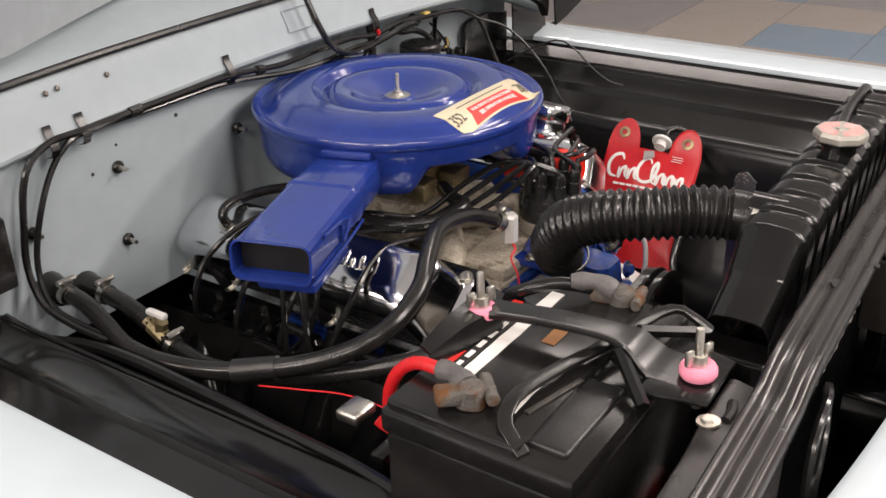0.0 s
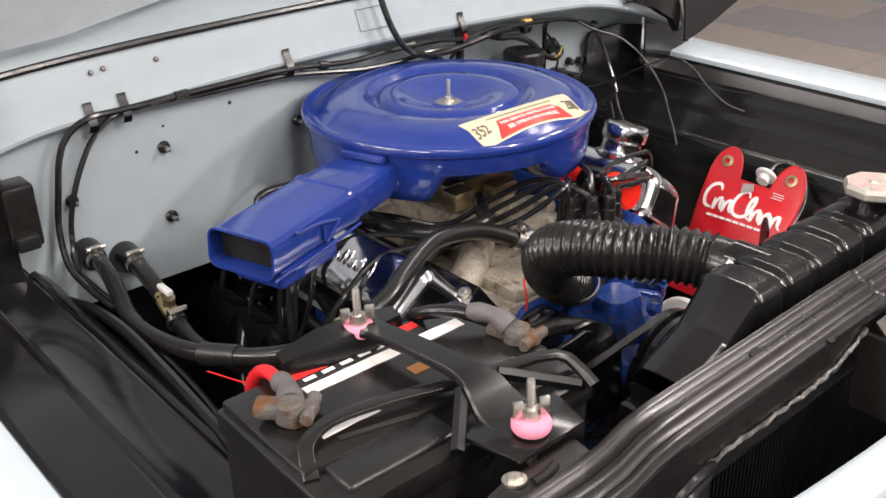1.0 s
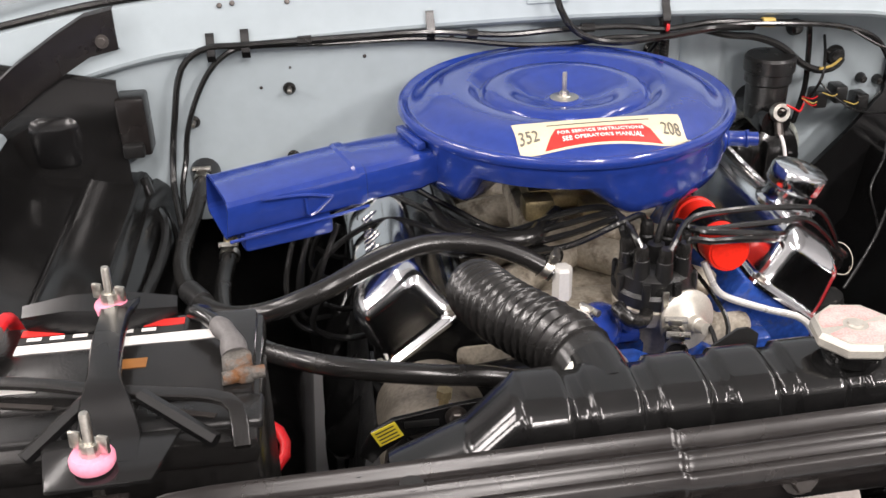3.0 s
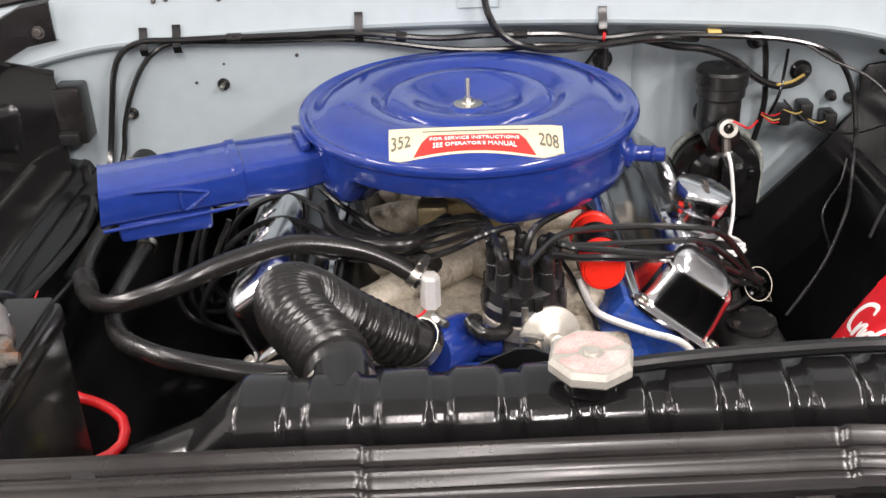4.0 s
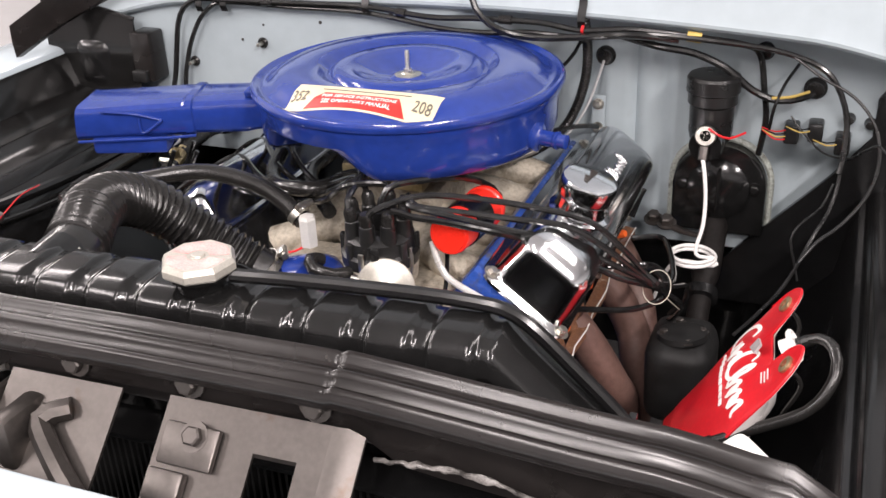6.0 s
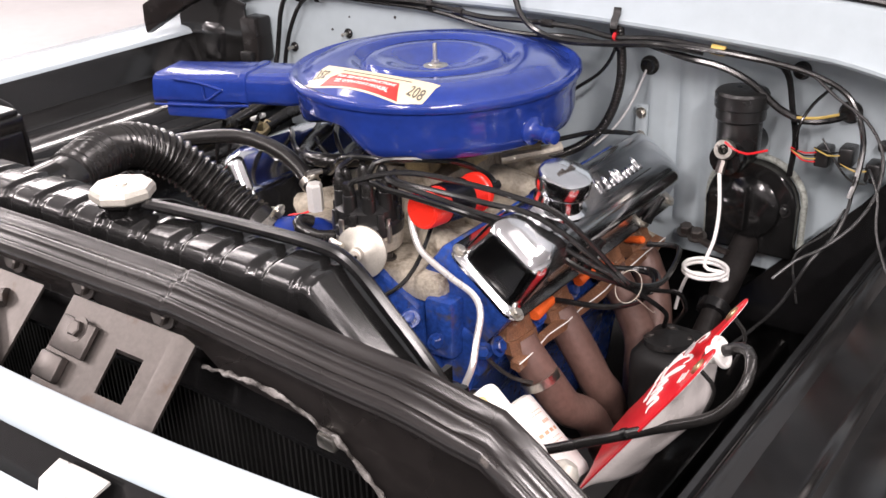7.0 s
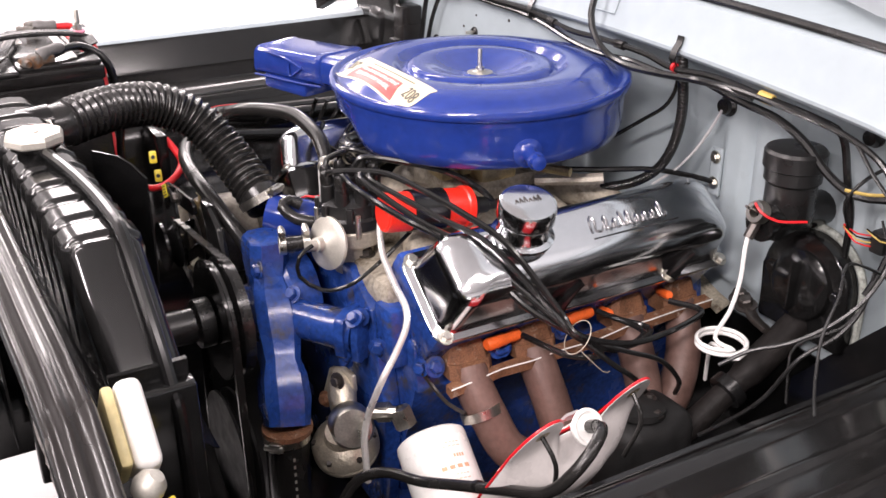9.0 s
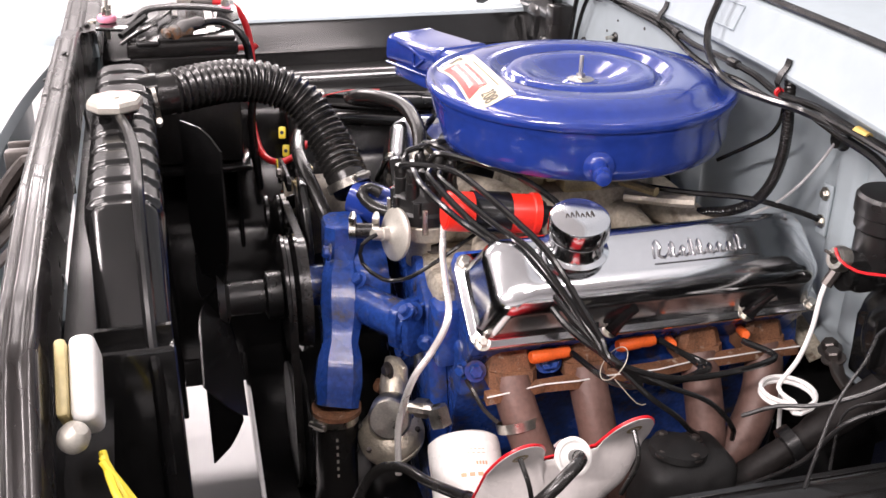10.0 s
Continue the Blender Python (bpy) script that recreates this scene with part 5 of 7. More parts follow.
part("hose_body", tube(B(), RH, bellows, 24, 0.0013), RUBBER, rh, angle=60)
part("hose_outlet", lathe(B(), [(0.0, -0.02), (0.026, -0.02), (0.026, 0.02), (0.0, 0.02)], 24, axis_frame((-0.112, -0.602, 1.088), (-0.1, 1.0, 0.05))), BLACK, rh, "black radiator outlet")
clamp("hose_clamp", (-0.1135, -0.590, 1.0808), (-0.12, 0.97, 0.12), 0.0290, rh, 0.009, spin=150)
clamp("hose_clamp", (-0.067, -0.326, 0.948), (0.45, 0.3, -0.82), 0.030, rh)

lh = thing("lower_radiator_hose", "black lower radiator hose with steel clamp", "hose")
part("hose_body", tube(B(), [(0.136, -0.384, 0.695), (0.138, -0.386, 0.62), (0.142, -0.39, 0.55), (0.155, -0.42, 0.48), (0.20, -0.52, 0.44)], 0.030, 20, 0.012), RUBBER, lh)
clamp("hose_clamp", (0.136, -0.385, 0.686), (0.05, -0.05, -1), 0.0305, lh)
bm = B()
for k in range(7):
    box(bm, (0.168, -0.388, 0.665 - 0.012 * k), (0.0008, 0.003, 0.005))
part("hose_print", bm, CAPM, lh, "faint white print bars", smooth=False)


def hose(name, label, pts, r, material=RUBBER, category="hose", n=12, step=0.012, body="hose_body"):
    t = thing(name, label, category)
    part(body, tube(B(), pts, r, n, step), material, t)
    return t


h1 = hose("heater_hose", "black rubber heater hose looping beside the engine", [(-0.062, -0.222, 0.968), (-0.09, -0.212, 0.985), (-0.14, -0.206, 1.005), (-0.211, -0.214, 1.017), (-0.28, -0.245, 1.012), (-0.332, -0.268, 0.999), (-0.40, -0.265, 0.975), (-0.455, -0.215, 0.950), (-0.500, -0.12, 0.928), (-0.520, -0.03, 0.918), (-0.521, 0.04, 0.918), (-0.512, 0.09, 0.931), (-0.506, 0.130, 0.943), (-0.503, 0.165, 0.947), (-0.503, 0.215, 0.945)], 0.0118)
clamp("hose_clamp", (-0.070, -0.218, 0.974), (-0.7, 0.2, 0.5), 0.013, h1, 0.010)
clamp("hose_clamp", (-0.504, 0.172, 0.947), (0.02, 1, 0.05), 0.0122, h1, 0.009)
for x, z, hh in ((-0.503, 0.945, h1),):
    part("hose_boot", lathe(B(), [(0.012, -0.034), (0.016, -0.033), (0.0195, -0.024), (0.0205, -0.010), (0.023, -0.002), (0.023, 0.002), (0, 0.002)], 24, axis_frame((x, 0.212, z), (0, 1, 0))), RUBBER, hh, "black rubber boot at the firewall")
part("joint", tube(B(), [(-0.478, -0.17, 0.938), (-0.500, -0.12, 0.928)], 0.0145, 12, smooth=False), PLASTIC, h1)
h2 = hose("heater_hose", "black rubber heater hose with brass shut-off valve", [(-0.045, -0.350, 0.87), (-0.075, -0.362, 0.90), (-0.16, -0.38, 0.942), (-0.224, -0.381, 0.953), (-0.29, -0.368, 0.957), (-0.35, -0.340, 0.955), (-0.41, -0.27, 0.935), (-0.455, -0.15, 0.905), (-0.468, -0.05, 0.89), (-0.464, 0.02, 0.893), (-0.461, 0.045, 0.899)], 0.0115)
part("hose_body", tube(B(), [(-0.460, 0.068, 0.910), (-0.457, 0.10, 0.919), (-0.454, 0.14, 0.925), (-0.451, 0.18, 0.925), (-0.450, 0.215, 0.922)], 0.0122, 12), RUBBER, h2)
clamp("hose_clamp", (-0.452, 0.165, 0.925), (0.03, 1, 0.0), 0.0126, h2, 0.009)
part("hose_boot", lathe(B(), [(0.012, -0.034), (0.016, -0.033), (0.0195, -0.024), (0.0205, -0.010), (0.023, -0.002), (0.023, 0.002), (0, 0.002)], 24, axis_frame((-0.450, 0.212, 0.922), (0, 1, 0))), RUBBER, h2, "black rubber boot at the firewall")
part("valve_body", tube(B(), [(-0.462, 0.040, 0.897), (-0.460, 0.076, 0.915)], 0.011, 10, smooth=False), GOLD, h2, "brass valve body")
bm = lathe(B(), [(0, 0), (0.009, 0), (0.009, 0.016), (0, 0.016)], 6, axis_frame((-0.461, 0.052, 0.908), (0, -0.3, 1)))
part("valve_nut", bm, GOLD, h2)
part("valve_handle", box(B(), (-0.463, 0.052, 0.934), (0.010, 0.034, 0.008), None, 0.003), WHITE, h2, "white valve handle")
clamp("hose_clamp", (-0.463, 0.030, 0.894), (0.05, 1, 0.3), 0.0125, h2, 0.009)

part("hose_body", tube(B(), [(-0.045, -0.18, 0.965), (-0.08, -0.14, 0.962), (-0.12, -0.09, 0.958), (-0.15, -0.03, 0.955), (-0.16, 0.05, 0.95)], 0.010, 10), RUBBER, thing("vacuum_hose", "black vacuum hose under the air cleaner", "hose"))
hose("crankcase_hose", "black breather hose between carburettor and cover", [(-0.03, -0.10, 0.985), (-0.06, -0.14, 0.985), (-0.08, -0.17, 0.99), (-0.13, -0.16, 0.985), (-0.17, -0.11, 0.98), (-0.19, -0.05, 0.985)], 0.011)
hose("bypass_hose", "short black bypass hose on the water neck", [(0.000, -0.290, 0.955), (-0.006, -0.305, 0.962), (0.003, -0.318, 0.957), (0.022, -0.306, 0.945), (0.034, -0.285, 0.940)], 0.0085)
bp = hose("bypass_hose", "short black bypass hose with two worm clamps", [(0.052, -0.34, 0.925), (0.06, -0.309, 0.925)], 0.011)
clamp("hose_clamp", (0.052, -0.34, 0.925), (0.008, 0.031, 0.0), 0.0115, bp, 0.009)
clamp("hose_clamp", (0.06, -0.309, 0.925), (0.008, 0.031, 0.0), 0.0115, bp, 0.009)
pv = thing("crankcase_valve", "black crankcase valve with silver ring on the valve cover", "valve")
VM = axis_frame((-0.262, 0.112, 0.955), (-0.45, 0.0, 0.85))
part("valve_grommet", lathe(B(), [(0, 0), (0.017, 0), (0.017, 0.010), (0.013, 0.013), (0, 0.013)], 24, VM), RUBBER, pv)
part("valve_ring", lathe(B(), [(0.008, 0.012), (0.0135, 0.012), (0.0135, 0.018), (0.008, 0.018), (0.008, 0.012)], 24, VM), STEEL, pv, "silver ring")
part("valve_stem", tube(B(), [VM @ Vector((0, 0, 0.014)), VM @ Vector((0, 0, 0.032)), (-0.268, 0.114, 0.994), (-0.245, 0.112, 0.998), (-0.20, 0.10, 0.998), (-0.15, 0.07, 0.995), (-0.10, 0.05, 0.99)], 0.0072, 12), RUBBER, pv, "black elbow and hose")
bm = B()
lathe(bm, [(0, -0.02), (0.012, -0.02), (0.012, 0.018), (0.010, 0.022), (0, 0.022)], 6, axis_frame((-0.052, -0.228, 0.958), (0.0, 0.0, 1)))
snd = thing("temperature_sender", "zinc hexagonal temperature sender on the manifold", "sensor")
part("sender_body", bm, mat("pale_zinc", (0.66, 0.65, 0.62), 0.4, 0.25, vary=0.06, scale=30), snd, angle=20)
part("sender_wire", tube(B(), [(-0.052, -0.228, 0.940), (-0.065, -0.245, 0.935), (-0.085, -0.250, 0.93), (-0.10, -0.27, 0.915), (-0.105, -0.275, 0.90)], 0.0016, 6, 0.006), REDWIRE, snd, "thin red wire")

# ---- washer reservoir bag on the driver's inner fender ----
bag = thing("washer_bag", "red and white vinyl washer fluid bag with two brass eyelets", "washer bag")
BO = Vector((0.5445, -0.2, 0.896))
BE1 = Vector((0.0897, -0.9948, -0.0489)).normalized()
BE2 = Vector((-0.5423, -0.0076, -0.8402)).normalized()
BN = BE1.cross(BE2).normalized()
BM = Matrix(((BE1.x, BE2.x, BN.x, BO.x), (BE1.y, BE2.y, BN.y, BO.y), (BE1.z, BE2.z, BN.z, BO.z), (0, 0, 0, 1)))


def bag_edges(d):
    """Left and right borders of the bag at the depth d below the eyelets."""
    return -0.088 + 0.012 * smooth_step(0.05, 0.20, d), 0.092 - 0.002 * d


def bag_top(a):
    """Upper border: two rounded ears with a notch between them."""
    ear = max(0, 1 - ((a + 0.062) / 0.030) ** 2) ** 0.5 if abs(a + 0.062) < 0.030 else 0
    ear2 = max(0, 1 - ((a - 0.062) / 0.030) ** 2) ** 0.5 if abs(a - 0.062) < 0.030 else 0
    notch = 0.022
    return notch - 0.052 * max(ear, ear2)


nu, nv = 48, 26


def bag_point(i, j, side):
    u = i / nu
    a = -0.092 + 0.186 * u
    top = bag_top(a)
    d = top + (0.245 - top) * (j / nv)
    lo, hi = bag_edges(max(0, d))
    a = lo + (hi - lo) * u
    fat = (math.sin(math.pi * u) ** 0.6) * smooth_step(0.015, 0.08, d) * (1 - smooth_step(0.20, 0.244, d) * 0.9)
    crease = 0.0025 * noise.noise((a * 28, d * 22, side * 3))
    h = (-0.014 * fat + crease * fat) if side < 0 else (0.044 * fat + crease * 2.2 * fat + 0.0016)
    return BM @ Vector((a, d, h))


for side, nm, mt, lb in ((-1, "front_sheet", RED, "glossy red vinyl front"), (1, "back_sheet", VINYL, "white vinyl back")):
    bm = B()
    sheet(bm, [[bag_point(i, j, side) for j in range(nv + 1)] for i in range(nu + 1)], 0.0008, BN)
    part(nm, bm, mt, bag, lb, angle=70)
bm = B()
tube(bm, [bag_point(i, 0, -1) + BN * 0.0004 for i in range(nu + 1)] + [bag_point(nu, j, -1) + BN * 0.0004 for j in range(1, nv + 1)], 0.0016, 6, smooth=False)
part("welded_edge", bm, RED, bag, "red welded edge")
for a in (-0.062, 0.062):
    m = BM @ Matrix.Translation((a, -0.003, -0.002))
    part("eyelet", lathe(B(), [(0.0055, 0.001), (0.0055, -0.002), (0.0105, -0.001), (0.0105, 0.004), (0.0055, 0.005), (0.0055, 0.001)], 20, m), GOLD, bag, "brass eyelet")
    part("hanger_strap", tube(B(), [BM @ Vector((a, -0.002, 0.002)), BM @ Vector((a * 0.95, 0.01, 0.030)), BM @ Vector((a * 0.8, 0.06, 0.045))], 0.0026, 8), RUBBER, bag, "black rubber hanger")
dm = axis_frame((0.556, -0.208, 0.889), Vector((0.85, 0.06, 0.5)))
part("filler_cap", lathe(B(), [(0, -0.014), (0.011, -0.014), (0.011, -0.003), (0.0185, -0.002), (0.0198, 0.0005), (0.0190, 0.0030), (0.0165, 0.0036), (0.0135, 0.0014), (0.006, 0.0014), (0.005, 0.006), (0, 0.006)], 28, dm), WHITE, bag, "round white filler cap")
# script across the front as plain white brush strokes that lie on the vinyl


def bag_front(a, d):
    """Height of the front sheet over the bag's plane."""
    lo, hi = bag_edges(max(0, d))
    u = min(1, max(0, (a - lo) / (hi - lo)))
    fat = (math.sin(math.pi * u) ** 0.6) * smooth_step(0.015, 0.08, d) * (1 - smooth_step(0.20, 0.244, d) * 0.9)
    return (-0.014 + 0.0025 * noise.noise((a * 28, d * 22, -3))) * fat - 0.0008


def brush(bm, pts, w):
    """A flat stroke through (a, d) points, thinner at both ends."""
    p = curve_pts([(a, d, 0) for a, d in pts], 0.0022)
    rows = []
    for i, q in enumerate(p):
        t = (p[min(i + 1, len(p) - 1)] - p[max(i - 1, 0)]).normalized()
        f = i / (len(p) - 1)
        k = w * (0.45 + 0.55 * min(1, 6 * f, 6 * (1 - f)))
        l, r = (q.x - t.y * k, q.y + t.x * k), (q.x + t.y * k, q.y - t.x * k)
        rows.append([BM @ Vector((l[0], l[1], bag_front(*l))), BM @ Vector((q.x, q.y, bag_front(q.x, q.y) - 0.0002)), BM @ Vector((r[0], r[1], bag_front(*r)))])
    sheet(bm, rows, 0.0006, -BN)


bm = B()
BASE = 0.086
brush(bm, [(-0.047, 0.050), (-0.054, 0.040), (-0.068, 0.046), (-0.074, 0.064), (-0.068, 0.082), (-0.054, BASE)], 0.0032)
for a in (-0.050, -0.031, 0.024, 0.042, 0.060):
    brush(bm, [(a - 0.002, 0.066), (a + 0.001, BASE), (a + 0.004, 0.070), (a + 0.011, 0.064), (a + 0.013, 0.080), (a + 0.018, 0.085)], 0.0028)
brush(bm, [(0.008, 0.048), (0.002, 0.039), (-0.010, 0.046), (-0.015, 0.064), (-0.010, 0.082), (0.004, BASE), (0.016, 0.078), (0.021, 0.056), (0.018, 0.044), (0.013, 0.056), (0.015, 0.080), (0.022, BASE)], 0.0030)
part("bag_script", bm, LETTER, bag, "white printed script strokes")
for k in range(8):
    part("bag_print", box(B(), (-0.050 + 0.0134 * k, 0.0985 - 0.0003 * k, bag_front(-0.050 + 0.0134 * k, 0.0985) - 0.0006), (0.0108, 0.0042, 0.0016), BM), LETTER, bag, smooth=False)
for k in range(3):
    part("bag_print", box(B(), (0.050 + 0.002 * (k % 2), 0.026 + 0.0045 * k, bag_front(0.050, 0.026 + 0.0045 * k) - 0.0006), (0.020, 0.0012, 0.0012), BM), LETTER, bag, smooth=False)
part("bag_patch", prism(B(), [(-0.012, 0.028), (0.006, 0.024), (0.010, 0.036), (-0.010, 0.044)], -0.0150, -0.0120, BM), mat("grey_print", (0.35, 0.33, 0.33), 0.4), bag, "grey printed emblem")
wh = hose("washer_hose", "black washer hose curving over the oil filter", [(0.562, -0.2075, 0.8935), (0.582, -0.211, 0.905), (0.598, -0.228, 0.905), (0.603, -0.252, 0.886), (0.580, -0.272, 0.848), (0.515, -0.284, 0.812), (0.450, -0.300, 0.780), (0.385, -0.313, 0.747), (0.335, -0.335, 0.735), (0.305, -0.365, 0.705), (0.295, -0.40, 0.62)], 0.0066)
part("hose_nozzle", tube(B(), [(0.560, -0.2075, 0.892), (0.572, -0.2085, 0.9)], 0.0072, 10, smooth=False), RUBBER, wh, "black nozzle at the cap")
part("hose_clip", tube(B(), [(0.484, -0.291, 0.797), (0.478, -0.292, 0.794)], 0.0076, 12, smooth=False), SATIN, wh, "black hose clip")

# ---- battery ----
bat = thing("battery", "dusty black car battery with corroded terminals and label strips", "battery", at=(-0.515, -0.54, 0.88))
bm = B()
box(bm, (-0.515, -0.543, 0.975), (0.262, 0.172, 0.19), None, 0.006)
part("battery_case", bm, BATTP, bat)
bm = B()
box(bm, (-0.515, -0.543, 1.080), (0.268, 0.178, 0.024), None, 0.005)
box(bm, (-0.515, -0.520, 1.094), (0.258, 0.125, 0.012), None, 0.004)
part("battery_lid", bm, BATTP, bat, "ribbed black lid")
for y, z, w, mt, x0, x1 in ((-0.470, 1.1008, 0.010, DECRED, -0.585, -0.448), (-0.482, 1.1008, 0.010, INK, -0.585, -0.448), (-0.495, 1.1008, 0.013, LETTER, -0.585, -0.415), (-0.553, 1.1008, 0.009, LETTER, -0.610, -0.555)):
    bm = B()
    rows = []
    for i in range(13):
        x = x0 + (x1 - x0) * i / 12
        j1, j2 = (0.0012 * noise.noise((x * 60, y * 50, 1)), 0.0012 * noise.noise((x * 60, y * 50, 5)))
        rows.append([(x, y - w / 2 + j1, z), (x, y + w / 2 + j2, z)])
    part("label_strip", sheet(bm, rows, 0.0008, (0, 0, -1)), mt, bat)
bm = B()
for k in range(6):
    box(bm, (-0.572 + 0.019 * k, -0.482, 1.1018), (0.012, 0.0045, 0.0006))
part("label_print", bm, LETTER, bat, "white print bars", smooth=False)
for x in (-0.575, -0.43):
    part("vent_cover", box(B(), (x, -0.598, 1.092), (0.105, 0.036, 0.010), None, 0.004, 3), PLASTIC, bat, "long black vent cover")
part("label_emblem", box(B(), (-0.487, -0.530, 1.1006), (0.028, 0.013, 0.0008)), ORINK, bat, "faded orange emblem")
bm = bar(B(), [(-0.640, -0.585, 1.092), (-0.630, -0.563, 1.104), (-0.612, -0.555, 1.109), (-0.589, -0.555, 1.111), (-0.542, -0.565, 1.111), (-0.499, -0.578, 1.110), (-0.449, -0.591, 1.111), (-0.414, -0.600, 1.111), (-0.396, -0.613, 1.108), (-0.392, -0.640, 1.092)], 0.0065, 0.0028, up=(0, 0, 1))
part("carry_handle", bm, BATTP, bat, "black moulded carry handle")
for x0, y0, x1, y1 in ((-0.602, -0.566, -0.537, -0.582), (-0.453, -0.598, -0.412, -0.612)):
    m = Matrix.Translation(((x0 + x1) / 2, (y0 + y1) / 2, 1.1012)) @ Matrix.Rotation(math.atan2(y1 - y0, x1 - x0), 4, "Z")
    part("vent_label", box(B(), (0, 0, 0), (math.hypot(x1 - x0, y1 - y0), 0.005, 0.0012), m), DULL, bat, "dull silver vent strip")
for nm, x, y, z, ry in (("positive_clamp", -0.616, -0.522, 1.112, 0.25), ("negative_clamp", -0.398, -0.553, 1.106, -0.3)):
    m = Matrix.Translation((x, y, z)) @ Matrix.Rotation(0.5 + ry, 4, "Z") @ Matrix.Diagonal((0.72, 0.72, 0.85, 1))
    bm = B()
    lathe(bm, [(0, -0.012), (0.017, -0.012), (0.0165, 0.008), (0.012, 0.011), (0, 0.011)], 20, m)
    box(bm, (0.0, 0.022, 0.0), (0.026, 0.036, 0.017), m, 0.004)
    box(bm, (0.004, -0.020, 0.0), (0.022, 0.020, 0.015), m, 0.004)
    tube(bm, [m @ Vector((-0.02, -0.022, 0.0)), m @ Vector((0.026, -0.022, 0.0))], 0.0055, 8, smooth=False)
    bmesh.ops.subdivide_edges(bm, edges=bm.edges[:], cuts=1)
    for v in bm.verts:
        v.co += 0.0018 * Vector((noise.noise(v.co * 90), noise.noise(v.co * 90 + Vector((5, 0, 0))), noise.noise(v.co * 90 + Vector((0, 7, 0)))))
    part(nm, bm, CORRODE, bat, "corroded lead terminal clamp", angle=60)
hd = thing("battery_hold_down", "black steel battery hold-down bar with pink plastic washers", "bracket")
spine = curve_pts([(-0.502, -0.446, 1.116), (-0.502, -0.475, 1.123), (-0.499, -0.53, 1.130), (-0.494, -0.58, 1.131), (-0.490, -0.606, 1.126), (-0.488, -0.620, 1.114), (-0.487, -0.634, 1.107), (-0.487, -0.660, 1.106)], 0.006)
half = lambda y: 0.0125 + 0.013 * smooth_step(-0.58, -0.64, y) + 0.006 * smooth_step(-0.49, -0.45, y)
part("bar", sheet(B(), [[(p.x - half(p.y), p.y, p.z - 0.003), (p.x - half(p.y) + 0.002, p.y, p.z), (p.x, p.y, p.z + 0.0006), (p.x + half(p.y) - 0.002, p.y, p.z), (p.x + half(p.y), p.y, p.z - 0.003)] for p in spine], 0.004, (0, 0.1, -1)), SATIN, hd, "black arched steel strap")
part("foot", prism(B(), [(-0.535, -0.628), (-0.435, -0.628), (-0.450, -0.682), (-0.522, -0.684)], 1.101, 1.106, None, 0.002), BLACK, hd)
for x0, x1 in ((-0.505, -0.545), (-0.466, -0.410)):
    part("brace", tube(B(), [(x0, -0.600, 1.118), (x1, -0.640, 1.100)], 0.006, 6, smooth=False), SATIN, hd)
part("rear_foot", sheet(B(), [[(-0.585, -0.452, 1.118), (-0.585, -0.462, 1.112), (-0.580, -0.466, 1.100)], [(-0.545, -0.450, 1.124), (-0.545, -0.470, 1.120), (-0.545, -0.476, 1.102)], [(-0.50, -0.448, 1.122), (-0.50, -0.478, 1.121), (-0.50, -0.484, 1.102)], [(-0.455, -0.446, 1.112), (-0.455, -0.458, 1.108), (-0.455, -0.462, 1.09)]], 0.003, (0, 0, -1)), SATIN, hd)
for x, y, z in ((-0.491, -0.664, 1.108), (-0.508, -0.466, 1.112)):
    m = axis_frame((x, y, z), (0.02, 0.05, 1))
    k = 0.70 if y < -0.6 else 0.64
    part("pink_washer", lathe(B(), [(0.006, 0.0), (0.020 * k, 0.0), (0.0225 * k, 0.003), (0.0225 * k, 0.008), (0.020 * k, 0.011), (0.011 * k, 0.011), (0.006, 0.009), (0.006, 0)], 28, m), PINK, hd, "pink plastic washer")
    part("hold_down_stud", lathe(B(), [(0, -0.03), (0.0042, -0.03), (0.0036, 0.042), (0.003, 0.044), (0, 0.044)], 10, m), STEEL, hd, "threaded zinc stud")
    bm = B()
    lathe(bm, [(0, 0.011), (0.008, 0.011), (0.007, 0.020), (0, 0.020)], 10, m)
    for sgn in (-1, 1):
        box(bm, (sgn * 0.011, 0, 0.020), (0.009, 0.004, 0.014), m, 0.0015)
    part("wing_nut", bm, STEEL, hd, "zinc wing nut")
tray = thing("battery_tray", "black steel battery tray beside the inner fender", "tray")
part("tray_base", box(B(), (-0.515, -0.545, 0.870), (0.29, 0.20, 0.012), None, 0.004), BLACK, tray)
part("tray_leg", box(B(), (-0.515, -0.47, 0.78), (0.20, 0.008, 0.18), None, 0.003), BLACK, tray)
part("tray_rim", box(B(), (-0.515, -0.648, 0.89), (0.29, 0.006, 0.04), None, 0.002), DECRED, tray, "red painted rim")
pc = hose("battery_cable", "thick red positive battery cable", [(-0.602, -0.492, 1.112), (-0.600, -0.466, 1.112), (-0.600, -0.448, 1.104), (-0.601, -0.434, 1.086), (-0.597, -0.424, 1.055), (-0.583, -0.421, 1.005), (-0.560, -0.428, 0.955), (-0.515, -0.432, 0.905), (-0.455, -0.425, 0.872), (-0.410, -0.410, 0.866), (-0.385, -0.388, 0.873), (-0.390, -0.362, 0.886), (-0.418, -0.345, 0.894), (-0.438, -0.341, 0.899), (-0.454, -0.347, 0.914), (-0.470, -0.353, 0.925)], 0.0060, REDWIRE, "battery cable", body="cable")
part("cable_boot", tube(B(), [(-0.612, -0.516, 1.113), (-0.604, -0.500, 1.115), (-0.602, -0.484, 1.114)], lambda q, t: 0.0110 - 0.003 * q / t + 0.001 * math.sin(260 * q), 18, 0.004), mat("grey_boot", (0.105, 0.10, 0.098), 0.5, bump=0.4, bscale=300), pc, "grey taped cable boot")
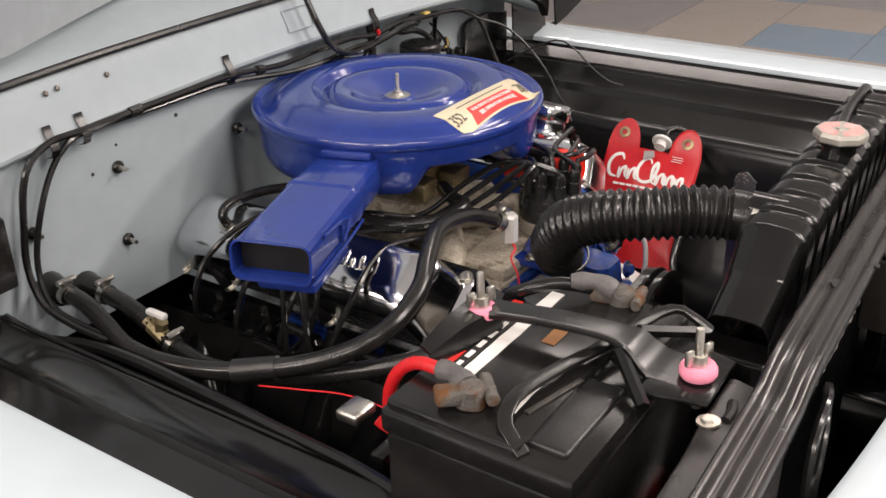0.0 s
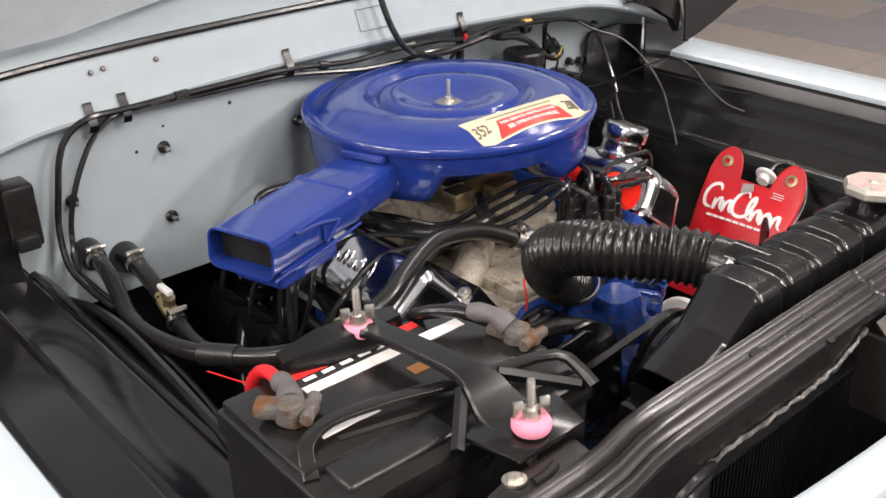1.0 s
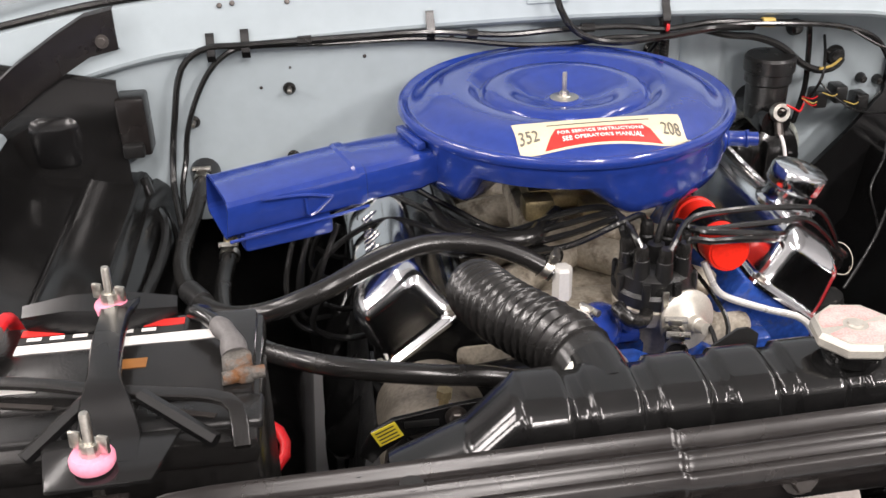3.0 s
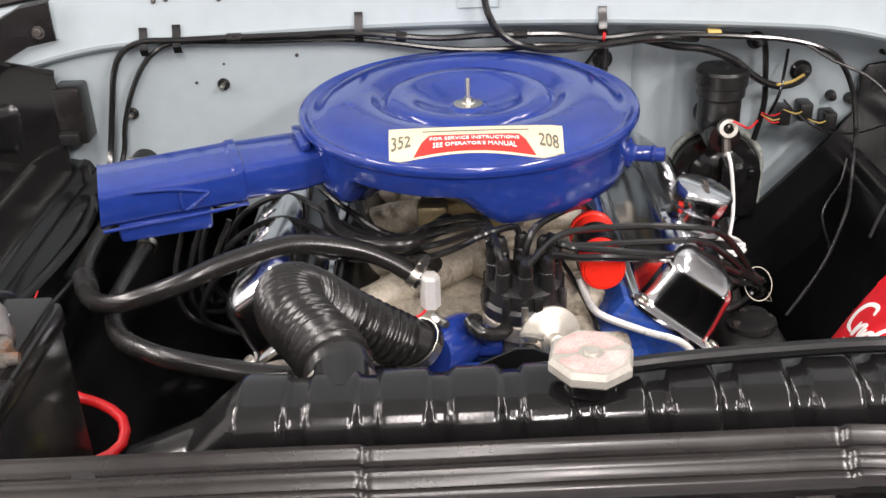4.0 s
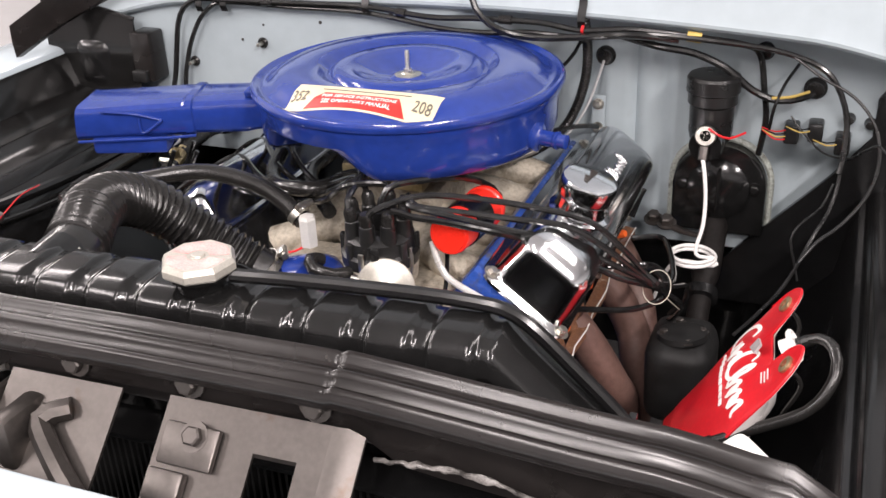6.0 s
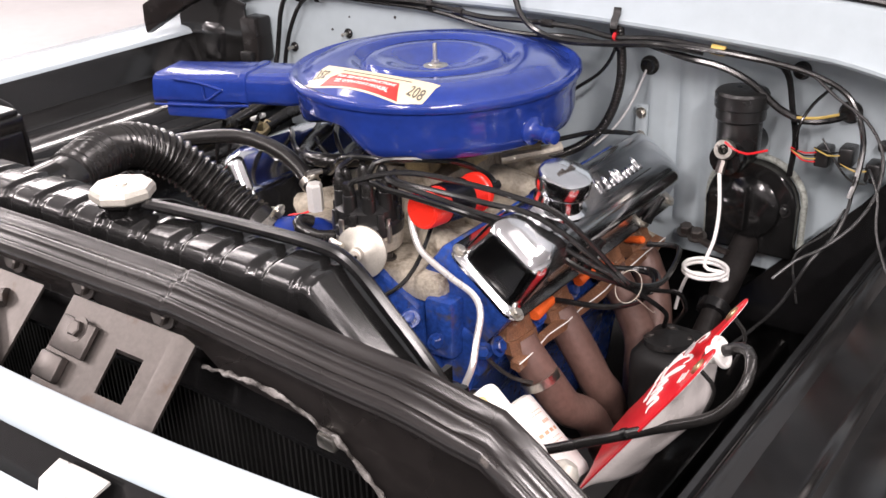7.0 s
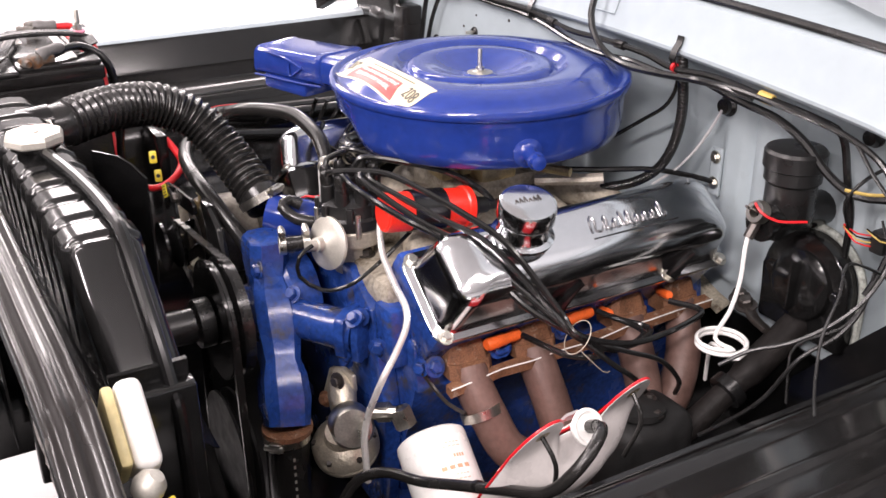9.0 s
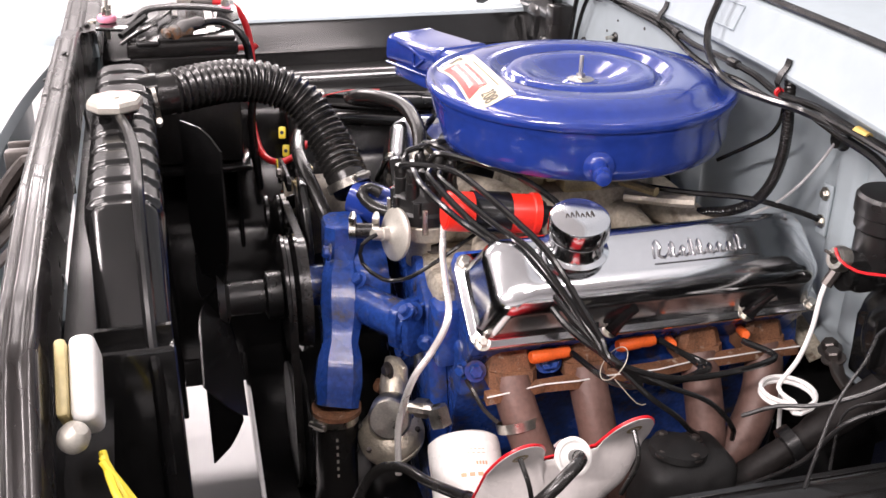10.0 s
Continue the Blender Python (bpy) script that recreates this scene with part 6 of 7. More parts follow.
part("cable", tube(B(), [(-0.588, -0.447, 1.028), (-0.592, -0.436, 1.028), (-0.594, -0.420, 1.024), (-0.597, -0.410, 1.031)], 0.0052, 10), REDWIRE, pc)
nc = hose("battery_cable", "black negative battery cable with grey taped boot", [(-0.400, -0.535, 1.108), (-0.42, -0.50, 1.115), (-0.44, -0.47, 1.108), (-0.43, -0.44, 1.08), (-0.432, -0.432, 1.0), (-0.440, -0.438, 0.92), (-0.45, -0.43, 0.80)], 0.0068, WIRE, "battery cable", body="cable")
part("cable_boot", tube(B(), [(-0.400, -0.545, 1.110), (-0.404, -0.530, 1.117), (-0.416, -0.508, 1.118)], lambda q, t: 0.0105 - 0.003 * q / t + 0.001 * math.sin(240 * q), 18, 0.004), bpy.data.materials["grey_boot"], nc, "grey taped cable boot")
tagset = thing("relay_box", "dark relay box with two yellow connector clips behind the battery", "relay")
part("tag_box", box(B(), (-0.500, -0.365, 0.885), (0.10, 0.02, 0.11), None, 0.006), SATIN, tagset)
for y, z in ((-0.385, 0.905), (-0.380, 0.870)):
    m = axis_frame((-0.447, y, z), (1, -0.25, 0.35))
    tg = part("tag", box(B(), (0, 0, 0), (0.013, 0.022, 0.008), m, 0.003), YELLOW, tagset, "yellow plastic connector clip")
    part("tag_hole", lathe(B(), [(0, 0.0035), (0.0035, 0.0035), (0.0035, 0.0045), (0, 0.0045)], 12, m), INK, tg)

# ---- firewall equipment ----
for x, y, z in ((-0.364, 0.205, 1.069), (-0.368, 0.205, 0.961), (-0.509, 0.205, 1.027), (-0.135, 0.205, 1.055)):
    g = thing("firewall_stud", "zinc stud in a black rubber grommet on the firewall", "stud", "firewall studs", at=(x, 0.212, z))
    m = axis_frame((x, 0.213, z), (0, -1, 0))
    part("grommet", lathe(B(), [(0, 0), (0.009, 0), (0.0095, 0.004), (0.007, 0.007), (0.004, 0.007)], 18, m), RUBBER, g)
    part("stud", lathe(B(), [(0, 0), (0.0035, 0.0), (0.0035, 0.020), (0, 0.021)], 8, m), STEEL, g)
for x, z, r in ((-0.405, 1.072, 0.0025), (-0.12, 1.13, 0.004), (-0.36, 1.10, 0.002), (-0.25, 1.11, 0.003)):
    part("rivet", lathe(B(), [(0, 0), (r, 0), (r * 0.8, 0.0015), (0, 0.002)], 10, axis_frame((x, 0.2118, z), (0, -1, 0))), DULL, truck)
for x, z in ((-0.355, 1.197), (-0.432, 1.199), (-0.45, 1.197)):
    yy = 0.2065 + (z - 1.187) * 0.43
    part("cowl_screw", lathe(B(), [(0, 0), (0.004, 0), (0.003, 0.002), (0, 0.0022)], 10, axis_frame((x, yy + 0.001, z), (0, -1, 0.4))), DULL, truck)
for x, w in ((-0.468, 0.012), (-0.419, 0.012), (-0.153, 0.012), (0.199, 0.012)):
    c = thing("harness_clip", "black bent metal clip holding the loom to the cowl", "clip", "loom clips")
    lz = lip_z(x) - 1.157
    part("clip_strap", sheet(B(), [[(x - w / 2, 0.2005, 1.176 + lz), (x - w / 2, 0.1975, 1.166 + lz), (x - w / 2, 0.191, 1.158 + lz), (x - w / 2, 0.187, 1.146 + lz), (x - w / 2, 0.192, 1.136 + lz), (x - w / 2, 0.203, 1.134 + lz)], [(x + w / 2, 0.2005, 1.176 + lz), (x + w / 2, 0.1975, 1.166 + lz), (x + w / 2, 0.191, 1.158 + lz), (x + w / 2, 0.187, 1.146 + lz), (x + w / 2, 0.192, 1.136 + lz), (x + w / 2, 0.203, 1.134 + lz)]], 0.0015, (0, -1, 0.3)), SATIN, c)


def plug(x, y, z, r, name="rubber_plug", label="black rubber grommet in the firewall"):
    t = thing(name, label, "grommet", "firewall grommets", at=(x, y, z))
    part("plug_body", lathe(B(), [(0, 0), (r, 0), (r, 0.004), (r * 0.75, 0.008), (r * 0.7, 0.014), (0, 0.016)], 18, axis_frame((x, y, z), (0, -1, 0))), RUBBER, t)


for x, z, r in ((0.215, 1.065, 0.016), (0.532, 1.033, 0.017), (0.455, 1.085, 0.014), (0.585, 0.990, 0.009), (0.615, 0.985, 0.009), (0.655, 1.06, 0.004)):
    plug(x, firewall_y(x, z), z, r)
for x, z in ((0.506, 0.966), (0.540, 0.972), (0.580, 0.955)):
    t = thing("wiring_connector", "black plastic wiring connector with coloured leads", "connector", "bulkhead connectors")
    yy = firewall_y(x, z)
    part("connector_body", box(B(), (x, yy - 0.016, z), (0.022, 0.034, 0.030), None, 0.004), PLASTIC, t)
    for k, mt in enumerate((REDWIRE, WIRE, TAN, REDWIRE) if x < 0.51 else (WIRE, TAN)):
        part("lead", tube(B(), [(x - 0.006, yy - 0.03, z + 0.008 - 0.005 * k), (x - 0.022, yy - 0.043, z + 0.008 - 0.004 * k), (x - 0.042, yy - 0.045, z + 0.014 - 0.001 * k)], 0.0011, 6, 0.008), mt, t)
br = thing("firewall_bracket", "pale painted bracket with bolts on the firewall", "bracket")
part("bracket_plate", box(B(), (0.206, 0.286, 0.962), (0.022, 0.006, 0.075), None, 0.003), BODY, br)
for z in (0.985, 0.945):
    part("bracket_bolt", bolt(B(), (0.206, 0.282, z), (0, -1, 0), 0.006, 0.006), STEEL, br)

# master cylinder, booster and brake line
mc = thing("master_cylinder", "black brake master cylinder with round reservoir and stop-light switch", "master cylinder")
part("reservoir", lathe(B(), [(0, -0.075), (0.030, -0.075), (0.033, -0.06), (0.033, -0.02), (0.037, -0.016), (0.037, 0.0), (0.040, 0.002), (0.040, 0.022), (0.037, 0.026), (0.030, 0.027), (0, 0.027)], 36, Matrix.Translation((0.391, 0.235, 1.037))), PLASTIC, mc, "ribbed black cap and bowl")
bm = B()
tube(bm, [(0.391, 0.30, 0.968), (0.391, 0.25, 0.968), (0.391, 0.185, 0.968)], 0.024, 18, smooth=False)
box(bm, (0.391, 0.225, 0.962), (0.050, 0.07, 0.030), None, 0.008)
part("cylinder_body", bm, BLACK, mc)
m = axis_frame((0.392, 0.182, 0.985), (0.0, -1.0, 0.35))
part("switch_ring", lathe(B(), [(0.008, -0.004), (0.015, -0.004), (0.016, 0.004), (0.014, 0.010), (0.008, 0.010), (0.008, -0.004)], 20, m), STEEL, mc, "silver switch body")
for dx in (-0.004, 0.004):
    part("switch_terminal", tube(B(), [m @ Vector((dx, 0, 0.004)), m @ Vector((dx, 0.004, 0.024))], 0.002, 6, smooth=False), DULL, mc)
part("switch_lead", tube(B(), [(0.396, 0.168, 1.002), (0.41, 0.165, 0.995), (0.425, 0.18, 0.985), (0.445, 0.21, 0.985)], 0.0018, 6), REDWIRE, mc, "red lead")
part("fitting", tube(B(), [(0.391, 0.180, 0.972), (0.391, 0.168, 0.952)], 0.007, 8, smooth=False), DULL, mc)
bo = thing("brake_booster", "black round brake pedal housing on the firewall", "booster")
ARCH = [(0.335, 0.790)] + [(0.407 - 0.072 * math.cos(radians(q)), 0.872 + 0.068 * math.sin(radians(q))) for q in range(0, 181, 10)] + [(0.479, 0.790)]
TBH = Matrix(((1, 0, 0, 0), (0, 0, 1, 0), (0, 1, 0, 0), (0, 0, 0, 1)))
part("housing", prism(B(), ARCH, 0.266, 0.292, TBH, 0.005), BLACK, bo, "arched black pedal support", angle=50)
part("housing_rim", tube(B(), [(0.407 + (x - 0.407) * 1.075, 0.291, 0.86 + (z - 0.86) * 1.06) for x, z in ARCH], 0.0055, 8, smooth=False), mat("grimy_pale_paint", (0.30, 0.32, 0.29), 0.6, vary=0.35, scale=30, stain=(0.06, 0.055, 0.045), amount=0.45, sscale=40), bo, "grimy pale rim round the support")
part("housing_dome", lathe(B(), [(0, 0), (0.050, 0), (0.048, 0.010), (0.036, 0.017), (0, 0.019)], 32, axis_frame((0.407, 0.268, 0.868), (0.0, -1.0, 0.1))), BLACK, bo, "pressed black dome")
part("housing_rib", box(B(), (0.409, 0.246, 0.872), (0.005, 0.022, 0.070), None, 0.002), BLACK, bo)
for x, z in ((0.352, 0.872), (0.462, 0.872)):
    part("housing_bolt", bolt(B(), (x, 0.266, z), (0, -1, 0), 0.007, 0.006), BLACK, bo)
bl = thing("brake_line", "white coiled brake line hanging from the master cylinder", "brake line")
coilpts = [(0.391, 0.168, 0.955), (0.396, 0.160, 0.940), (0.402, 0.152, 0.90), (0.403, 0.140, 0.86), (0.398, 0.124, 0.820)]
for k in range(0, 27):
    a = -0.3 - 2 * math.pi * k / 13
    coilpts.append((0.392 + 0.033 * math.cos(a), 0.143 + 0.033 * math.sin(a), 0.812 - 0.0068 * k / 13))
coilpts += [(0.37, 0.15, 0.79), (0.345, 0.17, 0.75), (0.33, 0.185, 0.70)]
part("line", tube(B(), coilpts, 0.0029, 8, 0.006), mat("white_coated_pipe", (0.78, 0.77, 0.75), 0.35, vary=0.05), bl)
ss = thing("steering_column", "black steering shaft and gearbox below the master cylinder", "steering")
part("shaft", tube(B(), [(0.404, 0.32, 0.832), (0.406, 0.25, 0.792), (0.408, 0.16, 0.742), (0.409, 0.10, 0.709), (0.410, 0.05, 0.685)], lambda q, t: 0.022 - 0.005 * smooth_step(0.50, 0.58, q / t), 18, 0.012), mat("grimy_brown_tube", (0.011, 0.0095, 0.009), 0.6, vary=0.4, scale=20, bump=0.3, spec=0.2), ss, "grimy dark column tube")
bm = box(B(), (0.405, 0.005, 0.69), (0.095, 0.120, 0.13), None, 0.028, 4)
for v in bm.verts:
    v.co += 0.003 * noise.noise_vector(v.co * 40)
part("gearbox", bm, FIN, ss, "grimy black cast gearbox")
part("gearbox_cover", lathe(B(), [(0, 0), (0.036, 0), (0.035, 0.008), (0.018, 0.014), (0, 0.014)], 24, axis_frame((0.405, -0.005, 0.752), (-0.1, 0.1, 1))), FIN, ss)
for a in (0.3, 1.9, 3.5, 5.1):
    part("gearbox_bolt", bolt(B(), (0.405 + 0.027 * math.cos(a), -0.005 + 0.027 * math.sin(a), 0.759), (-0.1, 0.1, 1), 0.006, 0.006), DULL, ss)
part("column_bracket", bar(B(), [(0.300, 0.262, 0.800), (0.330, 0.250, 0.804), (0.360, 0.236, 0.800), (0.396, 0.226, 0.800)], 0.009, 0.004, up=(0, 0.3, 1)), DULL, ss, "grimy steel column bracket")
for x, y in ((0.310, 0.256), (0.333, 0.246)):
    part("bracket_bolt", bolt(B(), (x, y, 0.806), (0, -0.3, 1), 0.010, 0.014), DULL, ss, angle=20)
part("column_clamp", lathe(B(), [(0.0, -0.008), (0.026, -0.008), (0.026, 0.008), (0, 0.012)], 20, axis_frame((0.408, 0.15, 0.737), (0.0, -0.87, -0.49))), SATIN, ss)

# regulator, hinges
rg = thing("voltage_regulator", "black square voltage regulator on the firewall end", "regulator")
part("regulator_case", box(B(), (-0.589, 0.188, 1.040), (0.042, 0.045, 0.088), None, 0.005), GLOSSB, rg)
part("regulator_plug", box(B(), (-0.592, 0.163, 1.008), (0.03, 0.02, 0.02), None, 0.003), PLASTIC, rg)
for s, pts in ((-1, [(-0.5935, 0.188, 1.176), (-0.631, 0.172, 1.172), (-0.665, 0.148, 1.156), (-0.715, 0.115, 1.128), (-0.78, 0.07, 1.08)]), (1, [(0.6285, 0.186, 1.146), (0.650, 0.182, 1.146), (0.690, 0.164, 1.130), (0.730, 0.150, 1.104), (0.752, 0.150, 1.075)])):
    rows = []
    for p in pts:
        rows.append([(p[0], p[1] + 0.012, p[2] + 0.032), (p[0], p[1], p[2] + 0.030), (p[0], p[1] - 0.002, p[2]), (p[0], p[1], p[2] - 0.026), (p[0], p[1] + 0.012, p[2] - 0.028)])
    hg = part("hood_hinge", sheet(B(), rows, 0.004, (0, 1, 0)), GLOSSB, truck, "black pressed steel hood hinge arm")
    part("hinge_bolt", bolt(B(), (pts[0][0] - 0.018 * -s, pts[0][1] - 0.012, pts[0][2] - 0.01), (0, -1, 0.1), 0.006, 0.005), DULL, hg)
    if s < 0:
        part("hinge_base", box(B(), (-0.700, 0.215, 1.02), (0.09, 0.10, 0.10), None, 0.028, 4), SATIN, hg)

# ---- wiring ----
def wire(name, label, pts, r=0.004, material=WIRE, step=0.012, category="wiring", n=8):
    t = thing(name, label, category)
    part("sleeve", tube(B(), pts, r, n, step), material, t)
    return t


loom = wire("wiring_loom", "black taped wiring loom clipped under the cowl", [(-0.528, 0.07, 0.922), (-0.538, 0.12, 0.934), (-0.545, 0.165, 0.955), (-0.541, 0.188, 1.0), (-0.531, 0.192, 1.051), (-0.520, 0.193, 1.098), (-0.503, 0.193, 1.127), (-0.470, 0.192, 1.143), (-0.418, 0.191, 1.144), (-0.258, 0.192, 1.146), (-0.152, 0.191, 1.146), (-0.046, 0.192, 1.135), (0.036, 0.192, 1.137), (0.135, 0.192, 1.136), (0.198, 0.192, 1.128), (0.276, 0.195, 1.133), (0.36, 0.20, 1.126), (0.43, 0.215, 1.115), (0.452, 0.24, 1.095), (0.462, 0.25, 1.04), (0.468, 0.26, 0.99), (0.462, 0.27, 0.93)], 0.0048)
part("tape", tube(B(), [(0.352, 0.199, 1.127), (0.372, 0.201, 1.1245)], 0.0075, 10, smooth=False), TAN, loom, "tan tape wrap")
part("tape", tube(B(), [(0.199, 0.190, 1.131), (0.203, 0.190, 1.1305)], 0.0062, 10, smooth=False), REDWIRE, loom, "red tape")
wire("wiring_loom", "second black loom running beside the first", [(-0.518, 0.06, 0.920), (-0.528, 0.12, 0.930), (-0.533, 0.165, 0.945), (-0.526, 0.19, 0.975), (-0.519, 0.194, 1.014), (-0.501, 0.194, 1.063), (-0.476, 0.194, 1.106), (-0.450, 0.194, 1.130), (-0.415, 0.194, 1.140), (-0.30, 0.197, 1.137), (-0.16, 0.196, 1.135), (-0.03, 0.188, 1.120), (0.05, 0.184, 1.118), (0.12, 0.182, 1.123), (0.20, 0.186, 1.119), (0.30, 0.19, 1.128), (0.40, 0.197, 1.122), (0.48, 0.205, 1.111), (0.536, 0.205, 1.093), (0.562, 0.203, 1.068), (0.580, 0.195, 1.026), (0.583, 0.175, 0.982), (0.580, 0.160, 0.955)], 0.0042)
for q0, q1 in (((-0.345, 0.1915, 1.1450), (-0.325, 0.1915, 1.1453)), ((-0.10, 0.1915, 1.1405), (-0.085, 0.1915, 1.1385)), ((0.07, 0.192, 1.1375), (0.09, 0.192, 1.1372))):
    part("tape", tube(B(), [q0, q1], 0.0069, 10, smooth=False), RUBBER, loom, "black tape wrap")
wire("hood_lamp_cable", "black cable dropping from the hood into the loom", [(0.022, 0.22, 1.30), (0.026, 0.19, 1.22), (0.033, 0.172, 1.175), (0.052, 0.168, 1.145), (0.085, 0.168, 1.126), (0.132, 0.17, 1.119), (0.198, 0.175, 1.122), (0.271, 0.18, 1.128), (0.34, 0.20, 1.12)], 0.0052)
b3w = wire("wiring_branch", "black branch with a bare tan lead to the firewall plug", [(0.25, 0.195, 1.125), (0.308, 0.215, 1.105), (0.36, 0.225, 1.095), (0.406, 0.23, 1.075), (0.446, 0.235, 1.043), (0.483, 0.24, 1.028), (0.515, 0.255, 1.030), (0.530, 0.27, 1.034)], 0.0058)
part("lead", tube(B(), [(0.475, 0.232, 1.034), (0.50, 0.243, 1.034), (0.525, 0.262, 1.038)], 0.0022, 6), TAN, b3w, "tan lead")
wire("wiring_branch", "thin black lead looping over the driver's inner fender", [(0.46, 0.205, 1.117), (0.498, 0.205, 1.106), (0.540, 0.190, 1.083), (0.586, 0.170, 1.064), (0.617, 0.145, 1.034), (0.627, 0.108, 0.996), (0.617, 0.072, 0.963), (0.590, 0.035, 0.934), (0.565, 0.005, 0.921), (0.545, -0.02, 0.90)], 0.0023, PLASTIC)
wire("wiring_branch", "thin black lead dropping from the loom's end past the apron", [(0.581, 0.170, 0.985), (0.581, 0.160, 0.940), (0.573, 0.135, 0.905), (0.557, 0.098, 0.880), (0.530, 0.075, 0.815), (0.497, 0.055, 0.770), (0.470, 0.04, 0.74)], 0.0026, PLASTIC)
wire("wiring_branch", "thin grey-black lead strung from the bulkhead connectors to the fender", [(0.503, 0.275, 0.994), (0.525, 0.262, 0.972), (0.556, 0.235, 0.955), (0.590, 0.190, 0.968), (0.610, 0.130, 1.005), (0.624, 0.062, 1.036), (0.645, 0.030, 1.018), (0.656, 0.0, 0.985), (0.680, -0.03, 0.952), (0.705, -0.055, 0.937)], 0.0016, PLASTIC)
wire("wiring_branch", "short black lead looping beside the corner panel", [(0.575, 0.17, 0.935), (0.563, 0.15, 0.906), (0.538, 0.125, 0.886), (0.529, 0.114, 0.866), (0.538, 0.105, 0.835), (0.545, 0.10, 0.81)], 0.0017, PLASTIC)
wire("wiring_branch", "thin black lead from the firewall plug", [(0.505, 0.29, 1.07), (0.49, 0.25, 1.05), (0.48, 0.23, 1.02), (0.475, 0.25, 0.98)], 0.0025)
wire("corrugated_conduit", "black corrugated conduit dropping behind the valve cover", [(0.199, 0.205, 1.145), (0.203, 0.205, 1.12), (0.205, 0.208, 1.08), (0.200, 0.210, 1.04), (0.188, 0.208, 1.00), (0.170, 0.200, 0.968), (0.145, 0.18, 0.945), (0.11, 0.15, 0.93)], lambda s, t: 0.0076 + 0.0004 * math.cos(2 * math.pi * s / 0.005), RUBBER, 0.0015, n=10)
wire("vacuum_line", "black vacuum line from the carburettor to the firewall", [(0.10, 0.06, 0.975), (0.14, 0.12, 0.975), (0.17, 0.19, 0.972), (0.195, 0.25, 0.958), (0.207, 0.278, 0.948)], 0.0042)
wire("speed_lead", "thin grey lead hanging from the firewall plug", [(0.215, 0.275, 1.06), (0.208, 0.262, 1.03), (0.20, 0.245, 1.0), (0.185, 0.225, 0.97), (0.165, 0.20, 0.945)], 0.002, mat("grey_lead", (0.45, 0.45, 0.45), 0.5))
wire("engine_lead", "thin black lead behind the air cleaner", [(0.20, 0.20, 1.12), (0.185, 0.21, 1.09), (0.16, 0.215, 1.06), (0.12, 0.21, 1.03), (0.09, 0.18, 1.0)], 0.003)
wire("wiring_loom", "black loom laid along the passenger apron", [(-0.59, 0.185, 0.95), (-0.572, 0.14, 0.925), (-0.552, 0.08, 0.925), (-0.545, 0.0, 0.925), (-0.552, -0.12, 0.928), (-0.565, -0.25, 0.935), (-0.58, -0.36, 0.945), (-0.60, -0.44, 0.955)], 0.0078)
wire("wiring_loom", "thin black wires beside the apron loom", [(-0.56, 0.15, 0.915), (-0.535, 0.06, 0.908), (-0.525, -0.05, 0.908), (-0.535, -0.18, 0.912), (-0.555, -0.30, 0.92), (-0.575, -0.40, 0.925)], 0.0045)
wire("fusible_link", "thin red wires and a silver connector beside the battery", [(-0.530, -0.19, 0.950), (-0.518, -0.24, 0.956), (-0.500, -0.286, 0.956), (-0.490, -0.33, 0.950), (-0.505, -0.37, 0.945)], 0.0009, REDWIRE)
part("ground_connector", box(B(), (-0.512, -0.312, 0.952), (0.036, 0.030, 0.014), None, 0.005, 3), STEEL, thing("ground_strap", "silver ground connector on the apron", "connector"))
wire("choke_tube", "grey choke heat tube beside the carburettor", [(0.085, 0.045, 0.955), (0.11, 0.075, 0.958), (0.135, 0.10, 0.962), (0.15, 0.12, 0.965)], 0.0085, ALU)
wire("vacuum_line", "thin black vacuum line to the distributor", [(0.098, -0.315, 0.937), (0.10, -0.335, 0.925), (0.095, -0.335, 0.895), (0.11, -0.31, 0.875), (0.135, -0.285, 0.885), (0.145, -0.255, 0.905), (0.13, -0.20, 0.93), (0.10, -0.13, 0.96)], 0.003)
# dipstick-like tie ring at the front header
tr = thing("pipe_hanger", "zinc clip and rod at the front header pipe", "clip")
part("rod", tube(B(), [(0.240, -0.235, 0.800), (0.252, -0.222, 0.775), (0.275, -0.212, 0.758), (0.298, -0.200, 0.752)], 0.003, 6), DULL, tr)
part("clip_ring", lathe(B(), [(0.0262, -0.006), (0.0282, -0.006), (0.0282, 0.006), (0.0262, 0.006), (0.0262, -0.006)], 24, axis_frame((0.293, -0.172, 0.742), (0.45, 0.12, -0.85))), STEEL, tr)

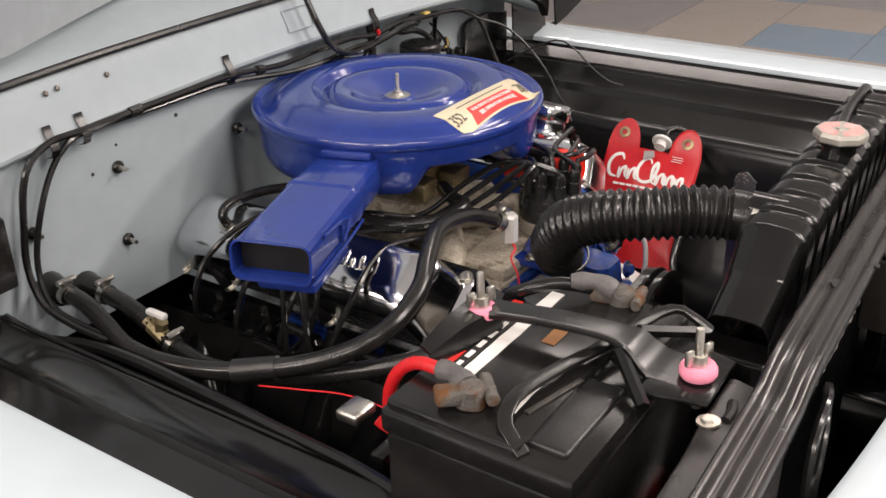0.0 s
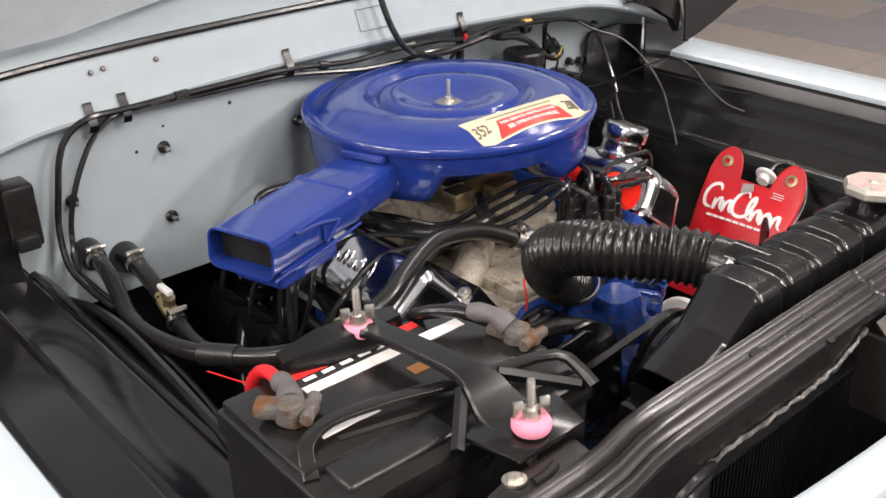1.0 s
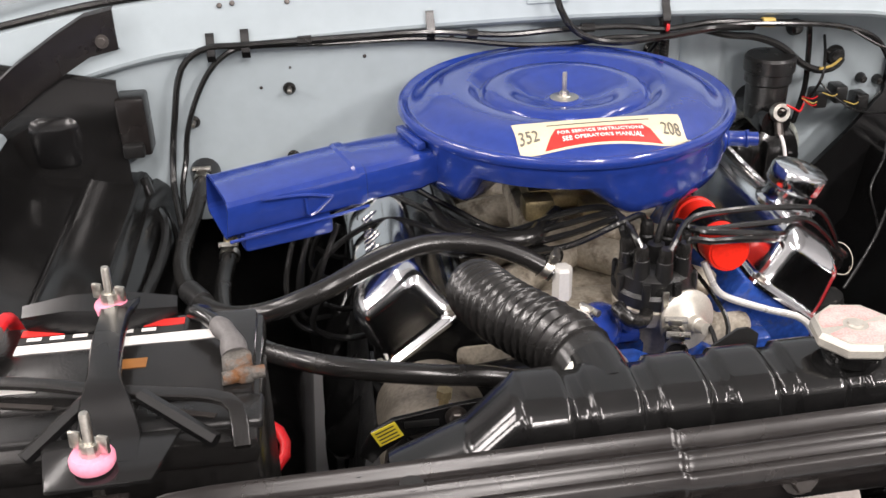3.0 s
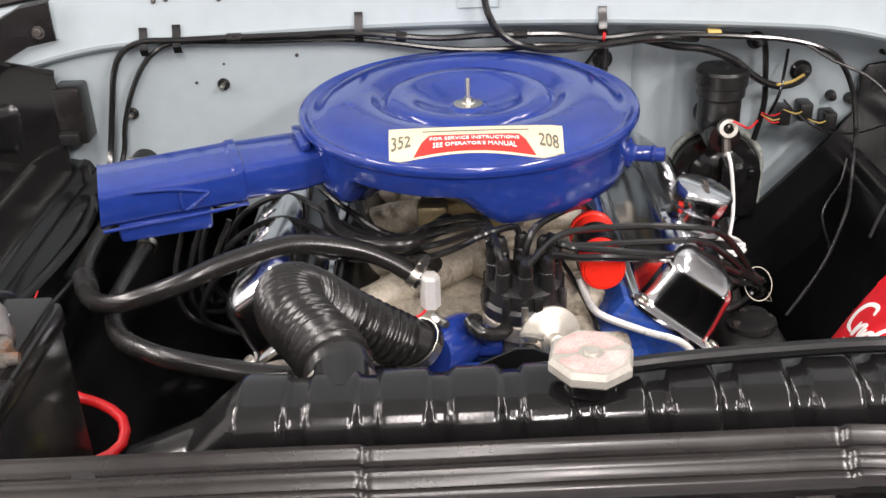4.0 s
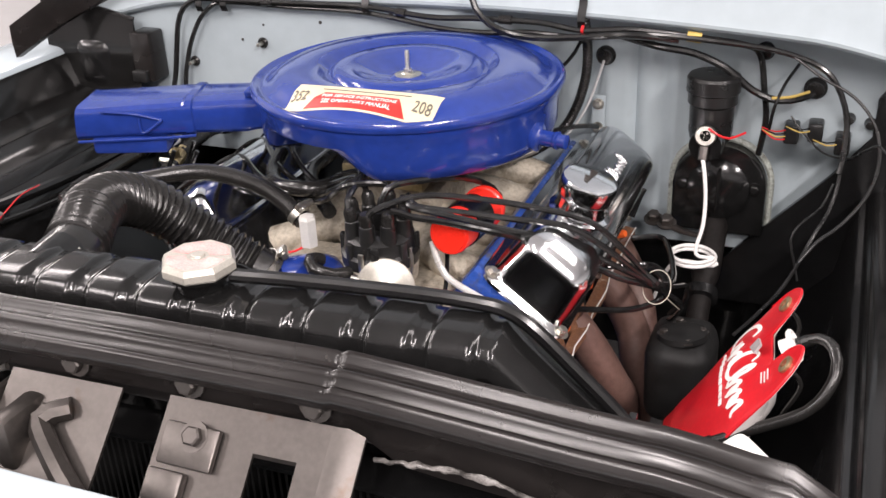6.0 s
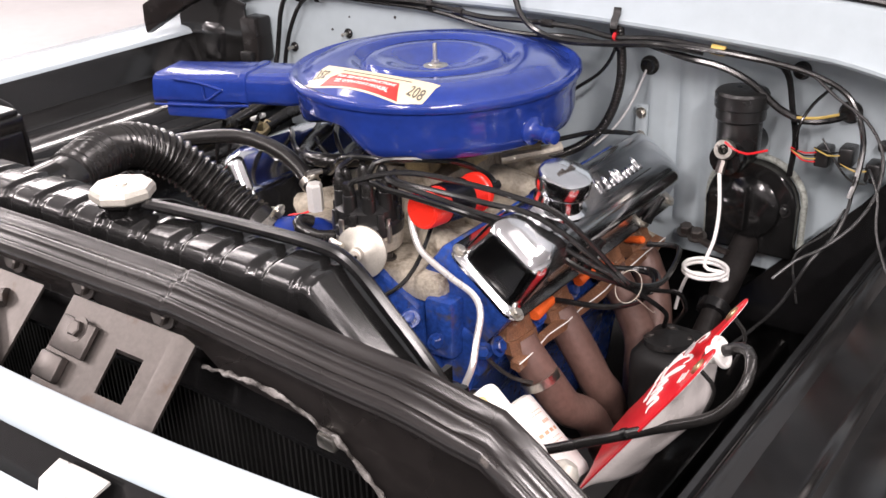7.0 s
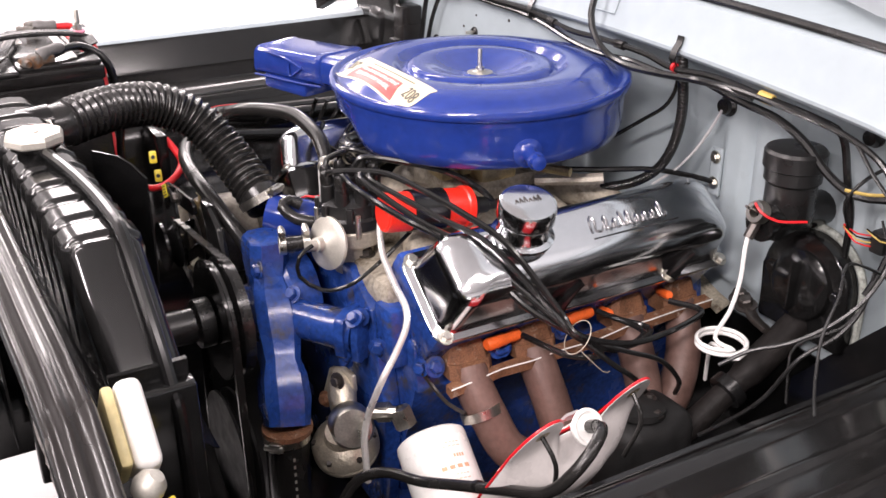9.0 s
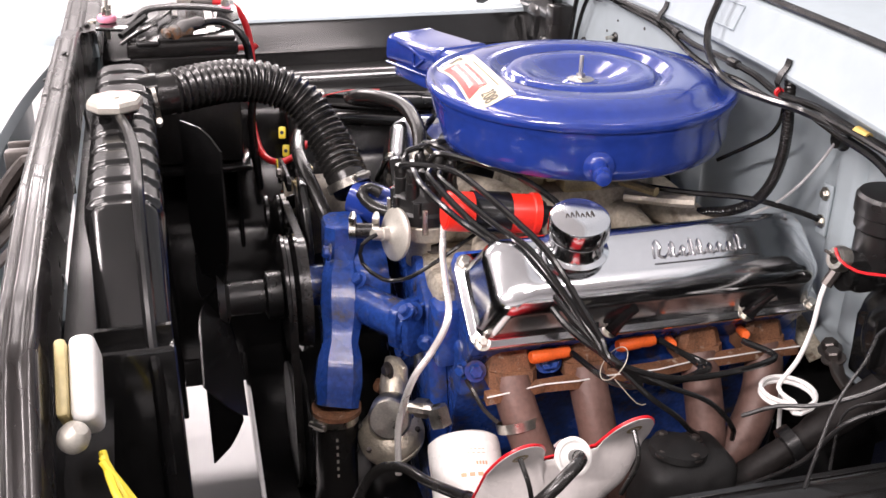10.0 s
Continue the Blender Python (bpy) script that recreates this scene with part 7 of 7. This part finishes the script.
# spark plug leads from the cap to both banks
D = Vector((0.056, -0.238, 1.002))
tie = Vector((0.378, -0.088, 0.872))
ends_l = [(0.270, -0.096, 0.824), (0.271, 0.026, 0.828), (0.300, 0.038, 0.826), (0.300, 0.128, 0.830)]
for k in range(8):
    t = 2 * math.pi * k / 8
    tower = D + Vector((0.034 * math.cos(t), 0.034 * math.sin(t), 0))
    if k in (0, 1, 7, 6):
        i = (7, 0, 1, 6).index(k)
        sp = (i - 1.5)
        e = ends_l[i]
        f = (0.0, 0.30, 0.62, 1.0)[i]
        low = [(0.110, -0.262, 1.016), (0.152, -0.256, 1.008), (0.202, -0.230, 0.990), (0.236, -0.190, 0.968), (0.285, -0.158, 0.940), (0.335, -0.130, 0.905)]
        high = [(0.105, -0.215, 1.022), (0.177, -0.190, 1.012), (0.242, -0.169, 0.999), (0.300, -0.146, 0.982), (0.340, -0.120, 0.938), (0.362, -0.100, 0.902)]
        mid = [Vector(a) + (Vector(b) - Vector(a)) * f + Vector((0, 0, 0.004 * math.sin(2.1 * i + q))) for q, (a, b) in enumerate(zip(low, high))]
        pts = [tower, tower + Vector((0.008, 0.0, 0.018))] + mid + [tie + Vector((0.004 * sp, 0.0, 0.004 * (i % 2))), (0.385, -0.055 + 0.02 * i, 0.842), (0.345, e[1] + 0.020, 0.826), e]
    else:
        i = (2, 3, 4, 5).index(k)
        sp = i - 1.5
        pts = [tower, tower + Vector((-0.006, 0.004, 0.022)), D + Vector((-0.045, 0.03 + 0.014 * sp, 0.028)), (-0.04, -0.175 + 0.018 * sp, 0.992 + 0.005 * i), (-0.10, -0.135 + 0.02 * sp, 0.968), (-0.165, -0.14 + 0.045 * i - 0.05, 0.985), (-0.245, -0.15 + 0.07 * i, 0.985), (-0.320, -0.15 + 0.085 * i, 0.94), (-0.352, -0.13 + 0.08 * i, 0.87), (-0.32, -0.11 + 0.075 * i, 0.832), (-0.28, -0.10 + 0.075 * i, 0.826)]
    ld = thing("spark_plug_lead", "black ignition lead from the distributor cap", "ignition lead", "ignition leads")
    part("sleeve", tube(B(), pts, 0.0042, 8, 0.008), WIRE, ld)
    bm = lathe(B(), [(0, 0), (0.0085, 0), (0.0085, 0.018), (0.006, 0.024), (0, 0.024)], 12, axis_frame(tower - Vector((0, 0, 0.008)), (0.1 * math.cos(t), 0.1 * math.sin(t), 1)))
    part("terminal_boot", bm, RUBBER, ld)
wire("coil_lead", "black high-tension lead from coil to distributor", [D + Vector((0, 0, 0.0)), D + Vector((0.01, 0.01, 0.03)), (0.09, -0.19, 1.03), (0.13, -0.13, 1.015), (0.152, -0.085, 0.985), (0.1515, -0.07, 0.966)], 0.0044, category="ignition lead")
zt = thing("cable_tie", "thin grey wire loop round the ignition leads", "cable tie")
part("tie_loop", tube(B(), [tie + Vector((0.018 * math.cos(a), 0.014 * math.sin(a), 0.018 * math.sin(a))) for a in [2 * math.pi * q / 16 for q in range(17)]], 0.0006, 6, 0.006), ALU, zt)
part("tie_tail", tube(B(), [tie + Vector((0.014, -0.004, -0.012)), tie + Vector((0.028, 0.02, -0.04)), tie + Vector((0.024, 0.034, -0.046))], 0.0006, 6), ALU, zt)
wire("spare_leads", "bundle of black leads hanging past the headers", [tie, (0.40, -0.05, 0.835), (0.40, -0.01, 0.80), (0.385, 0.02, 0.765), (0.37, 0.05, 0.74)], 0.0036)
wire("spare_leads", "black lead sagging behind the headers", [tie, (0.395, -0.03, 0.845), (0.40, 0.03, 0.815), (0.395, 0.07, 0.77), (0.37, 0.09, 0.73)], 0.0034)
# leads hanging below the snorkel on the passenger bank
for k, (dx, dy, e) in enumerate(((0.0, 0.0, -0.02), (0.020, 0.012, 0.03), (0.026, 0.055, 0.06), (0.055, 0.02, 0.10))):
    wire("hanging_lead", "black lead hanging below the snorkel", [(-0.365 + dx, -0.11 + dy, 0.99), (-0.380 + 0.8 * dx, -0.125 + dy, 0.93), (-0.372 + 0.4 * dx, -0.12 + 0.6 * dy + 0.3 * e, 0.87 - 0.004 * k), (-0.33, -0.08 + e, 0.83)], 0.0036)

bf = thing("brass_fitting", "brass hexagonal fitting behind the alternator", "fitting")
part("fitting_body", lathe(B(), [(0, -0.012), (0.010, -0.012), (0.010, 0.006), (0.006, 0.008), (0.006, 0.024), (0.009, 0.025), (0.009, 0.034), (0, 0.034)], 6, axis_frame((-0.215, -0.372, 0.890), (0.1, 0.1, 1))), GOLD, bf, angle=20)
part("fitting_nut", bolt(B(), (-0.215, -0.384, 0.893), (0.5, -0.8, 0.2), 0.008, 0.012), GOLD, bf, angle=20)

# white and yellow unit behind the driver's end of the support
wu = thing("washer_pump", "white and yellow plastic washer unit behind the support", "pump")
um = Matrix.Translation((0.542, -0.644, 1.028)) @ Matrix.Rotation(radians(42), 4, "Y")
part("white_housing", box(B(), (0, 0, 0), (0.074, 0.022, 0.056), um, 0.008, 3), WHITE, wu)
part("yellow_back", box(B(), (0, -0.0165, 0.004), (0.066, 0.010, 0.054), um, 0.004), mat("aged_yellow_plastic", (0.62, 0.52, 0.26), 0.5), wu, "aged yellow back plate")
part("mounting_knob", lathe(B(), [(0, 0.016), (0.006, 0.0145), (0.0115, 0.008), (0.013, 0.0), (0.011, -0.006), (0, -0.008)], 20, axis_frame((0.604, -0.652, 1.018), (0.3, 0.5, 0.8))), CAPM, wu, "dull metal knob")
for k in range(3):
    wire("yellow_leads", "yellow wiring leads behind the support", [(0.590 + 0.006 * k, -0.634, 0.992), (0.622, -0.625 + 0.008 * k, 0.975 - 0.01 * k), (0.645, -0.61, 0.955), (0.63, -0.60 + 0.006 * k, 0.93)], 0.0034, YELLOW)
SEAL = mat("ragged_grey_sealant", (0.13, 0.122, 0.115), 0.35, vary=0.5, scale=60, bump=0.6, bscale=200, stain=(0.02, 0.018, 0.016), amount=0.6, sscale=50)
for pts in ([(0.275, -0.711, 1.036), (0.315, -0.711, 1.040), (0.354, -0.710, 1.040), (0.395, -0.709, 1.032), (0.412, -0.709, 1.024), (0.432, -0.708, 1.014), (0.464, -0.706, 0.984), (0.50, -0.703, 0.948), (0.56, -0.700, 0.893), (0.62, -0.697, 0.840)], [(-0.345, -0.724, 1.028), (-0.318, -0.7235, 1.030), (-0.271, -0.722, 1.0285), (-0.217, -0.7205, 1.0275), (-0.168, -0.7185, 1.0275), (-0.128, -0.717, 1.030), (-0.10, -0.7165, 1.040), (-0.075, -0.716, 1.052)]):
    bm = tube(B(), pts, lambda q, t: 0.0022 + 0.0012 * noise.noise((q * 60, 0, t)), 8, 0.004)
    for v in bm.verts:
        v.co += 0.0025 * noise.noise_vector(v.co * 130)
    part("seam_edge", bm, SEAL, truck, "ragged pale sealant along the crossmember's edge")
part("cable_clip", box(B(), (0.415, -0.704, 1.008), (0.020, 0.010, 0.014), None, 0.003), STEEL, thing("cable_clip_bracket", "small zinc cable clip on the support", "clip"))
wire("front_harness", "black wires hanging down the support's passenger end", [(-0.36, -0.742, 1.05), (-0.40, -0.750, 1.06), (-0.44, -0.752, 1.04), (-0.47, -0.758, 0.98), (-0.49, -0.76, 0.90), (-0.50, -0.76, 0.80)], 0.0045)
wire("front_harness", "second black wire hanging beside it", [(-0.37, -0.745, 1.045), (-0.42, -0.756, 1.045), (-0.46, -0.762, 1.00), (-0.475, -0.765, 0.92), (-0.49, -0.765, 0.80)], 0.0035)

# dirty seam flange along the firewall's lower edge
fs = [(0.16 + 0.012 * i, 0.0) for i in range(9)]
bm = sheet(B(), [[(x, firewall_y(x, 0.80) - 0.004 - 0.0012 * math.sin(90 * x), 0.792 - 0.30 * (x - 0.16)), (x, firewall_y(x, 0.80) - 0.030, 0.782 - 0.30 * (x - 0.16))] for x, _ in fs], 0.003, (0, 0, -1))
part("firewall_flange", bm, mat("dirty_seam", (0.30, 0.27, 0.21), 0.7, vary=0.4, scale=30, bump=0.5, stain=(0.10, 0.06, 0.035), amount=0.5, sscale=50), truck, "dirty rust-stained firewall seam")
part("fender_end_panel", sheet(B(), [[(x, 0.180 + 0.02 * k, 1.108 - 0.22 * (x + 0.607)), (x, 0.176, 1.10 - 0.22 * (x + 0.607)), (x, 0.172, 1.02), (x, 0.165, 0.94)] for k, x in ((0, -0.604), (0, -0.610), (0, -0.66), (0, -0.72), (0, -0.80))], 0.004, (0, 1, 0)), PANEL, truck, "black closing panel at the fender's rear end")
part("fender_end_panel", sheet(B(), [[(x, 0.262, zt), (x, 0.250, zt - 0.004), (x, 0.246, zt - 0.05), (x, 0.240, 0.93)] for x, zt in ((0.765, 1.125), (0.80, 1.128), (0.86, 1.12), (0.885, 1.075), (0.905, 1.035), (0.925, 1.00))], 0.004, (0, 1, 0)), SATIN, truck, "black closing panel at the driver's hood hinge")
part("hinge_cover", sheet(B(), [[(x, y + 0.012, z + 0.002), (x, y, z), (x, y + 0.004, z + 0.05), (x, y + 0.014, z + 0.11)] for x, y, z in ((0.742, 0.124, 1.034), (0.775, 0.118, 1.046), (0.82, 0.110, 1.068), (0.89, 0.100, 1.104))], 0.004, (0, 1, 0)), SATIN, truck, "black flange of the driver's hood hinge")
